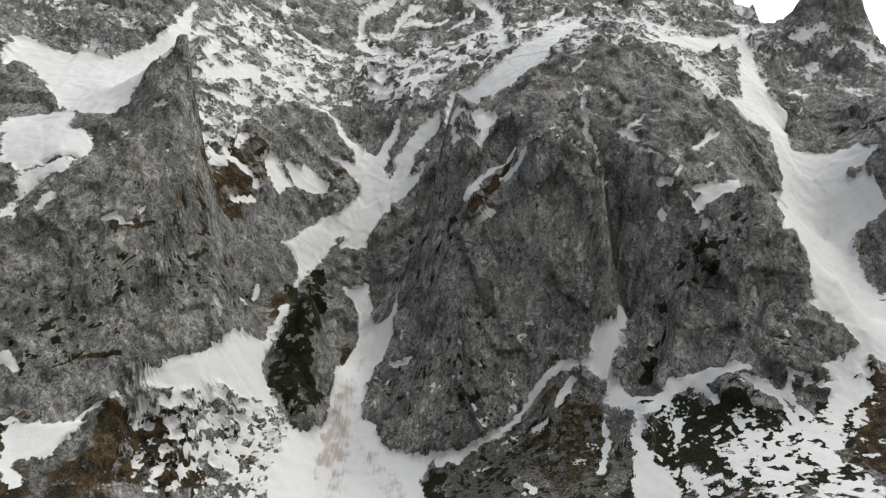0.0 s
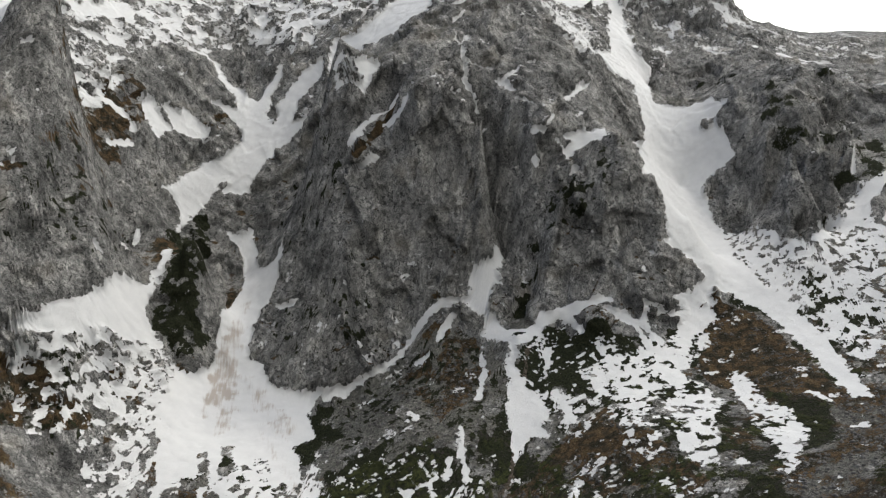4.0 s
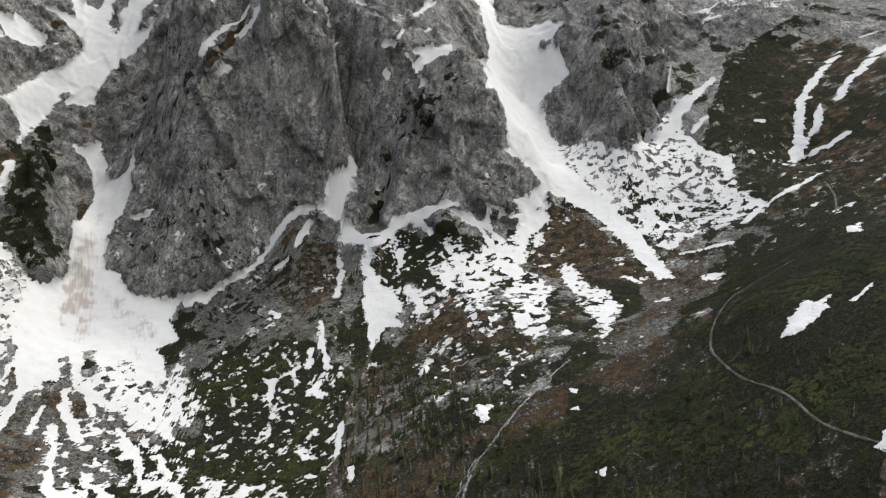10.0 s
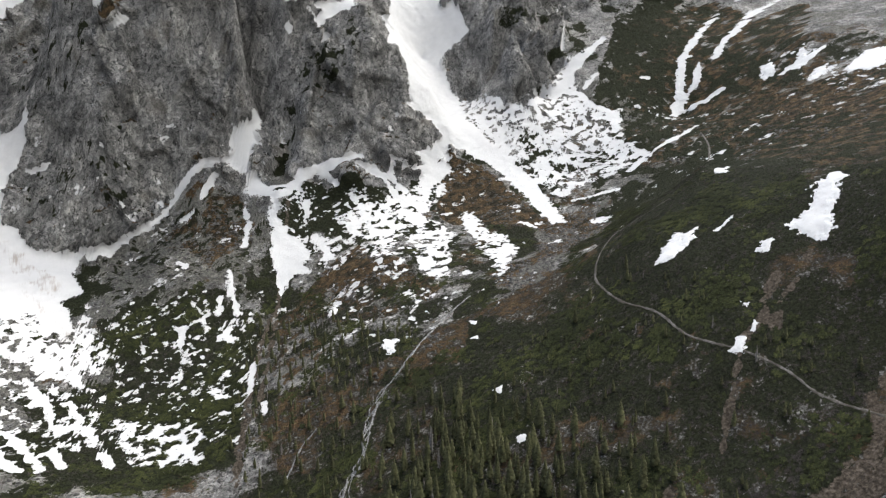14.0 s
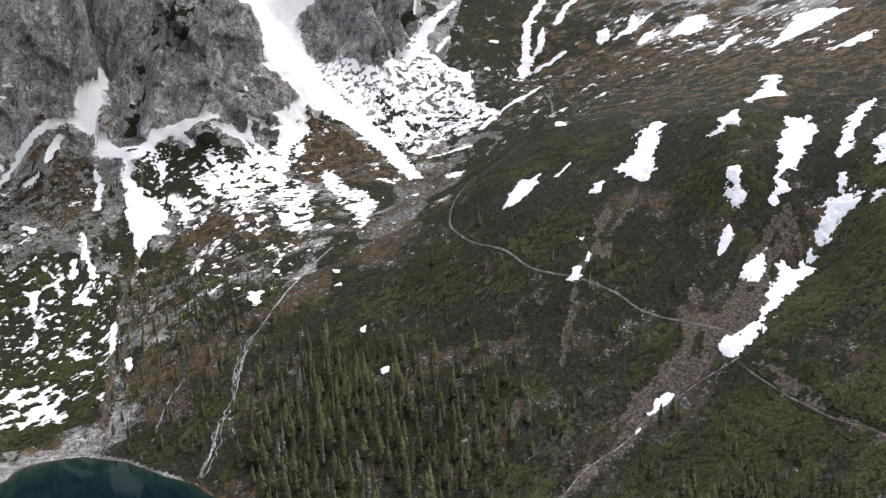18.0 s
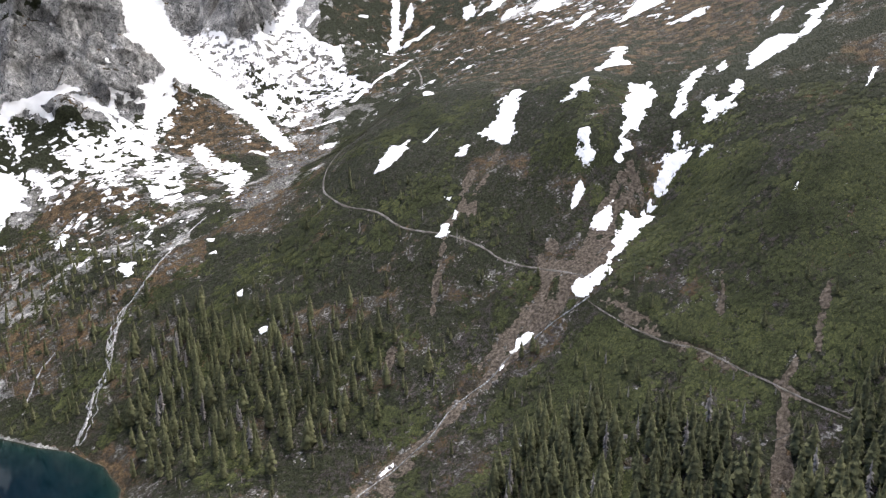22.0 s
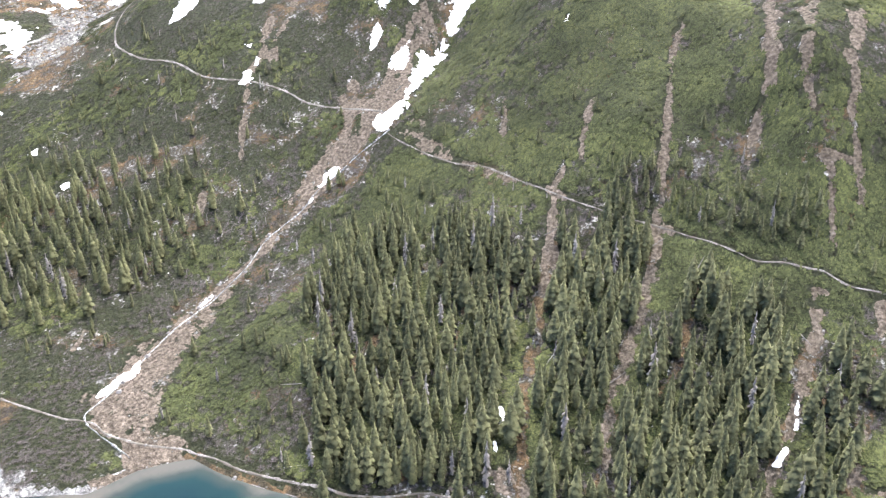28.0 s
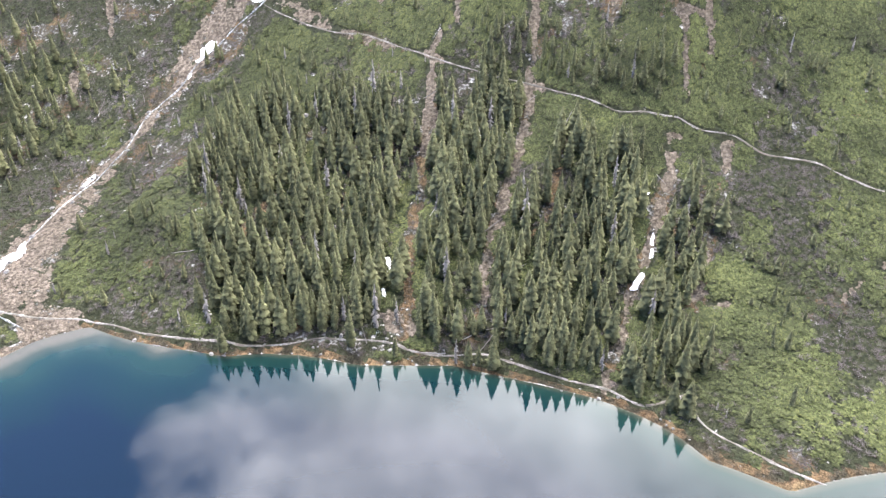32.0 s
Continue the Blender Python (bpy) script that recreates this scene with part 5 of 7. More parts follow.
area(PINE, [(366.5, 545.1), (397.5, 553.3), (405.9, 535.6), (375, 494.5), (345.6, 473.9), (353.9, 511.4)])
area(SCREE, [(425.7, 560.2), (434.3, 530.9), (485.6, 551.5), (441.8, 462.8), (412.2, 434.2), (388.2, 441.9), (326.5, 391.4), (306.4, 387.7), (296.8, 420.2), (306.1, 450.2), (326.8, 438), (366.9, 467.8)])
area(HEATH, [(179.9, 582.2), (211, 596.6), (240.2, 602.2), (238.1, 555.1), (258.1, 552.3), (251.5, 525.4), (256.7, 503.3), (246.7, 492.2), (224, 532), (201.7, 554)], 0.85, 7)
area(PINE, [(182.1, 688.5), (196.3, 703.1), (221.2, 716.5), (236.7, 714.6), (240.2, 695), (263.5, 688.9), (295.3, 680.1), (295.2, 668.5), (269.1, 665.2), (256.5, 658.2), (235.6, 654.1), (205.8, 667), (196.2, 635.7), (186.6, 651.5)], 0.82, 6)
area(SNOW, [(177.2, 708.9), (181.5, 686.4), (182.4, 671.3), (185.7, 651.9), (195.9, 634.7), (193.5, 626.9), (162.1, 639.9), (164.1, 653.6), (170.2, 662.2), (168.3, 684), (172, 703)])
stroke(SNOW, [(213.1, 690.3, 1.5), (209.1, 674.3, 2)])
stroke(SNOW, [(279.6, 703.6, 2.6), (292.2, 696.2, 4.1), (312.3, 690.3, 4.1), (323.1, 675.3, 4)])
stroke(SNOW, [(320.4, 701.9, 2.1), (336.9, 701.3, 2.6), (355.7, 700.2, 4.7), (380.2, 708.7, 5.2), (393.2, 715.8, 5.3)])
area(PINE, [(-162, 913), (-147.1, 928.8), (-140.3, 898.8), (-128.7, 812.2), (-136.9, 793.1), (-121.4, 791.8), (-137, 768.5), (-152, 765.2), (-169.9, 763.1), (-177.6, 769.8), (-162.8, 807)], 0.6, 8)
area(SNOW, [(-140.1, 755.9), (-126.7, 771.3), (-114.5, 791.4), (-104.9, 807.1), (-96.3, 844.4), (-94.1, 855.5), (-74.9, 844.1), (-80.7, 815.5), (-78.2, 790.9), (-66, 777.3), (-48.8, 765.7), (-14.4, 760.4), (14, 758), (-8.7, 754.1), (-17.7, 732.2), (-9.6, 700.9), (-30.4, 682.5), (-25.9, 652.4), (-25.5, 621.4), (-34.2, 631.2), (-57.4, 664.7), (-69.9, 667.9), (-75.5, 648.5), (-82.6, 647.8), (-88.1, 680.1), (-95.3, 678.9), (-91.9, 637.9), (-100.7, 633.5), (-104.3, 672.4), (-109.9, 671.6), (-112.4, 643.6), (-125.2, 637.6), (-141.5, 615.8), (-155.2, 598.1), (-152.9, 577.8), (-153, 608.3), (-144, 630.1), (-149.9, 660.2), (-154.1, 717.2), (-148.7, 763.3)])
area(SNOW, [(-218.1, 699.7), (-188.2, 751.6), (-154.9, 755.4), (-142.2, 736.4), (-150.7, 670.4), (-148.5, 631.7), (-169.7, 609.4), (-188.6, 573)], 0.45, 6)
area(HEATH, [(-194.1, 688.1), (-165.2, 729.9), (-154.2, 690.7), (-172.3, 664.9), (-190.2, 667.8)], 0.6, 6)
area(SCREE, [(-153.7, 572.7), (-141.1, 613.3), (-126.7, 632.3), (-108.3, 628.8), (-97.8, 616.3), (-103.9, 562.7), (-159.8, 549)])
area(SNOW, [(-77.3, 642.6), (-57.2, 660.7), (-29.2, 617.9), (-9.7, 681.7), (-10.3, 609.3), (-19.5, 566.4), (-46, 574.6), (-65.8, 609.5)], 0.54, 6)
stroke(SNOW, [(-143.7, 615.6, 2.3), (-150.9, 597.8, 2.7), (-151.7, 578, 2.2)])
stroke(SNOW, [(-105.8, 626.1, 3.4), (-103.8, 600, 2.8), (-95, 573.7, 2.7)])
stroke(SNOW, [(-121.7, 613.2, 1.9), (-129.5, 582.8, 2.2)])
stroke(SNOW, [(-114.3, 586.3, 1.8), (-109.8, 564.4, 2.2)])
stroke(SNOW, [(-90.4, 631.7, 2.9), (-82.6, 598.2, 2.8)])
area(SNOW, [(-100.3, 641), (-69.2, 646.3), (-50.9, 627.3), (-17.6, 650.2), (5.1, 619.8), (0.1, 579.5), (-29.3, 575), (-50.9, 578.1), (-68.4, 601.3), (-90.3, 614.5)], 0.62, 5)
stroke(SNOW, [(-112, 593.6, 1.9), (-108, 563.2, 2.2), (-107, 521.9, 2.5), (-98, 469.5, 2.3)])
stroke(SNOW, [(-107.2, 611.8, 3.8), (-97.4, 591.1, 2.8), (-90, 569.6, 1.8)])
stroke(SNOW, [(-81.2, 523.4, 3), (-81, 493.2, 2.4), (-73.9, 466.2, 3.1), (-64.7, 455.8, 2.7)])
stroke(SNOW, [(-72.8, 507.9, 2.9), (-60.3, 476.1, 3.6), (-52.5, 455.3, 2.7)])
stroke(SNOW, [(-59.3, 575.7, 3.3), (-46.5, 544.1, 2.7), (-44.2, 512.5, 2.2)])
stroke(SNOW, [(-38.3, 511.1, 3.9), (-22.4, 507.2, 3.9), (-15.3, 482.3, 2.1)])
stroke(SNOW, [(-44, 481.3, 2), (-38.3, 455.5, 2.8)])
stroke(SNOW, [(-12.1, 465.7, 2.5), (-7.4, 444.6, 2)])
stroke(SNOW, [(-95.8, 499.4, 3.2), (-84.8, 496.3, 2.4)])
stroke(SNOW, [(-32, 545.7, 2.3), (-24.2, 516, 2.6)])
area(PINE, [(-36, 565.2), (0.6, 553.6), (-2.4, 501.4), (-54, 513.8), (-75.4, 561.5), (-59.2, 568.7)], 0.95, 10)
area(PINE, [(-73.2, 515.9), (-10.8, 496.4), (-2, 441.3), (-86.8, 456.3)], 0.85, 8)
area(SNOW, [(-1.9, 509.3), (34.2, 489.9), (59.1, 456), (48.7, 415.7), (5.7, 444.2)], 0.55, 5)
area(PINE, [(-2.9, 649.4), (36.1, 629.2), (69.3, 608.3), (106.2, 584.7), (122.5, 553.8), (96.8, 493.7), (72.2, 396.4), (59.7, 459.3), (3.8, 534.7), (0.1, 579.5)])
area(SNOW, [(2, 647), (106.2, 584.7), (120.3, 543.9), (96.8, 493.7), (73.3, 400.9), (59.7, 459.3), (3.8, 534.7)], 0.27, 5)
stroke(SNOW, [(117.2, 635.7, 2.2), (114.3, 614.6, 2.1), (115.3, 590.5, 2.1)])
stroke(SNOW, [(101.6, 612.8, 2.1), (97.3, 596.8, 2.1)])
stroke(SNOW, [(103.9, 578.3, 2), (95.7, 570.7, 3), (101.9, 564, 3)])
stroke(SNOW, [(109.9, 510.6, 1.9), (96, 468.4, 1.3)])
stroke(SNOW, [(64.7, 596, 2.6), (60.6, 579.3, 2)])
stroke(SNOW, [(101, 442, 1.7), (98, 427.8, 1.2)])
stroke(SNOW, [(189.7, 649.6, 6.9), (186.3, 627.6, 5.6), (172.8, 621.7, 4.5)])
stroke(SNOW, [(177.5, 669.8, 3.5), (168.7, 638.1, 2.8), (159.1, 607, 2.2)])
area(HEATH, [(748.6, 801.6), (830.8, 814.1), (902.2, 785.9), (899.4, 701.3), (983.3, 689), (570.8, 355), (600.1, 477.7), (566.4, 518.1), (549.3, 548.7), (669.7, 640.2), (636.8, 695.8), (683.9, 768.2)], 0.75, 14)
area(PINE, [(748.6, 801.6), (830.8, 814.1), (902.2, 785.9), (899.4, 701.3), (983.3, 689), (570.8, 355), (600.1, 477.7), (566.4, 518.1), (549.3, 548.7), (669.7, 640.2), (636.8, 695.8), (683.9, 768.2)], 0.5, 11)
area(PINE, [(566.4, 518.1), (652.5, 528), (681.4, 442.8), (417.5, 233.3), (393.2, 361.9), (516.5, 510)], 0.66, 12)
area(SCREE, [(557.8, 744.4), (592.8, 718.6), (561.8, 658.1), (526.5, 648.1), (511.6, 676.5)], 0.8, 10)
area(PINE, [(712.2, 800.4), (846.1, 833.2), (583.6, 547.8), (565.6, 587.1), (610.1, 711.5)], 0.7, 9)
stroke(SNOW, [(699.4, 1148.4, 4.9), (755.7, 1159.2, 8.9), (789.7, 1149.9, 7), (841.9, 1143.4, 3)], rough=0.3)
stroke(SNOW, [(597.8, 1205.4, 0.9), (598.9, 1196.6, 0.9)], rough=0.3)
stroke(SNOW, [(951.7, 1300.1, 4.5), (873.7, 1134.6, 4)], rough=0.3)
stroke(SNOW, [(749.9, 943, 3.4), (760, 907, 4.1), (785.9, 906.1, 1.6)], rough=0.3)
area(SNOW, [(1097.9, 1191.2), (1337.2, 1379.3), (1339.8, 1347.4), (879.2, 865.7), (845.6, 864.6)], 0.75, 8)
stroke(SNOW, [(661.3, 866.6, 1.5), (651.9, 840.6, 1.5), (627.8, 805.2, 2.2)], rough=0.3)
area(SNOW, [(184.6, 688.6), (195.6, 700.8), (220.6, 714.6), (236.7, 714.6), (240.2, 695), (263.1, 687.8), (292.4, 679.4), (293.5, 670.3), (269.5, 666.2), (256.5, 658.2), (236, 655.2), (208.8, 668.7), (197.8, 641), (188.2, 653.7)], 0.3, 5)
area(HEATH, [(668.1, 551.5), (758.9, 473.7), (826.4, 398.9), (761.9, 260.3), (681, 138.8), (550.7, 83), (526.9, 103.2), (498.8, 164.9), (475.3, 251.2), (550.9, 410.7)], 0.85, 12)
area(PINE, [(668.1, 551.5), (758.9, 473.7), (826.4, 398.9), (761.9, 260.3), (681, 138.8), (550.7, 83), (526.9, 103.2), (498.8, 164.9), (475.3, 251.2), (550.9, 410.7)], 0.5, 9)
area(SCREE, [(712.5, 564.2), (758.9, 473.7), (826.4, 398.9), (761.9, 260.3), (681, 138.8), (582.8, 96.6), (584.1, 166.2), (632.4, 305.2)], 0.45, 8)
area(EARTH, [(293.9, 93.1), (290.7, 103.9), (269.7, 104.9), (255.4, 97.4), (236.1, 102.3), (211.9, 101.7), (198.1, 97.1), (184.7, 100.7), (165, 96.4), (147.4, 93.2), (135.2, 99.6), (116.9, 101.8), (103.4, 104.4), (121, 73.7), (141.4, 77.8), (164.3, 87.3), (190.9, 94.2), (210, 95.6), (226.7, 93.8), (247.3, 90.6), (269.9, 91.6)], 0.62, 6)
area(EARTH, [(144.4, 117.3), (155.5, 81.9), (135.3, 77), (119.2, 66.7), (105.4, 54.7), (107.2, 40.1), (105.9, 22.9), (93.1, 36.2), (73.5, 43.7), (65, 50.9), (89.1, 79.1), (104, 84)], 0.62, 7)
area(EARTH, [(153.2, -82.6), (158.9, -90.7), (156.8, -100.9), (145.5, -107.3), (136.4, -98.7), (141.4, -91.2)], 0.44, 5)
area(EARTH, [(324, 57.6), (315.2, 36.7), (302.7, 10.4), (296.8, -25.2), (292.8, -25.3), (297.7, 7.9), (306.2, 35.9), (315.9, 59.2)], 0.52, 5)
area(EARTH, [(313, 92.4), (339.6, 100.3), (363, 100.9), (380.4, 93.1), (372.6, 84.3), (342.3, 76.1), (312.1, 80.6), (290.2, 90), (285.5, 101.7), (270.3, 100.7), (251.1, 100), (245.4, 102.8), (274.2, 108.1), (294.6, 105.1)], 0.42, 5)
area(EARTH, [(414.6, 103.8), (423.7, 90.3), (405, 80.4), (396.1, 81.9), (383.6, 91.3), (400.1, 98.2)], 0.32, 5)
stroke(SCREE, [(400.6, -88.5, 2.3), (386.8, -88.5, 2.9), (377.2, -87.1, 2.6)], rough=0.3)
stroke(EARTH, [(369.1, -88.3, 1), (343.1, -94.8, 1.5), (331.9, -98.6, 1.5)], rough=0.3)
stroke(EARTH, [(391.9, -132.1, 1.2), (372, -138.2, 2.4), (361.7, -141.3, 3.3), (355.3, -140.9, 2.1), (347.3, -142.2, 1.2), (337.1, -141.6, 1.4)], rough=0.3)
stroke(EARTH, [(398.9, -150, 3.7), (372.8, -157.3, 2.3), (362.2, -157.9, 1.7), (354.1, -160.5, 1.4), (345.1, -165.6, 0.9)], rough=0.3)
stroke(EARTH, [(402.3, -169, 2.7), (389, -176.8, 3.2), (373.7, -176.8, 2.3), (363.3, -180.2, 1.4), (345.1, -183.8, 1.1), (331.8, -190, 1.4), (313.8, -195.8, 1.1)], rough=0.3)
stroke(EARTH, [(329.3, -175.2, 1.4), (322.5, -181, 1.3), (314.4, -182.5, 0.9), (297.9, -187.5, 1)], rough=0.3)
stroke(EARTH, [(338.1, -53, 1.6), (326.6, -54.4, 1.6), (311.2, -57.8, 1.2)], rough=0.3)
stroke(EARTH, [(345.7, 4, 1.4), (321.2, -6.7, 1)], rough=0.3)
stroke(EARTH, [(301.8, 8.8, 1.6), (298.8, -14.5, 1.6), (296.1, -29.7, 1.2)], rough=0.3)
stroke(EARTH, [(294.2, -47.5, 1.5), (291.1, -58.6, 1.5)], rough=0.3)
stroke(EARTH, [(288.1, -109.8, 2), (287.8, -116.9, 1.7)], rough=0.3)
stroke(EARTH, [(413.4, 103.5, 1.9), (406.6, 94.7, 2.7), (393.6, 97.3, 2.3), (376.1, 94.5, 3), (356.7, 86.1, 4.3)], rough=0.3)
stroke(EARTH, [(394.9, 206.6, 1.7), (378.4, 198.1, 1.7), (356.7, 195.6, 2.4), (340.7, 184.2, 2.8)], rough=0.3)
stroke(EARTH, [(334.7, 120.4, 2.6), (318.3, 103.5, 2.8), (303.9, 99, 2.7), (287.6, 103, 2.7)], rough=0.3)
stroke(EARTH, [(262.9, -64.7, 1.9), (254.7, -69.3, 2.1)], rough=0.3)
stroke(EARTH, [(344.2, -51.5, 2), (326.7, -54.4, 1.6), (311.2, -58.1, 1.6)], rough=0.3)
area(SCREE, [(104.5, 264.3), (111, 261.4), (117.4, 253.9), (110.7, 239.2), (100.2, 223.9), (95.2, 223.5), (101.8, 250.6)])
bare(EARTH, [(75.8, 121.2), (83.4, 109.5), (85.2, 91.5), (94.2, 84.2), (90.9, 59.3), (80.8, 52.4), (64.8, 59.5), (50.1, 79.8)])
# rock that stays free of snow
bare(SNOW, [(-180.8, 763), (-175.8, 778.5), (-129.4, 801.6), (-119.7, 801.7), (-119, 795.6), (-130.8, 774), (-138.3, 762.7), (-146.6, 766.3), (-159.4, 766.6), (-169.2, 764.9)])
bare(SNOW, [(-164.9, 910.5), (-144.8, 934.8), (-131.2, 934.7), (-122.8, 927.5), (-109.7, 918.7), (-99.8, 894.6), (-108.1, 848.5), (-117.2, 804.8), (-122.4, 788.9), (-131.9, 772.7), (-136.4, 765.9), (-151.2, 761.4), (-162.8, 760.7), (-170.7, 761.5), (-179.1, 766.4), (-176.2, 782.9), (-170.2, 796.7), (-164.5, 809.5), (-169.7, 875.5)])
# lying snow on the scrub slope and between the woods
patch([(405.7, 241), (414.8, 235), (425.1, 232.8), (447, 246.5), (464.8, 248.6), (461.1, 234.7), (451.3, 229.6), (435.7, 222.5), (423.1, 214.9), (405.8, 205.7), (402.6, 216.1), (403.5, 227.8)])
patch([(444.5, 181.2), (455.5, 181.8), (478.1, 185.3), (464.7, 171.8), (457.4, 169.1), (450.2, 173.4), (443.4, 175.7)])
patch([(487.1, 148.7), (487.4, 142.1), (493, 138.8), (476.2, 122.8), (463.6, 117.8), (452, 115.1), (438.9, 111.3), (429, 115.2), (423, 110.1), (416.4, 111.1), (409, 110.3), (421.4, 116.5), (421, 120.4), (429.9, 122.1), (444.1, 129), (463.2, 136.5)])
patch([(415.1, 145.8), (419.8, 141.2), (411.4, 134), (404.3, 128), (398.8, 128.3), (395.6, 131.6), (401.3, 138), (408.3, 139.6)])
patch([(391.6, 128.6), (382.6, 120.8), (376.1, 118.2), (370.4, 121.1), (380.4, 125.5)])
patch([(452.7, 95.8), (462.9, 99.6), (482.9, 104.5), (503.4, 111.4), (518.7, 105.2), (497.8, 98.8), (485.9, 98.4), (465.9, 91.6), (450.6, 90.8)])
patch([(449.3, 68.8), (465.5, 75.2), (479.8, 78.7), (467.5, 69.2), (471.8, 64.5), (484.5, 68.8), (489.8, 64.3), (478.4, 57.5), (466, 55.1), (457.6, 59.4), (451.3, 63), (447.1, 66)])
patch([(506.7, 69.4), (529.4, 73.1), (551.1, 76.3), (564.2, 69.2), (561.7, 53.6), (577.8, 51.4), (607, 56.3), (608.4, 46.6), (579.1, 43.9), (559.1, 46.6), (536.8, 51.7), (518.9, 56.3), (506.7, 63.2)])
patch([(598.9, 90), (618.5, 86.7), (601.8, 82.1), (593.2, 85.3)])
patch([(387.1, -12.4), (395.6, -14.5), (390, -16)])
patch([(470.1, -22.5), (492.5, -19.8), (492.9, -22.9), (476.3, -23.6)])
patch([(516.5, 92.6), (528.3, 92.3), (515.2, 84.6), (509.7, 87.7)])
patch([(405.3, 78.7), (409.8, 83.4), (418.2, 86.1), (424.7, 85.4), (427, 79.5), (428.8, 75.1), (426.6, 66.9), (431.3, 56), (430.4, 52.3), (424.2, 58.8), (420.5, 66.9), (413.8, 73.4), (405.5, 73.5)])
patch([(440.3, 87), (440.7, 83.5), (433.7, 77.8), (427.2, 77), (431.7, 82.1)])
patch([(399, 81.9), (400.9, 80.1), (397.4, 73.7), (394.6, 75.6), (394.4, 79)])
patch([(354.4, 78.5), (372.6, 84.3), (382.3, 90.5), (394.1, 78.8), (389.9, 74.6), (371.7, 69.5), (357, 71.2), (337.3, 69.5), (324.2, 69.7), (317.2, 73.6), (312.9, 79.4), (318.9, 81.8), (329.5, 78.4), (337.8, 75.1)])
patch([(374.8, 105.1), (385.5, 102.3), (388.9, 100.6), (378.6, 95.8), (367.7, 92.5), (363.8, 99.6)])
patch([(274.1, 92.9), (282.5, 97.3), (287.5, 93.6), (288.8, 88.9), (283.4, 90.2), (275, 90.9)])
patch([(262.6, 94.2), (266.3, 92.6), (264.5, 90), (260.2, 91.5)])
patch([(341, 288.7), (359.9, 299.9), (372.9, 304.2), (385.1, 294.3), (373.1, 288), (359.5, 283.1), (347.6, 283)])
patch([(504.3, 190.1), (529, 190.7), (573.6, 219.3), (571.6, 203.6), (537.5, 186), (516.9, 168.8), (509.3, 181), (499.4, 184.5)])
patch([(708.6, 357.5), (744.2, 363.7), (752.9, 355.2), (717.7, 342.6), (690.2, 341.3)])
patch([(639.2, 198), (659.5, 191), (666.1, 171.9), (650.1, 171.5), (640.7, 186.2)])
patch([(680.1, 279.8), (729.6, 290.8), (784.2, 309.8), (779.6, 281.7), (749, 236.4), (715.2, 252.7), (696.8, 259.7), (675.7, 271.1)])
patch([(774.7, 468.8), (823.7, 480), (836.2, 463), (810, 439.9), (782.5, 432.6), (774, 442.8)])
patch([(744.8, 493.1), (773.3, 508), (788, 501.6), (766.3, 485.7), (744.8, 488.7)])
patch([(768.1, 541.4), (784.4, 536.3), (812.8, 557.2), (796.6, 536.8), (833.9, 534), (803.9, 528.5), (775.8, 528.8)])
patch([(752.9, 562.4), (775.6, 583.1), (787.5, 583.5), (768.6, 558.5), (752.8, 557.3)])
patch([(460.6, 354.1), (533.3, 406.1), (461.5, 340.7), (456.6, 348.6)])
patch([(386.1, 279.4), (398.9, 279.7), (404.6, 278.8), (397.9, 275.4), (385.3, 275.5)])
patch([(379.9, 234.5), (386.3, 237.5), (392, 232.6), (383.7, 225.1), (379.2, 225.4)])
patch([(345, 216.9), (346.7, 208.8), (341.7, 205.6), (342, 211.2)])
patch([(331, 193.9), (338.5, 198.3), (337.6, 193.8), (332.2, 191.4)])
patch([(315.6, 194.6), (324.7, 195.6), (326.4, 192.2), (319.6, 188.1), (316.3, 190.1)])
patch([(177.7, 516.8), (188.9, 533.3), (192.3, 528.4), (182.6, 509.4), (176, 507.9)])
patch([(187.5, 418.8), (196, 427.2), (203.6, 422.8), (194.3, 407.8), (187.2, 413.1)])
patch([(209.2, 255), (214, 251.8), (211.3, 247.7), (207.7, 250.4)])
patch([(221.1, 305), (227.6, 302.4), (222.4, 296.6)])
patch([(253.2, 395.1), (257.5, 388.7), (253.5, 386.3)])
patch([(240.7, 372.9), (247.2, 370.5), (245, 365.1)])
patch([(179, 104.1), (186.3, 106.8), (191.9, 106), (189.2, 102.8), (180.8, 103.1)])
patch([(107.7, 98.5), (116.5, 99.1), (127.3, 98.3), (134.8, 98.3), (128, 92.8), (121, 94.4), (110.9, 93.6)])
patch([(468, -49.8), (467.4, -52), (452.1, -57.5), (440.5, -60.7), (446.2, -57.5)])
patch([(178.5, -75.6), (179.1, -78.2), (172.5, -83.3), (171.4, -81.9)])
patch([(162.6, -81.7), (163.1, -83.6), (159.2, -86.7), (156.7, -85.7)])
patch([(140.7, -89.4), (142.6, -90.6), (140.8, -93), (139, -91.8)])
patch([(198.7, -184.9), (208.8, -187.5), (208.7, -188.7), (199.6, -187.1)])
patch([(217, -188.7), (222.8, -188.1), (223.2, -189.8), (217.7, -191)])
patch([(247.4, -178.5), (248.5, -182.5), (246.4, -181.4)])
patch([(223.9, -187.3), (233.2, -187.2), (232.8, -188.3), (224.4, -189.2)])
SNOW[GZ < 0.5] = 0
PINE[GZ < 0.6] = 0
HEATH[:] = np.maximum(HEATH, 0.5 * smooth(0.2, 0.6, LANE))
PINE[:] = PINE * (1 - 0.55 * smooth(0.2, 0.6, LANE))
SHRUBBY = OPEN_SLOPE * smooth(30, 70, GY) * smooth(340, 290, GY) * smooth(360, 300, GX) * smooth(130, 190, GX)   # leafless shrubs in place of pine
PINE[:] = PINE * (1 - 0.25 * SHRUBBY * smooth(-0.3, 0.2, fractal(GX, GY, GZ, 30, 3, 411)))
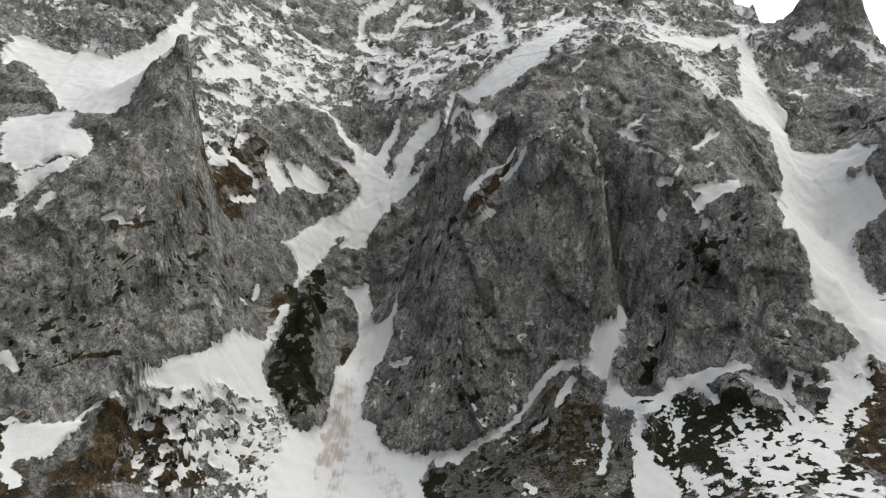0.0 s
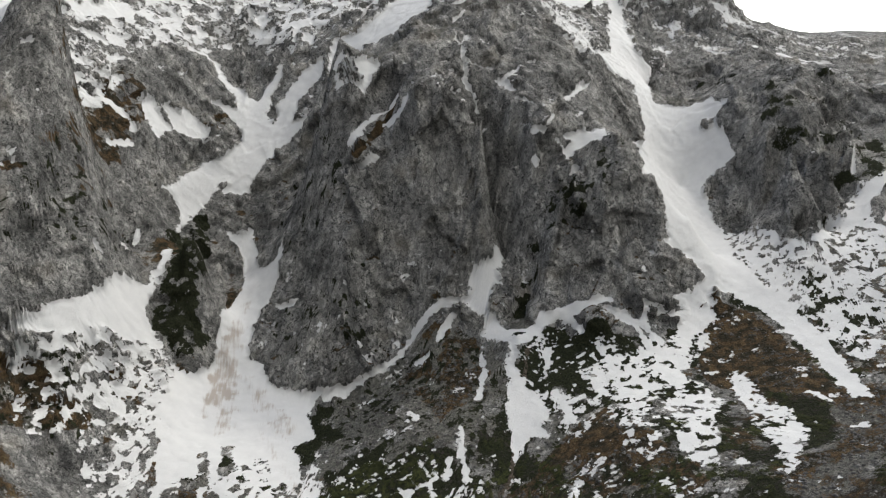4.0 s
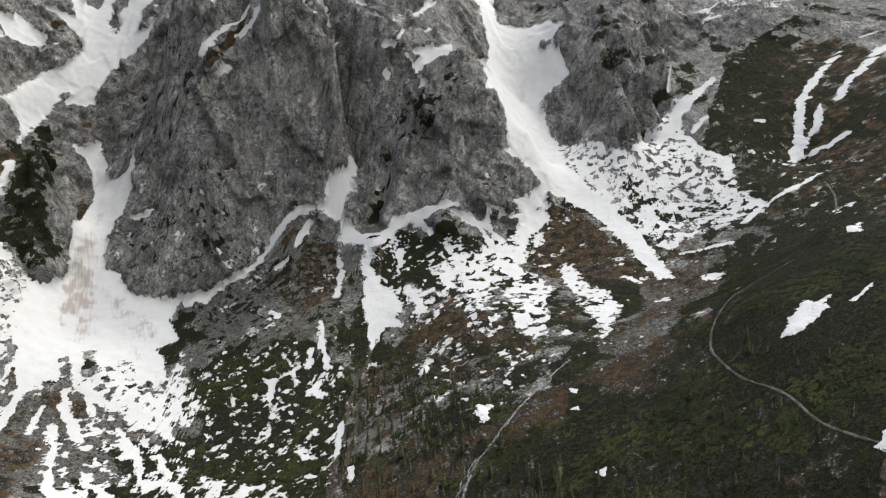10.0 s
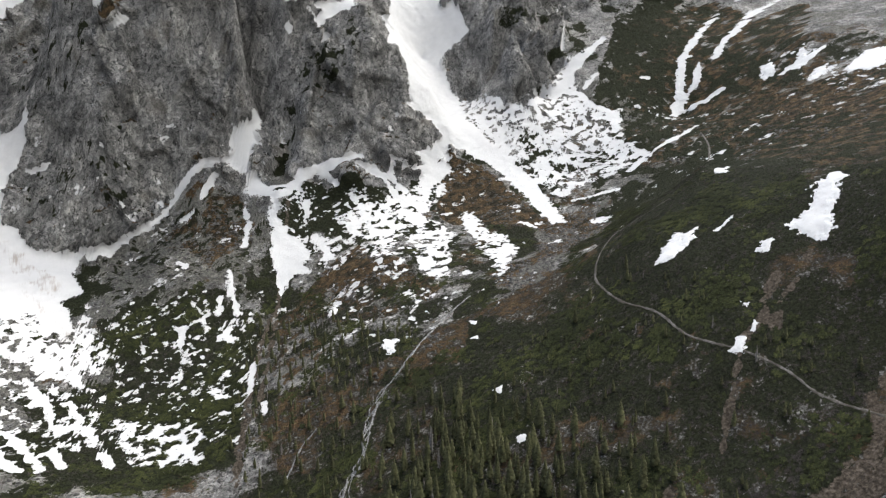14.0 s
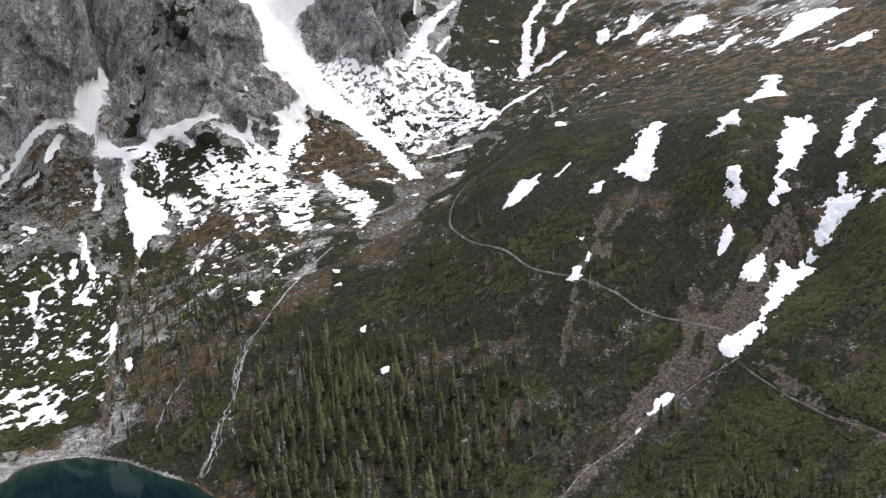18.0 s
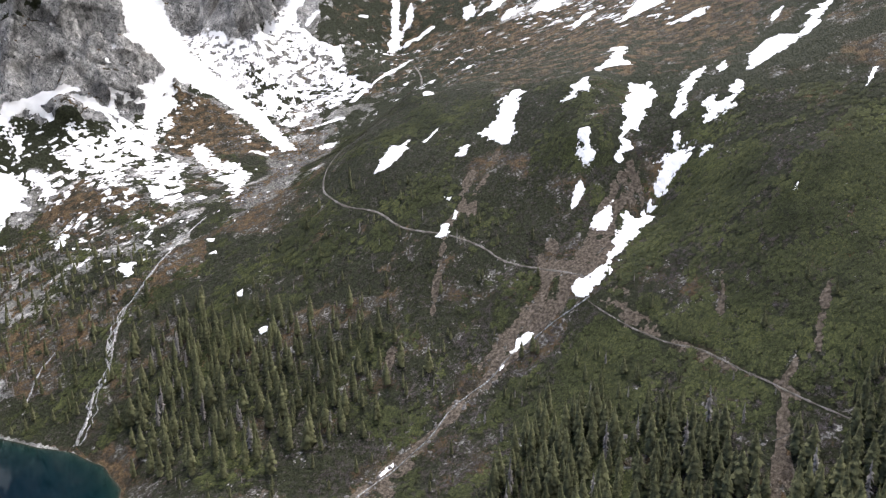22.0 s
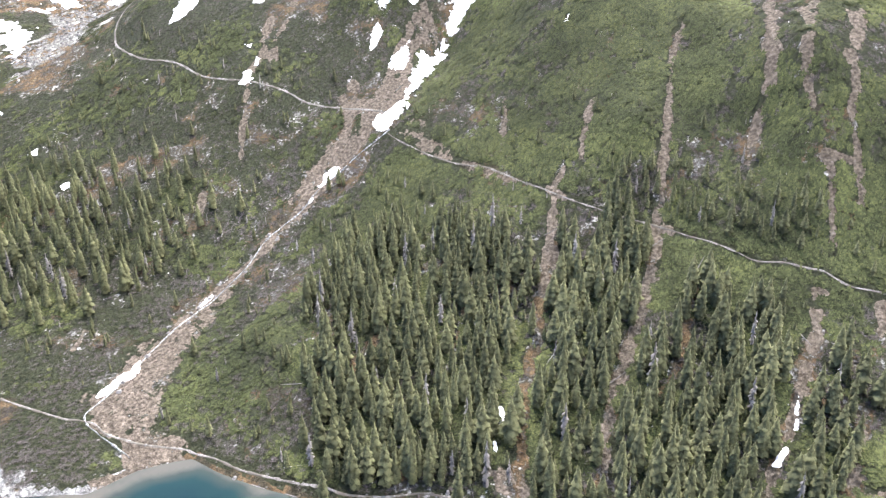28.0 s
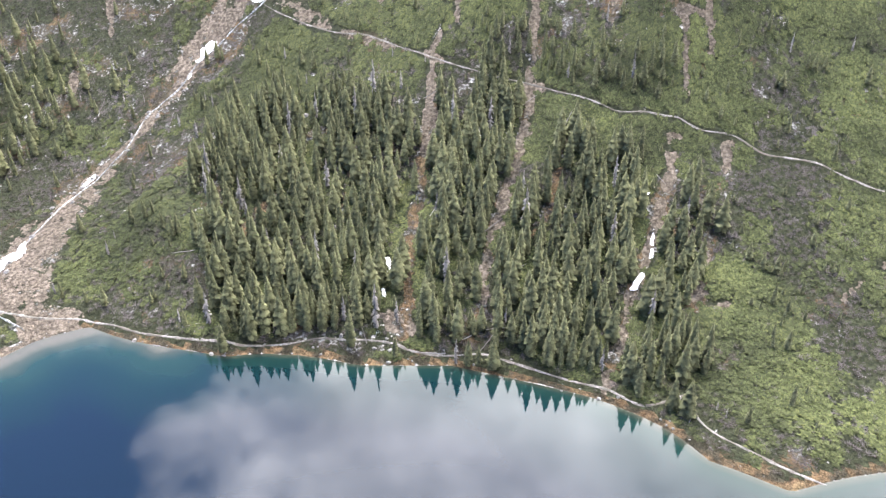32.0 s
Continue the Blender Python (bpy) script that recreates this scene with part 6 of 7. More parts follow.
HEATH[:] = np.maximum(HEATH, SHRUBBY * (0.46 + 0.5 * MOSAIC_B))
HEATH[:] = np.maximum(HEATH, OPEN_SLOPE * (0.62 + 0.2 * smooth(2.0, 1.0, GZ)) * smooth(-0.5, -0.1, GZ))
PINE[:] = np.maximum(PINE, CRAGS * smooth(560, 480, GZ) * (0.3 + 0.9 * MOSAIC_A) * (1 - smooth(0.3, 0.6, SNOW)))
SNOW[:] = SNOW * np.where(GX < -240, smooth(3.1, 2.6, STEEP), 1)   # it slides off the steepest rock



def facets(x, y, z, size, seed):
    """Blocks with flat tilted faces: each place takes the plane of its nearest cell."""
    px, py, pz = x / size, y / size, z / size
    best, value = np.full(x.shape, 1e9), np.zeros(x.shape)
    bx, by, bz = np.floor(px), np.floor(py), np.floor(pz)
    for a in (-1, 0, 1):
        for b in (-1, 0, 1):
            for c in (-1, 0, 1):
                cx, cy, cz = bx + a, by + b, bz + c
                h = (cx * 374761393 + cy * 668265263 + cz * 1274126177 + seed * 974634777).astype(np.int64) & 0x7FFFFFFF
                h = ((h ^ (h >> 13)) * 1103515245) & 0x7FFFFFFF
                r1, r2, r3 = (h & 1023) / 1023.0, ((h >> 10) & 1023) / 1023.0, ((h >> 20) & 1023) / 1023.0
                dx, dy, dz = px - cx - r1, py - cy - r2, pz - cz - r3
                d = dx * dx + dy * dy + dz * dz
                near = d < best
                best = np.where(near, d, best)
                value = np.where(near, (r1 - 0.5) + (r2 - 0.5) * dx * 2.0 + (r3 - 0.5) * dz * 2.6, value)
    return value


def sheet_relief():
    """Adds the rock's ribs, ledges and blocks, and the slopes' hummocks."""
    n = np.stack([-HX, -HY, np.ones_like(HX)], -1)
    n /= np.linalg.norm(n, axis=-1, keepdims=True)
    rock = np.maximum(smooth(0.75, 1.35, STEEP), 0.8 * smooth(390, 460, GZ)) * (1 - 0.88 * smooth(0.35, 0.75, SNOW)) * (1 - 0.6 * smooth(0.4, 0.8, SCREE))
    warp = fractal(GX, GY, GZ, 60, 3, 11) * 14
    ribs = fractal(GX + warp, GY, GZ * 0.35 + warp, 46, 4, 21, 0.5, True)
    blocks = fractal(GX + GZ * 0.25, GY, GZ + GX * 0.3, 17, 4, 31, 0.55, True)
    ledge = fractal(GX * 0.35, GY * 0.5, GZ + GX * 0.35, 13, 3, 41)
    big = smooth(300, 520, GZ) * 9 * fractal(GX, GY, GZ * 0.6, 95, 3, 25, 0.5, True)
    stone = np.zeros_like(GX)
    hard = rock > 0.02
    hx, hy, hz = (GX + warp * 0.4)[hard], GY[hard], (GZ + GX * 0.35 + warp * 0.3)[hard] * 0.62
    stone[hard] = 11.0 * facets(hx, hy * 0.7, hz * 0.8, 58, 4) + 6.0 * facets(hx, hy, hz, 25, 5) + 2.0 * facets(hx, hy, hz, 10, 6)
    out = rock * (6.5 * ribs + 1.3 * blocks + 1.6 * ledge + stone + big) / (1 + (HX / 1.8) ** 2)
    land = smooth(0.3, 5.0, GZ)
    out = out + (1 - rock) * land * (1.5 * fractal(GX, GY, GZ, 28, 4, 51) + 0.35 * fractal(GX, GY, GZ, 6, 2, 61))
    near_shore = smooth(-2.0, 6.0, GZ)
    return np.stack([GX, GY, GZ], -1) + n * (out * near_shore)[..., None]


PLACE = sheet_relief()


def dress_ledges():
    """Snow lies on the ledges of the high walls, grass on those lower down."""
    du, dv = np.gradient(PLACE, axis=0), np.gradient(PLACE, axis=1)
    n = np.cross(du, dv)
    flat = np.abs(n[..., 2]) / np.maximum(np.linalg.norm(n, axis=-1), 1e-9)
    wall = smooth(0.9, 1.3, STEEP) * smooth(1.3, 0.7, np.abs(HX)) * (1 - smooth(0.3, 0.6, SNOW))
    ledge = smooth(0.62, 0.8, flat) * wall
    speck = fractal(GX, GY, GZ, 12, 3, 401, 0.6)
    SNOW[:] = np.maximum(SNOW, ledge * smooth(260, 420, GZ) * np.clip(0.3 + 1.1 * speck, 0, 0.9))
    HEATH[:] = np.maximum(HEATH, ledge * smooth(450, 330, GZ) * np.clip(0.6 + 0.8 * fractal(GX, GY, GZ, 20, 3, 402), 0, 0.9))


dress_ledges()



def sheet_object(name, places, mat):
    nx, ny = places.shape[:2]
    mesh = bpy.data.meshes.new(name)
    mesh.vertices.add(nx * ny)
    mesh.vertices.foreach_set("co", places.reshape(-1).astype(np.float32))
    idx = np.arange(nx * ny).reshape(nx, ny)
    quads = np.stack([idx[:-1, :-1], idx[1:, :-1], idx[1:, 1:], idx[:-1, 1:]], -1).reshape(-1, 4)
    mesh.loops.add(quads.size)
    mesh.loops.foreach_set("vertex_index", quads.reshape(-1).astype(np.int32))
    mesh.polygons.add(len(quads))
    mesh.polygons.foreach_set("loop_start", np.arange(0, quads.size, 4, dtype=np.int32))
    mesh.update(calc_edges=True)
    mesh.shade_smooth()
    mesh.materials.append(mat)
    return new(name, mesh)


def paint(mesh, name, channels):
    layer = mesh.attributes.new(name, "FLOAT_COLOR", "POINT")
    data = np.stack([c.reshape(-1) for c in channels] + [np.ones(channels[0].size)], -1)
    layer.data.foreach_set("color", data.reshape(-1).astype(np.float32))


ground = tagged(sheet_object("ground", PLACE, GROUND), "granite mountainside with snow gullies above dwarf-pine slopes", "mountain", kind="structure")

paint(ground.data, "cover", (SNOW, PINE, HEATH))
paint(ground.data, "tint", (SCREE, EARTH, DIRT))


SAND_BAR = [(60, 52), (72, 44), (86, 40), (99, 32), (106, 24), (108, 6), (107, -14)]


def curve_points(points):
    """Points every few metres along a line."""
    return [(a[0] + (b[0] - a[0]) * k / 4, a[1] + (b[1] - a[1]) * k / 4) for a, b in zip(points, points[1:]) for k in range(4)]


def build_lake():
    xs, ys = spread(20, 180, 2.0, -520, 185), spread(-320, 380, 2.0, -700, 400)
    gx, gy = np.meshgrid(xs, ys, indexing="ij")
    lake = sheet_object("lake", np.stack([gx, gy, np.zeros_like(gx)], -1), WATER)
    depth = np.clip(-height(gx, gy) / 14.0, 0, 1)
    off = np.min([np.hypot(gx - x, gy - y) for x, y in curve_points(SAND_BAR)], axis=0)   # the creek's sand bar
    off = np.maximum(off + 7 * fractal(gx, gy, gx * 0, 16, 3, 501) - 3, 0)
    depth = np.minimum(depth, 0.0012 * off + 0.0004 * off ** 2)
    layer = lake.data.attributes.new("depth", "FLOAT", "POINT")
    layer.data.foreach_set("value", depth.reshape(-1).astype(np.float32))
    return tagged(lake, "calm deep blue mountain lake mirroring cloudy sky", "lake", kind="structure")


build_lake()



# ---------------------------------------------------------------- lines of the plan: trails, streams, woods
TRAIL_A = [(422.0, 360.2), (393.9, 379.9), (368.8, 372.3), (339.7, 350.4), (323.6, 326.0), (313.0, 288.9), (315.8, 255.0), (312.2, 222.8), (320.2, 185.4), (323.3, 160.7), (321.1, 137.6), (326.1, 110.6), (327.7, 90.7), (325.7, 76.9)]
TRAIL_B = [(312.3, 67.9), (305.5, 38.1), (301.2, 8.7), (301.4, -9.6), (295.7, -36.8), (291.1, -58.5), (289.4, -73.4), (288.1, -90.7), (289.0, -108.0), (287.7, -119.7), (285.4, -137.9), (283.1, -150.3), (282.1, -158.2), (284.6, -170.0), (285.1, -179.7), (285.0, -189.2)]
TRAIL_B2 = [(286.0, -186.2), (282.7, -197.8), (284.5, -212.4), (279.8, -227.7), (280.4, -240.4), (280.9, -252.9), (277.4, -265.6), (275.1, -281.9)]
TRAIL_C = [(632.9, 540.0), (601.2, 495.7), (564.7, 459.9)]
SHORE_A = [(86.6, 140.3), (88.2, 116.4), (90.5, 98.7), (94.4, 82.2), (92.7, 72.4), (95.4, 56.0), (104.1, 38.2), (106.5, 23.8)]
SHORE_B = [(105.4, 32.1), (106.9, 20.6), (106.8, 5.1), (110.6, -15.8), (115.1, -32.6), (116.3, -40.2), (123.6, -54.8), (130.9, -67.1), (133.2, -76.6), (138.8, -97.7), (138.9, -107.9), (142.3, -121.6), (147.4, -134.6), (147.7, -146.7), (146.7, -170.5), (147.0, -187.2), (143.8, -201.9), (153.2, -215.0)]
SHORE_C = [(152.3, -217.6), (143.4, -221.4), (137.2, -229.0), (133.1, -240.7), (129.6, -251.9), (128.5, -262.9), (128.4, -274.5)]
FALL_A = [(273.1, 430.5), (245.3, 419.3), (216.4, 403.3), (189.5, 388.0), (174.9, 381.7), (159.9, 365.0), (148.0, 347.2), (137.4, 330.0), (121.5, 318.5), (110.3, 301.5), (99.6, 290.6)]
FALL_B = [(178.5, 379.1), (162.8, 373.1), (150.1, 357.2), (141.6, 338.5), (132.9, 328.4)]
FALL_C = [(124.7, 384.9), (107.4, 374.5), (99.6, 363.0), (88.5, 348.8)]
CREEK = [(314.9, 69.0), (295.8, 81.6), (274.8, 91.4), (256.4, 93.8), (232.4, 99.0), (212.5, 98.0), (193.2, 100.8), (178.2, 102.4), (161.7, 101.3), (141.9, 99.3), (120.8, 93.9)]
CREEK2 = [(180.5, 102.0), (151.4, 96.3), (130.9, 95.7), (110.5, 93.2), (96.0, 90.3), (90.9, 72.0), (88.9, 51.8)]
WOOD_1 = [(201.4, 43.3), (239.8, 51.3), (250.8, 31.9), (247.0, -2.8), (272.0, -11.0), (266.1, -41.4), (246.9, -63.1), (220.6, -62.3), (150.5, -92.1), (131.3, -90.9), (118.2, -36.2), (114.5, -18.8), (161.1, 7.8)]
WOOD_2 = [(263.0, -62.6), (275.7, -79.9), (296.3, -94.4), (272.4, -107.7), (231.2, -114.8), (200.6, -117.4), (163.3, -128.6), (149.5, -128.8), (146.6, -108.4), (200.6, -84.8)]
WOOD_3 = [(244.2, -126.2), (265.8, -138.1), (268.0, -171.4), (244.5, -177.5), (207.7, -181.4), (171.9, -184.8), (146.1, -184.1), (144.2, -152.6), (154.5, -134.4), (185.7, -128.2), (216.4, -122.8)]
WOOD_4 = [(230.2, -194.1), (258.2, -208.6), (240.4, -214.6), (198.9, -209.9), (173.6, -220.8), (142.5, -218.5), (144.0, -195.5), (175.2, -193.4), (206.2, -194.2)]
WOOD_5 = [(167.5, 347.2), (200.0, 313.5), (205.1, 224.5), (212.6, 168.4), (201.7, 146.3), (140.2, 152.4), (104.1, 202.6), (126.6, 285.3)]
WOOD_6 = [(177.8, 315.0), (222.8, 262.8), (259.8, 160.6), (229.2, 128.8), (164.3, 145.0), (112.6, 223.5), (133.2, 266.8)]
WOOD_7 = [(306.3, -74.4), (318.4, -118.3), (305.2, -175.4), (289.6, -182.5), (285.2, -129.1), (288.6, -97.2)]
WOOD_9 = [(119.7, 573.7), (169.5, 535.8), (218.7, 420.1), (169.7, 388.4), (114.1, 314.7), (89.1, 320.2), (61.9, 375.1)]
WOOD_10 = [(185.5, 383.4), (214.9, 287.2), (221.8, 195.4), (214.7, 145.4), (180.3, 143.6), (179.3, 219.1), (169.1, 324.3)]
WOOD_8 = [(287.2, 67.0), (286.3, 34.9), (275.0, -7.3), (254.1, -6.1), (246.2, 19.5)]


# ---------------------------------------------------------------- helpers for things on the ground
def on_ground(x, y):
    """The place on the sheet's surface at x, y."""
    i = min(max(np.searchsorted(XS, x) - 1, 0), len(XS) - 2)
    u = (x - XS[i]) / (XS[i + 1] - XS[i])
    ends = []
    for c in (i, i + 1):
        j = min(max(np.searchsorted(GY[c], y) - 1, 0), GY.shape[1] - 2)
        v = (y - GY[c, j]) / (GY[c, j + 1] - GY[c, j])
        ends.append(PLACE[c, j] * (1 - v) + PLACE[c, j + 1] * v)
    return ends[0] * (1 - u) + ends[1] * u


def cells(x, y):
    """Column, row and the shares between them for arrays of places."""
    i = np.clip(np.searchsorted(XS, x) - 1, 0, len(XS) - 2)
    u = (x - XS[i]) / (XS[i + 1] - XS[i])
    rows = []
    for c in (i, i + 1):
        j = np.zeros(len(x), dtype=int)
        for col in np.unique(c):
            at = c == col
            j[at] = np.searchsorted(GY[col], y[at]) - 1
        j = np.clip(j, 0, GY.shape[1] - 2)
        rows.append((c, j, (y - GY[c, j]) / (GY[c, j + 1] - GY[c, j])))
    return u, rows


def on_ground_many(x, y):
    u, rows = cells(x, y)
    ends = [PLACE[c, j] * (1 - v)[:, None] + PLACE[c, j + 1] * v[:, None] for c, j, v in rows]
    return ends[0] * (1 - u)[:, None] + ends[1] * u[:, None]


def fields_at(x, y, *fields):
    _, ((c, j, _), _) = cells(x, y)
    return [f[c, j] for f in fields]


def field_at(field, x, y):
    i = min(max(np.searchsorted(XS, x), 0), len(XS) - 1)
    j = min(max(np.searchsorted(GY[i], y), 0), GY.shape[1] - 1)
    return field[i, j]


def mesh_of(name, verts, faces, mat, flat=False):
    """A mesh from arrays of places and of triangles or quads."""
    mesh = bpy.data.meshes.new(name)
    verts, faces = np.asarray(verts, dtype=np.float32), np.asarray(faces, dtype=np.int32)
    mesh.vertices.add(len(verts))
    mesh.vertices.foreach_set("co", verts.reshape(-1))
    mesh.loops.add(faces.size)
    mesh.loops.foreach_set("vertex_index", faces.reshape(-1))
    mesh.polygons.add(len(faces))
    mesh.polygons.foreach_set("loop_start", np.arange(0, faces.size, faces.shape[1], dtype=np.int32))
    mesh.update(calc_edges=True)
    if not flat:
        mesh.shade_smooth()
    mesh.materials.append(mat)
    return mesh


def part(name, mesh, parent, label=""):
    ob = new(name, mesh)
    ob.parent = parent
    return tagged(ob, label)


def curve_through(points, step):
    """Even steps along a smooth line through the points."""
    p = [Vector((*q[:2], 0)) for q in points]
    out = []
    for k in range(len(p) - 1):
        a, b = p[max(k - 1, 0)], p[min(k + 2, len(p) - 1)]
        n = max(2, int((p[k + 1] - p[k]).length / step))
        for i in range(n):
            t = i / n
            out.append(0.5 * (2 * p[k] + (p[k + 1] - a) * t + (2 * a - 5 * p[k] + 4 * p[k + 1] - b) * t * t + (3 * p[k] - a - 3 * p[k + 1] + b) * t ** 3))
    out.append(p[-1])
    return out


def band(name, points, width, mat, lift=0.22, rough=0.45, step=2.0, seed=1):
    """A band lying on the ground along a line, its edges uneven."""
    line = curve_through(points, step)
    rng = random.Random(seed)
    verts, faces = [], []
    for k, q in enumerate(line):
        way = (line[min(k + 1, len(line) - 1)] - line[max(k - 1, 0)]).normalized()
        side = Vector((-way.y, way.x, 0))
        w = width * (1 + rough * (rng.random() * 2 - 1)) / 2
        for s in (-1.0, -0.4, 0.4, 1.0):
            g = on_ground(q.x + side.x * w * s, q.y + side.y * w * s)
            verts.append((g[0], g[1], g[2] + lift - (0.45 if abs(s) == 1 else 0)))
        if k:
            b = len(verts) - 8
            faces += [(b + i, b + i + 1, b + i + 5, b + i + 4) for i in range(3)]
    return mesh_of(name, verts, faces, mat)


def scattered(name, base_verts, base_faces, places, sizes, turns, mat, flat=True, squash=None, slopes=None):
    """Many small shapes joined into one mesh."""
    base, f = np.asarray(base_verts, dtype=float), np.asarray(base_faces)
    n, m = len(places), len(base)
    c, s = np.cos(turns)[:, None], np.sin(turns)[:, None]
    v = np.empty((n, m, 3))
    v[:, :, 0] = (base[None, :, 0] * c - base[None, :, 1] * s) * sizes[:, None]
    v[:, :, 1] = (base[None, :, 0] * s + base[None, :, 1] * c) * sizes[:, None]
    v[:, :, 2] = base[None, :, 2] * (sizes if squash is None else squash)[:, None]
    if slopes is not None:   # lean with the slope
        v[:, :, 2] += v[:, :, 0] * slopes[0][:, None] + v[:, :, 1] * slopes[1][:, None]
    v += np.asarray(places)[:, None, :]
    faces = (f[None] + (np.arange(n) * m)[:, None, None]).reshape(-1, f.shape[1])
    return mesh_of(name, v.reshape(-1, 3), faces, mat, flat)


def lump(seed, rings=3, around=7, rough=0.3):
    """A rough dome, closed at the top, open below."""
    rng = random.Random(seed)
    verts, faces = [], []
    for r in range(rings):
        a = r / rings * 1.45
        for k in range(around):
            t = (k + 0.5 * (r % 2)) / around * 2 * math.pi
            q = 1 + rough * (rng.random() * 2 - 1)
            verts.append((math.cos(a) * math.cos(t) * q, math.cos(a) * math.sin(t) * q, math.sin(a) * (1 + rough * (rng.random() - 0.5)) - 0.15))
    verts.append((0, 0, 0.95))
    for r in range(rings - 1):
        for k in range(around):
            a, b = r * around + k, r * around + (k + 1) % around
            faces += [(a, b, a + around), (b, b + around, a + around)]
    top = (rings - 1) * around
    faces += [(top + k, top + (k + 1) % around, rings * around) for k in range(around)]
    return verts, faces


def tuft(seed, blades, broad, long, rise):
    """A low bush: short blades that stand out of a dome on all sides."""
    rng = random.Random(seed)
    verts, faces = [], []
    for k in range(blades):
        r, a = math.sqrt((k + rng.random()) / blades) * 0.85, k * 2.4 + rng.uniform(-0.5, 0.5)
        out, side = Vector((math.cos(a), math.sin(a), 0)), Vector((-math.sin(a), math.cos(a), 0))
        root = out * r + Vector((0, 0, 0.75 * (1 - r * r) * rng.uniform(0.6, 1.1)))
        tip = root + out * long * rng.uniform(0.5, 1.1) * (0.35 + r) + Vector((0, 0, rise * rng.uniform(0.3, 1.2))) + side * rng.uniform(-0.25, 0.25)
        w = broad * rng.uniform(0.6, 1.2)
        b = len(verts)
        back = root - out * 0.22
        verts += [(back + side * w)[:], (back - side * w)[:], tip[:]]
        faces.append((b, b + 1, b + 2))
    return verts, faces


def within(corners, x, y):
    odd = False
    for k in range(len(corners)):
        (ax, ay), (bx, by) = corners[k], corners[(k + 1) % len(corners)]
        if (ay > y) != (by > y) and x < ax + (y - ay) * (bx - ax) / (by - ay):
            odd = not odd
    return odd


# ---------------------------------------------------------------- trails and running water
def build_trail(name, points, width, label, seed):
    tagged(new(name, band(name, points, width, GRAVEL, seed=seed)), label, kind="structure")


build_trail("trail_1", TRAIL_A, 1.9, "pale gravel footpath bending across the dwarf-pine slope", 3)
build_trail("trail_2", TRAIL_B[:-1] + TRAIL_B2, 1.1, "pale gravel footpath crossing the wooded slope", 4)
build_trail("trail_3", TRAIL_C, 2.6, "faint gravel footpath under the snow patches", 5)
build_trail("trail_4", SHORE_A[:-1] + SHORE_B, 1.5, "pale footpath along the lake shore", 6)
build_trail("trail_5", SHORE_C, 1.5, "pale footpath along the bushy lake shore", 7)


def build_stream(name, points, width, label, seed, sway=0.0):
    rng = random.Random(seed)
    line = curve_through(points, 3.5)
    way = [((line[min(k + 1, len(line) - 1)] - line[max(k - 1, 0)]).normalized()) for k in range(len(line))]
    drift, bent = 0.0, []
    for q, w in zip(line, way):
        drift = 0.75 * drift + sway * rng.uniform(-0.8, 0.8)
        bent.append((q.x - w.y * drift, q.y + w.x * drift))
    tagged(new(name, band(name, bent, width, WHITE_WATER, lift=0.45, rough=0.8, step=1.5, seed=seed)), label, "stream", kind="structure")


build_stream("waterfall", FALL_A, 1.5, "white foaming stream falling down to the lake", 8, 0.8)
build_stream("waterfall_strand", FALL_A[3:], 1.1, "second strand of the white stream", 12, 2.4)
build_stream("waterfall_thread", FALL_A[4:], 0.8, "thin third strand of the white stream", 13, 3.4)
build_stream("waterfall_branch", FALL_B, 1.1, "thin white branch of the falling stream", 9, 1.6)
build_stream("waterfall_side", FALL_C, 1.0, "thin white rill on the dark slope", 10, 1.2)
build_stream("creek", CREEK + CREEK2[2:], 0.7, "narrow white creek in the stony gully", 11, 0.5)


# ---------------------------------------------------------------- snow patches on the slope
def clipped(value, tri):
    """Cuts triangles along the line where value is nought. Returns the kept triangles as weights on the old corners."""
    out = []
    inside = value[tri] > 0
    count = inside.sum(1)
    for t in tri[count == 3]:
        out.append(((t[0], t[0], 0.0), (t[1], t[1], 0.0), (t[2], t[2], 0.0)))
    for t, ins in zip(tri[(count == 1) | (count == 2)], inside[(count == 1) | (count == 2)]):
        odd = int(np.nonzero(ins)[0][0]) if ins.sum() == 1 else int(np.nonzero(~ins)[0][0])
        a, b, c = t[odd], t[(odd + 1) % 3], t[(odd + 2) % 3]
        ab, ac = value[a] / (value[a] - value[b]), value[a] / (value[a] - value[c])
        if ins.sum() == 1:
            out.append(((a, a, 0.0), (a, b, ab), (a, c, ac)))
        else:
            out.append(((b, b, 0.0), (c, c, 0.0), (a, b, ab)))
            out.append(((c, c, 0.0), (a, c, ac), (a, b, ab)))
    return out


def pieces_of(verts, faces, least=14):
    """The connected pieces of a mesh, without its crumbs."""
    mark = np.arange(len(verts))
    while True:
        low = mark[faces].min(1)
        fresh = mark.copy()
        for c in range(3):
            np.minimum.at(fresh, faces[:, c], low)
        fresh = fresh[fresh]
        if (fresh == mark).all():
            break
        mark = fresh
    owner = mark[faces[:, 0]]
    for piece in np.unique(owner):
        mine = faces[owner == piece]
        if len(mine) >= least:
            used, back = np.unique(mine, return_inverse=True)
            yield verts[used], back.reshape(mine.shape)


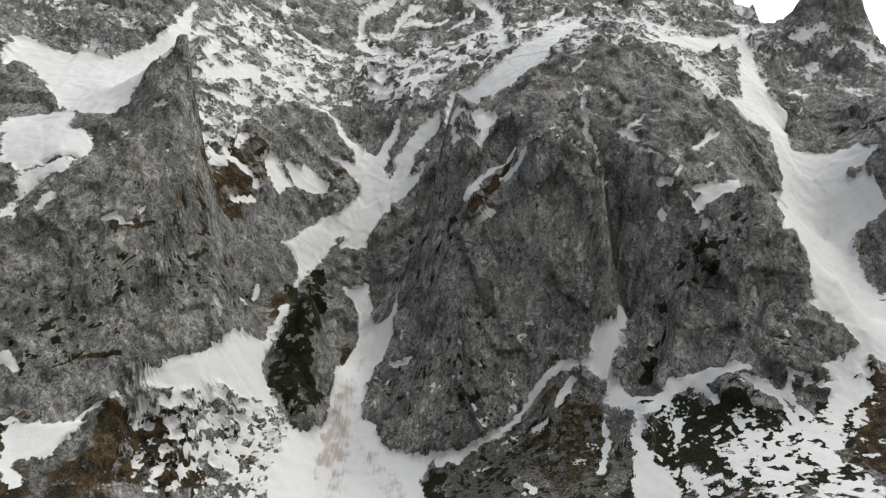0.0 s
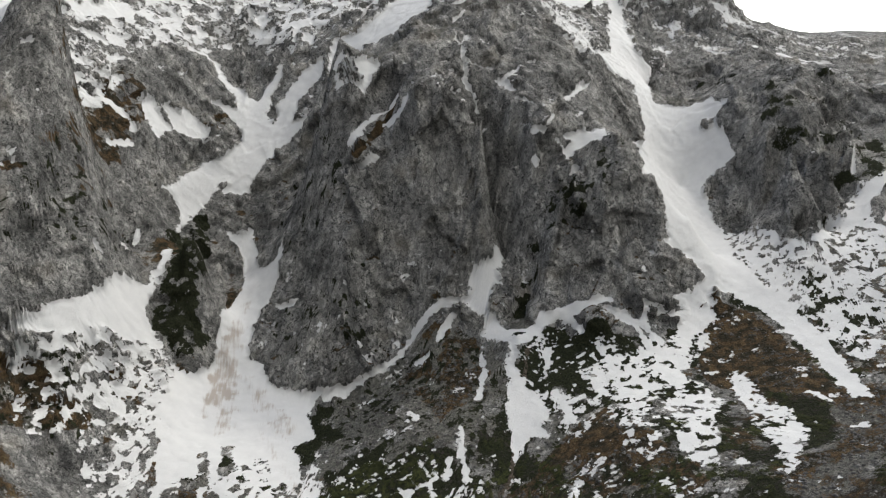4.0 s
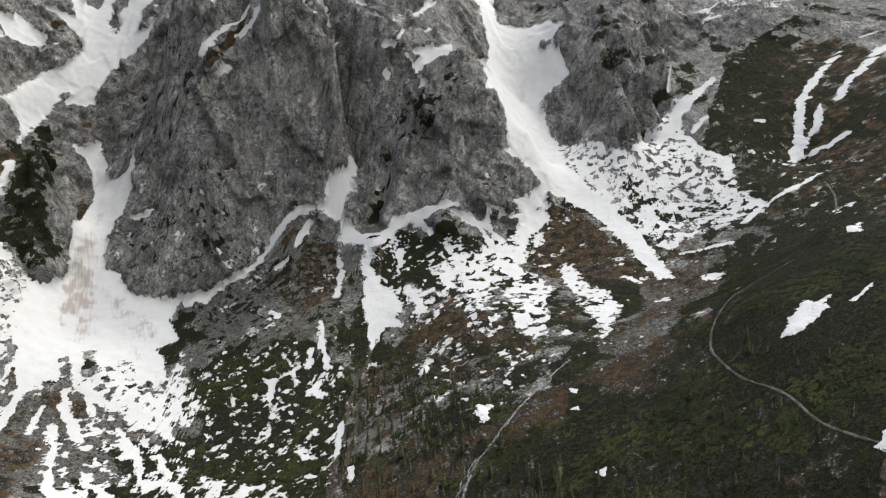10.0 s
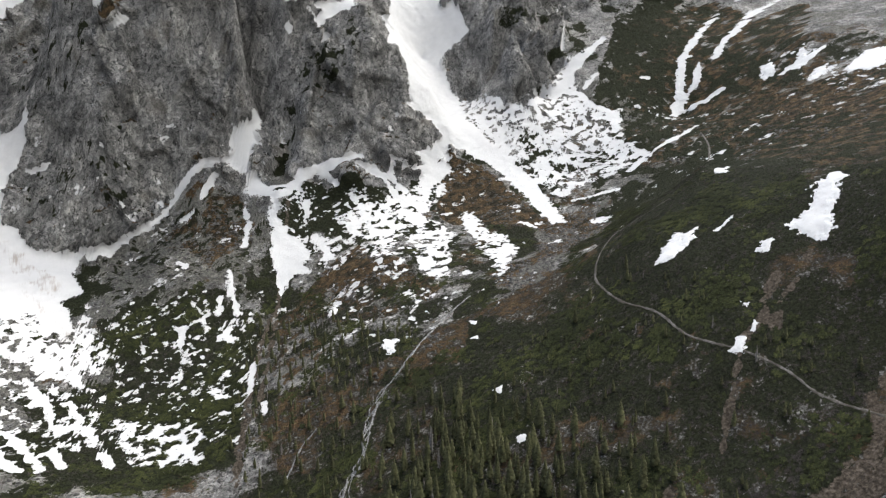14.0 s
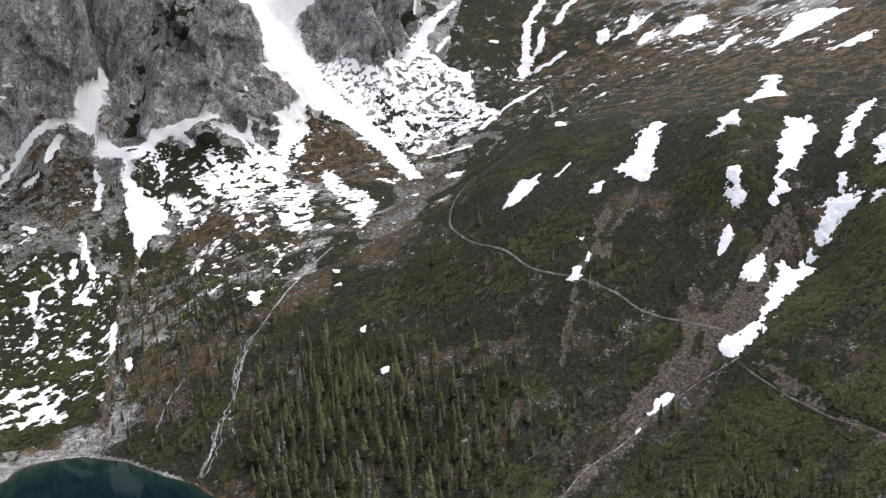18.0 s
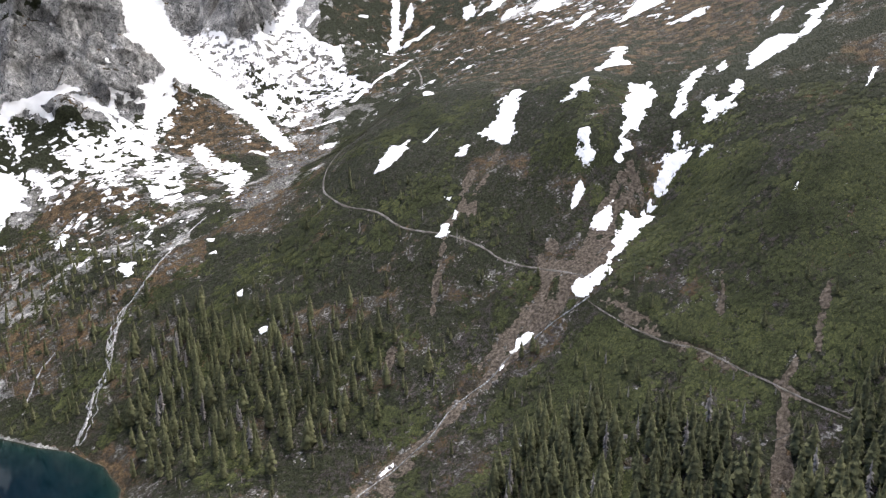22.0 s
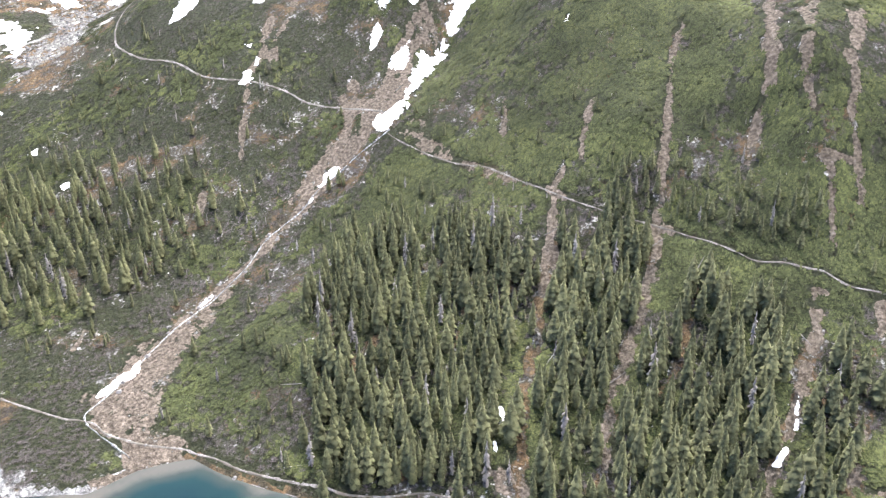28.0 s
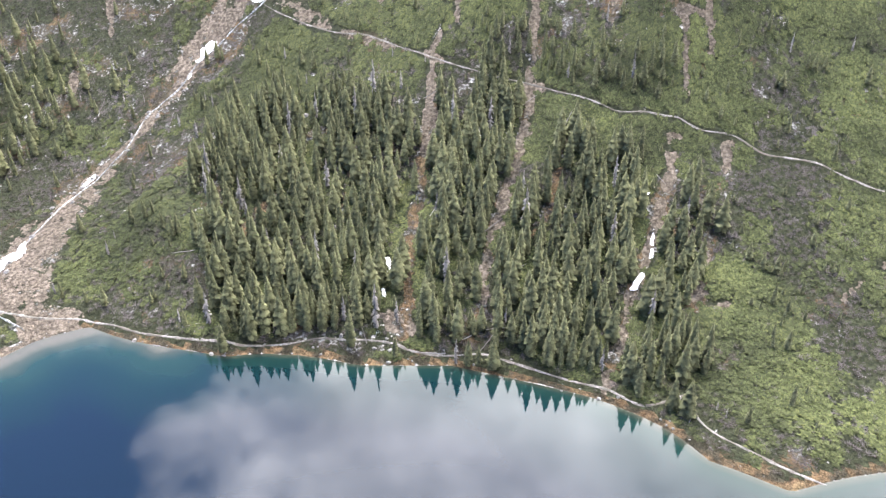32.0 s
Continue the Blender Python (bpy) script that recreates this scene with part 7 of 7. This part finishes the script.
def build_snow_patch(corners, seed):
    xs, ys = (np.array(c) for c in zip(*corners))
    grow = 5.0
    step = min(1.1, max(0.45, np.hypot(max(xs) - min(xs), max(ys) - min(ys)) / 75))
    gx, gy = np.meshgrid(np.arange(min(xs) - grow, max(xs) + grow, step), np.arange(min(ys) - grow, max(ys) + grow, step), indexing="ij")
    x, y = gx.reshape(-1), gy.reshape(-1)
    z = height(x, y)
    around = np.hypot(xs - np.roll(xs, 1), ys - np.roll(ys, 1)).sum()
    thick = abs((xs * np.roll(ys, 1) - ys * np.roll(xs, 1)).sum()) / around
    value = depth_in(corners, x, y) + np.clip(thick * 1.5, 0.3, 11) * fractal(x, y, z, 9, 6, 340 + seed, 0.74) + 0.04 * thick - 0.2
    idx = np.arange(len(x)).reshape(gx.shape)
    a, b, c, d = idx[:-1, :-1].reshape(-1), idx[1:, :-1].reshape(-1), idx[1:, 1:].reshape(-1), idx[:-1, 1:].reshape(-1)
    tri = np.concatenate([np.stack([a, b, c], -1), np.stack([a, c, d], -1)])
    tri = tri[(value[tri] > 0).any(1)]
    if not len(tri):
        return
    ground_at = on_ground_many(x, y)
    ground_at[:, 2] += 0.25 + 0.9 * smooth(0, 4, value)
    verts, faces, known = [], [], {}
    for corners in clipped(value, tri):
        face = []
        for p, q, k in corners:
            key = (p, q)
            if key not in known:
                known[key] = len(verts)
                verts.append(ground_at[p] * (1 - k) + ground_at[q] * k)
            face.append(known[key])
        faces.append(face)
    low = min(zip(xs, ys))[0] < 215
    for own_verts, own_faces in pieces_of(np.array(verts), np.array(faces), 8):
        ob = new("snow_patch", mesh_of("snow_patch", own_verts, own_faces, OLD_SNOW))
        tagged(ob, "melting white snow strip in a gully between the spruces" if low else "melting white snow patch lying on the scrubby slope", "snow patch", "snow patches on the slope")


for number, corners in enumerate(SNOW_OUTLINES):
    build_snow_patch(corners, number)


# ---------------------------------------------------------------- spruces
def clear_of(lines, x, y, room):
    """True where no trail runs within that many metres."""
    cell, taken = 1.5, set()
    reach = int(math.ceil(room / cell))
    for line in lines:
        for q in curve_through(line, 1.0):
            i, j = int(q.x // cell), int(q.y // cell)
            taken.update((i + a, j + b) for a in range(-reach, reach + 1) for b in range(-reach, reach + 1) if a * a + b * b <= reach * reach)
    return np.array([(i, j) not in taken for i, j in zip((x // cell).astype(int).tolist(), (y // cell).astype(int).tolist())])


TRAILS = (TRAIL_A, TRAIL_B[:-1] + TRAIL_B2, SHORE_A[:-1] + SHORE_B, SHORE_C, CREEK + CREEK2[2:])


def spruce_crown(name, seed, tall, wide, mat=None, whorls=13, sparse=0.0):
    """Whorls of drooping boughs, each a pair of bent blades, on a slim core."""
    rng = random.Random(seed)
    verts, faces = [], []
    around = 7
    lean_x, lean_y = rng.uniform(-0.02, 0.02), rng.uniform(-0.02, 0.02)
    for w in range(whorls):
        u = w / (whorls - 1)
        z = tall * (0.07 + 0.88 * u)
        reach = wide * (1 - u ** 1.8) ** 0.85 * (0.82 + 0.36 * rng.random()) * (0.7 + 0.3 * min(1, u * 4)) + 0.012
        turn = rng.random() * 6.28
        for k in range(around):
            if rng.random() < sparse:
                continue
            a = turn + (k + 0.6 * rng.random()) / around * 2 * math.pi
            r = reach * (0.7 + 0.5 * rng.random())
            d, s = Vector((math.cos(a), math.sin(a), 0)), Vector((-math.sin(a), math.cos(a), 0))
            half = r * 0.38 + 0.004
            drop = r * (0.3 + 0.4 * rng.random())
            rise = tall * 0.045
            shift = Vector((lean_x * u, lean_y * u, 0))
            b = len(verts)
            for q in (Vector((0, 0, z + rise)), d * r * 0.66 + s * half + Vector((0, 0, z - drop * 0.55)), d * r * 0.66 - s * half + Vector((0, 0, z - drop * 0.55)), d * r + Vector((0, 0, z - drop)), d * r * 0.66 + Vector((0, 0, z + rise * 0.45 - drop * 0.15))):
                verts.append((q + shift)[:])
            faces += [(b, b + 1, b + 4), (b, b + 4, b + 2), (b + 1, b + 3, b + 4), (b + 4, b + 3, b + 2)]
    b = len(verts)
    for u in (0.08, 0.4, 0.72):
        for k in range(7):
            a = k / 7 * 2 * math.pi
            r = wide * (0.54 - 0.44 * sparse) * (1 - u ** 1.8) ** 0.85
            verts.append((math.cos(a) * r, math.sin(a) * r, tall * u))
    verts.append((0, 0, tall))
    for row in (0, 7):
        for k in range(7):
            faces += [(b + row + k, b + row + (k + 1) % 7, b + row + 7 + k), (b + row + (k + 1) % 7, b + row + 7 + (k + 1) % 7, b + row + 7 + k)]
    faces += [(b + 14 + k, b + 14 + (k + 1) % 7, b + 21) for k in range(7)]
    return verts, faces


def spruce_trunk(tall):
    verts, faces = [], []
    for r, (z, w) in enumerate(((-0.07, 0.016), (tall * 0.3, 0.011), (tall * 0.8, 0.004))):
        verts += [(math.cos(k / 6 * 6.2832) * w, math.sin(k / 6 * 6.2832) * w, z) for k in range(6)]
        if r:
            faces += [((r - 1) * 6 + k, (r - 1) * 6 + (k + 1) % 6, r * 6 + (k + 1) % 6, r * 6 + k) for k in range(6)]
    return verts, faces


CROWNS = [spruce_crown("crown", 100 + k, 1.0, (0.132, 0.152, 0.118, 0.166, 0.142)[k], None, (20, 19, 21, 18, 19)[k]) for k in range(5)]
DEAD_CROWN = spruce_crown("crown", 130, 1.0, 0.085, None, 22, 0.5)
TRUNK = spruce_trunk(1.0)


def unit_mesh(name, shape, mat, flat=True):
    v = np.array(shape[0], dtype=float)
    return mesh_of(name, v, shape[1], mat, flat)


def tree_spots():
    """Places of the trees, wood by wood, with height and kind."""
    rng = random.Random(77)
    spots = []
    for corners, gap, tall in ((WOOD_1, 5.5, 20), (WOOD_2, 5.4, 20), (WOOD_3, 5.3, 19.5), (WOOD_4, 5.3, 18.5), (WOOD_5, 9.5, 18), (WOOD_6, 11.0, 17), (WOOD_7, 5.6, 12), (WOOD_8, 7.5, 10), (WOOD_9, 9.0, 10), (WOOD_10, 11.0, 13)):
        xs, ys = [c[0] for c in corners], [c[1] for c in corners]
        area = (max(xs) - min(xs)) * (max(ys) - min(ys))
        near = []
        for _ in range(int(area / gap ** 2 * 4)):
            x, y = rng.uniform(min(xs), max(xs)), rng.uniform(min(ys), max(ys))
            if not within(corners, x + 7 * math.sin(y * 0.23) + 4 * math.sin(y * 0.61 + 1), y + 5 * math.sin(x * 0.19)) or field_at(EARTH, x, y) > 0.3 or field_at(GZ, x, y) < 1.2 or field_at(SNOW, x, y) > 0.4 or field_at(PATCH, x, y) > 0.4:
                continue
            if field_at(LANE, x, y) > 0.12:
                continue
            if any(abs(x - a) < gap and abs(y - b) < gap and (x - a) ** 2 + (y - b) ** 2 < (gap * (0.7 + 0.5 * rng.random())) ** 2 for a, b in near):
                continue
            near.append((x, y))
            dead = rng.random() < 0.05
            spots.append((x, y, tall * (0.6 + 0.55 * rng.random() ** 0.8), dead))
    for _ in range(520):   # trees along the shore path
        k = rng.randrange(4, len(SHORE_B) - 2)
        (ax, ay), (bx, by) = SHORE_B[k], SHORE_B[k + 1]
        q = rng.random()
        x, y = ax + (bx - ax) * q + rng.uniform(-5, 15), ay + (by - ay) * q
        if field_at(GZ, x, y) < 0.5 or field_at(EARTH, x, y) > 0.45 or field_at(LANE, x, y) > 0.3 or any((x - a) ** 2 + (y - b) ** 2 < 14 for a, b, _, _ in spots):
            continue
        spots.append((x, y, 9 + 9 * rng.random(), rng.random() < 0.05))
    for _ in range(640):   # single trees over the slope
        x, y = rng.uniform(110, 345), rng.uniform(-270, 330)
        if field_at(EARTH, x, y) > 0.3 or field_at(GZ, x, y) < 2 or field_at(SNOW, x, y) > 0.3 or field_at(PATCH, x, y) > 0.3 or field_at(STEEP, x, y) > 1.2:
            continue
        spots.append((x, y, 4 + 7 * rng.random() ** 1.6, rng.random() < 0.1))
    free = clear_of(TRAILS, np.array([s[0] for s in spots]), np.array([s[1] for s in spots]), 2.0)
    return [s for s, ok in zip(spots, free) if ok]


SPOTS = tree_spots()
crown_meshes = [unit_mesh("crown", c, NEEDLES) for c in CROWNS]
dead_mesh = unit_mesh("crown", DEAD_CROWN, DEAD_WOOD)
trunk_mesh = unit_mesh("trunk", TRUNK, BARK, flat=False)


def build_spruces():
    rng = random.Random(5)
    big = sorted((s for s in SPOTS if s[2] > 9 and s[0] < 300 and s[1] < 60), key=lambda s: s[0])[:300]
    chosen = set(id(s) for s in big)
    for s in big:
        x, y, tall, dead = s
        tree = new("spruce")
        g = on_ground(x, y)
        tree.matrix_world = Matrix.LocRotScale((g[0], g[1], g[2] - 0.2), Euler((0, 0, rng.random() * 6.28)), (tall * (0.85 + 0.35 * rng.random()),) * 2 + (tall,))
        tagged(tree, "grey bare dead spruce standing on the slope" if dead else ("tall" if tall > 16 else "slim") + " dark green spruce on the slope above the lake", "tree", "spruces above the lake")
        part("trunk", trunk_mesh, tree)
        part("crown", dead_mesh if dead else crown_meshes[rng.randrange(5)], tree)
    rest = [s for s in SPOTS if id(s) not in chosen]
    verts, faces, off = [], [], 0
    for dead in (False, True):
        for k in range(1 if dead else 5):
            some = [s for i, s in enumerate(rest) if s[3] == dead and (dead or i % 5 == k)]
            if not some:
                continue
            shape = DEAD_CROWN if dead else CROWNS[k]
            spots = [on_ground(s[0], s[1]) - np.array((0, 0, 0.2)) for s in some]
            tall = np.array([s[2] for s in some])
            wide = tall * np.array([0.85 + 0.4 * rng.random() for _ in some])
            mesh = scattered("spruce_wood", shape[0], shape[1], spots, wide, np.array([rng.random() * 6.28 for _ in some]), DEAD_WOOD if dead else NEEDLES, True, tall)
            tagged(new("spruce_wood", mesh), "grey dead spruces scattered on the slope" if dead else "young and distant dark green spruces on the slope", "forest", kind="stuff")


build_spruces()


# ---------------------------------------------------------------- dwarf pine and bare shrubs
def build_scrub():
    rng = np.random.RandomState(4)
    x, y = rng.uniform(-60, 480, 420000), rng.uniform(-300, 640, 420000)
    z, earth, snow, patchy, steep, pine, lane = fields_at(x, y, GZ, EARTH, SNOW, PATCH, STEEP, PINE, LANE)
    near = (x < 430) & (y < 130)
    keep = (z > 0.7) & (earth < 0.24) & (snow < 0.42) & (patchy < 0.35) & (steep < 1.5) & (rng.rand(len(x)) > 0.75 * smooth(0.2, 0.5, lane)) & (near | (rng.rand(len(x)) < 0.4)) & ((pine > 0.3) | (y < 380))
    keep &= clear_of(TRAILS, x, y, 1.5)
    x, y, pine = x[keep], y[keep], pine[keep]
    fresh = 0.7 * value_noise(x / 34.0, y / 34.0, np.full_like(x, 0.3), 7) + 0.45 * value_noise(x / 11.0, y / 11.0, np.full_like(x, 0.3), 8) + 0.02 * (y < 30) + 0.04 * (x > 290) - 0.3 * (y > 60) + 0.25 * (pine > 0.75) - 0.4 * (pine < 0.3)
    pick = rng.rand(len(x))
    lush = 0.44 + 1.45 * fresh
    green, twigs = (pick < lush) & (lane[keep] < 0.3), (pick >= lush) & (rng.rand(len(x)) < 0.7)
    for k, (some, most, name, mat, label, low, high) in enumerate(((green, 52000, "dwarf_pine", DWARF_PINE, "dense green dwarf pine scrub covering the slope", 0.9, 2.6), (twigs, 28000, "bare_shrubs", BARE_TWIGS, "leafless grey-brown shrubs among the dwarf pine", 0.7, 1.7))):
        at = np.nonzero(some)[0][:most]
        for v in range(3):
            mine = at[v::3]
            shape = tuft(60 + v, 17, 0.34, 0.5, 0.25) if k == 0 else tuft(80 + v, 15, 0.12, 0.45, 0.75)
            places = on_ground_many(x[mine], y[mine]) - np.array((0, 0, 0.15))
            sizes = low + (high - low) * rng.rand(len(mine)) ** 1.7
            mesh = scattered(name, shape[0], shape[1], places, sizes, rng.rand(len(mine)) * 6.28, mat, True, sizes * 0.62 * (0.5 + 0.7 * rng.rand(len(mine))), fields_at(x[mine], y[mine], HX, HY))
            tagged(new(name, mesh), label, "scrub", kind="stuff")


build_scrub()



# ---------------------------------------------------------------- boulders and scree blocks
def boulder_shape(seed, rough=0.28):
    """A blocky stone: a dome with broken corners."""
    rng = random.Random(seed)
    verts, faces = lump(seed, 4, 7, rough)
    cut = [(rng.uniform(-1, 1), rng.uniform(-1, 1), rng.uniform(0.1, 1)) for _ in range(4)]
    out = []
    for v in verts:
        p = Vector(v)
        for n in cut:
            n = Vector(n).normalized()
            over = p.dot(n) - 0.62
            if over > 0:
                p -= n * over * 0.9
        out.append(p[:])
    return out, faces


BOULDER_MESHES = [mesh_of("boulder", *boulder_shape(500 + k), BOULDER, True) for k in range(5)]


def build_boulders():
    rng = random.Random(21)
    spots = [(249, 5, 2.2), (211, -65, 1.8), (226, 178, 1.6)]
    shore = [q for q in SHORE_B[2:]] + SHORE_A[3:]
    for _ in range(24):
        x, y = shore[rng.randrange(len(shore))]
        spots.append((x + rng.uniform(-9, 2), y + rng.uniform(-5, 5), rng.uniform(0.5, 1.2)))
    for _ in range(30):
        x, y = CREEK[rng.randrange(3, len(CREEK))]
        spots.append((x + rng.uniform(-6, 6), y + rng.uniform(-6, 6), rng.uniform(0.6, 1.6)))
    for x, y, size in spots:
        g = on_ground(x, y)
        if g[2] < -0.6:
            continue
        ob = new("boulder", BOULDER_MESHES[rng.randrange(5)])
        ob.matrix_world = Matrix.LocRotScale((g[0], g[1], max(g[2], -0.1)), Euler((0, 0, rng.random() * 6.28)), (size * rng.uniform(0.9, 1.4), size, size * rng.uniform(0.6, 0.95)))
        large = size > 1.5
        tagged(ob, "large pale granite boulder among the trees" if large else ("grey granite boulder at the lake shore" if g[2] < 4 else "grey granite boulder beside the creek"), "boulder", "boulders")


build_boulders()


def build_blocks():
    """Loose stones, too many to count, on the scree slopes and round the lake."""
    rng = np.random.RandomState(8)
    x, y = rng.uniform(-330, 640, 60000), rng.uniform(330, 800, 60000)
    scree, snow, pine, steep, z = fields_at(x, y, SCREE, SNOW, PINE, STEEP, GZ)
    keep = (scree > 0.5) & (snow < 0.45) & (pine < 0.5) & (steep < 1.3) & (z > 1)
    x, y = x[keep][:7000], y[keep][:7000]
    size = 0.5 + 1.9 * rng.rand(len(x)) ** 4
    sx, sy = rng.uniform(40, 160, 1500), rng.uniform(-270, 390, 1500)
    (sz,) = fields_at(sx, sy, GZ)
    near = (sz > -0.4) & (sz < 1.4)
    x, y, size = np.concatenate([x, sx[near]]), np.concatenate([y, sy[near]]), np.concatenate([size, 0.2 + 0.5 * rng.rand(near.sum()) ** 3])
    for v in range(3):
        shape = boulder_shape(540 + v)
        at = on_ground_many(x[v::3], y[v::3])
        s = size[v::3]
        tagged(new("scree_stones", scattered("scree_stones", shape[0], shape[1], at, s, rng.rand(len(s)) * 6.28, BOULDER, True, s * 0.75)), "loose grey granite blocks strewn on scree and shore", "stones", kind="stuff")


build_blocks()


# ---------------------------------------------------------------- fallen trunks
def build_logs():
    rng = random.Random(33)
    verts, faces = [], []
    for r, (x, w) in enumerate(((-0.5, 0.022), (-0.2, 0.02), (0.2, 0.015), (0.5, 0.008))):
        verts += [(x, math.cos(k / 6 * 6.2832) * w, math.sin(k / 6 * 6.2832) * w + 0.01 * math.sin(x * 7)) for k in range(6)]
        if r:
            faces += [((r - 1) * 6 + k, r * 6 + k, r * 6 + (k + 1) % 6, (r - 1) * 6 + (k + 1) % 6) for k in range(6)]
    mesh = mesh_of("fallen_trunk", verts, faces, DEAD_WOOD)
    for _ in range(26):
        wood = (WOOD_1, WOOD_2, WOOD_3, WOOD_4)[rng.randrange(4)]
        x, y = wood[rng.randrange(len(wood))]
        x, y = x + rng.uniform(-12, 12), y + rng.uniform(-8, 8)
        tall = rng.uniform(7, 13)
        turn = rng.uniform(0, 6.28)
        a, b = on_ground(x - math.cos(turn) * tall / 2, y - math.sin(turn) * tall / 2), on_ground(x + math.cos(turn) * tall / 2, y + math.sin(turn) * tall / 2)
        if min(a[2], b[2]) < 0.8:
            continue
        way = Vector(b - a)
        ob = new("fallen_trunk", mesh)
        ob.matrix_world = Matrix.LocRotScale(Vector((a + b) / 2) + Vector((0, 0, 0.35)), way.to_track_quat("X", "Z"), (way.length, way.length, way.length))
        tagged(ob, "bleached grey fallen spruce trunk lying on the slope", "log", "fallen trunks")


build_logs()
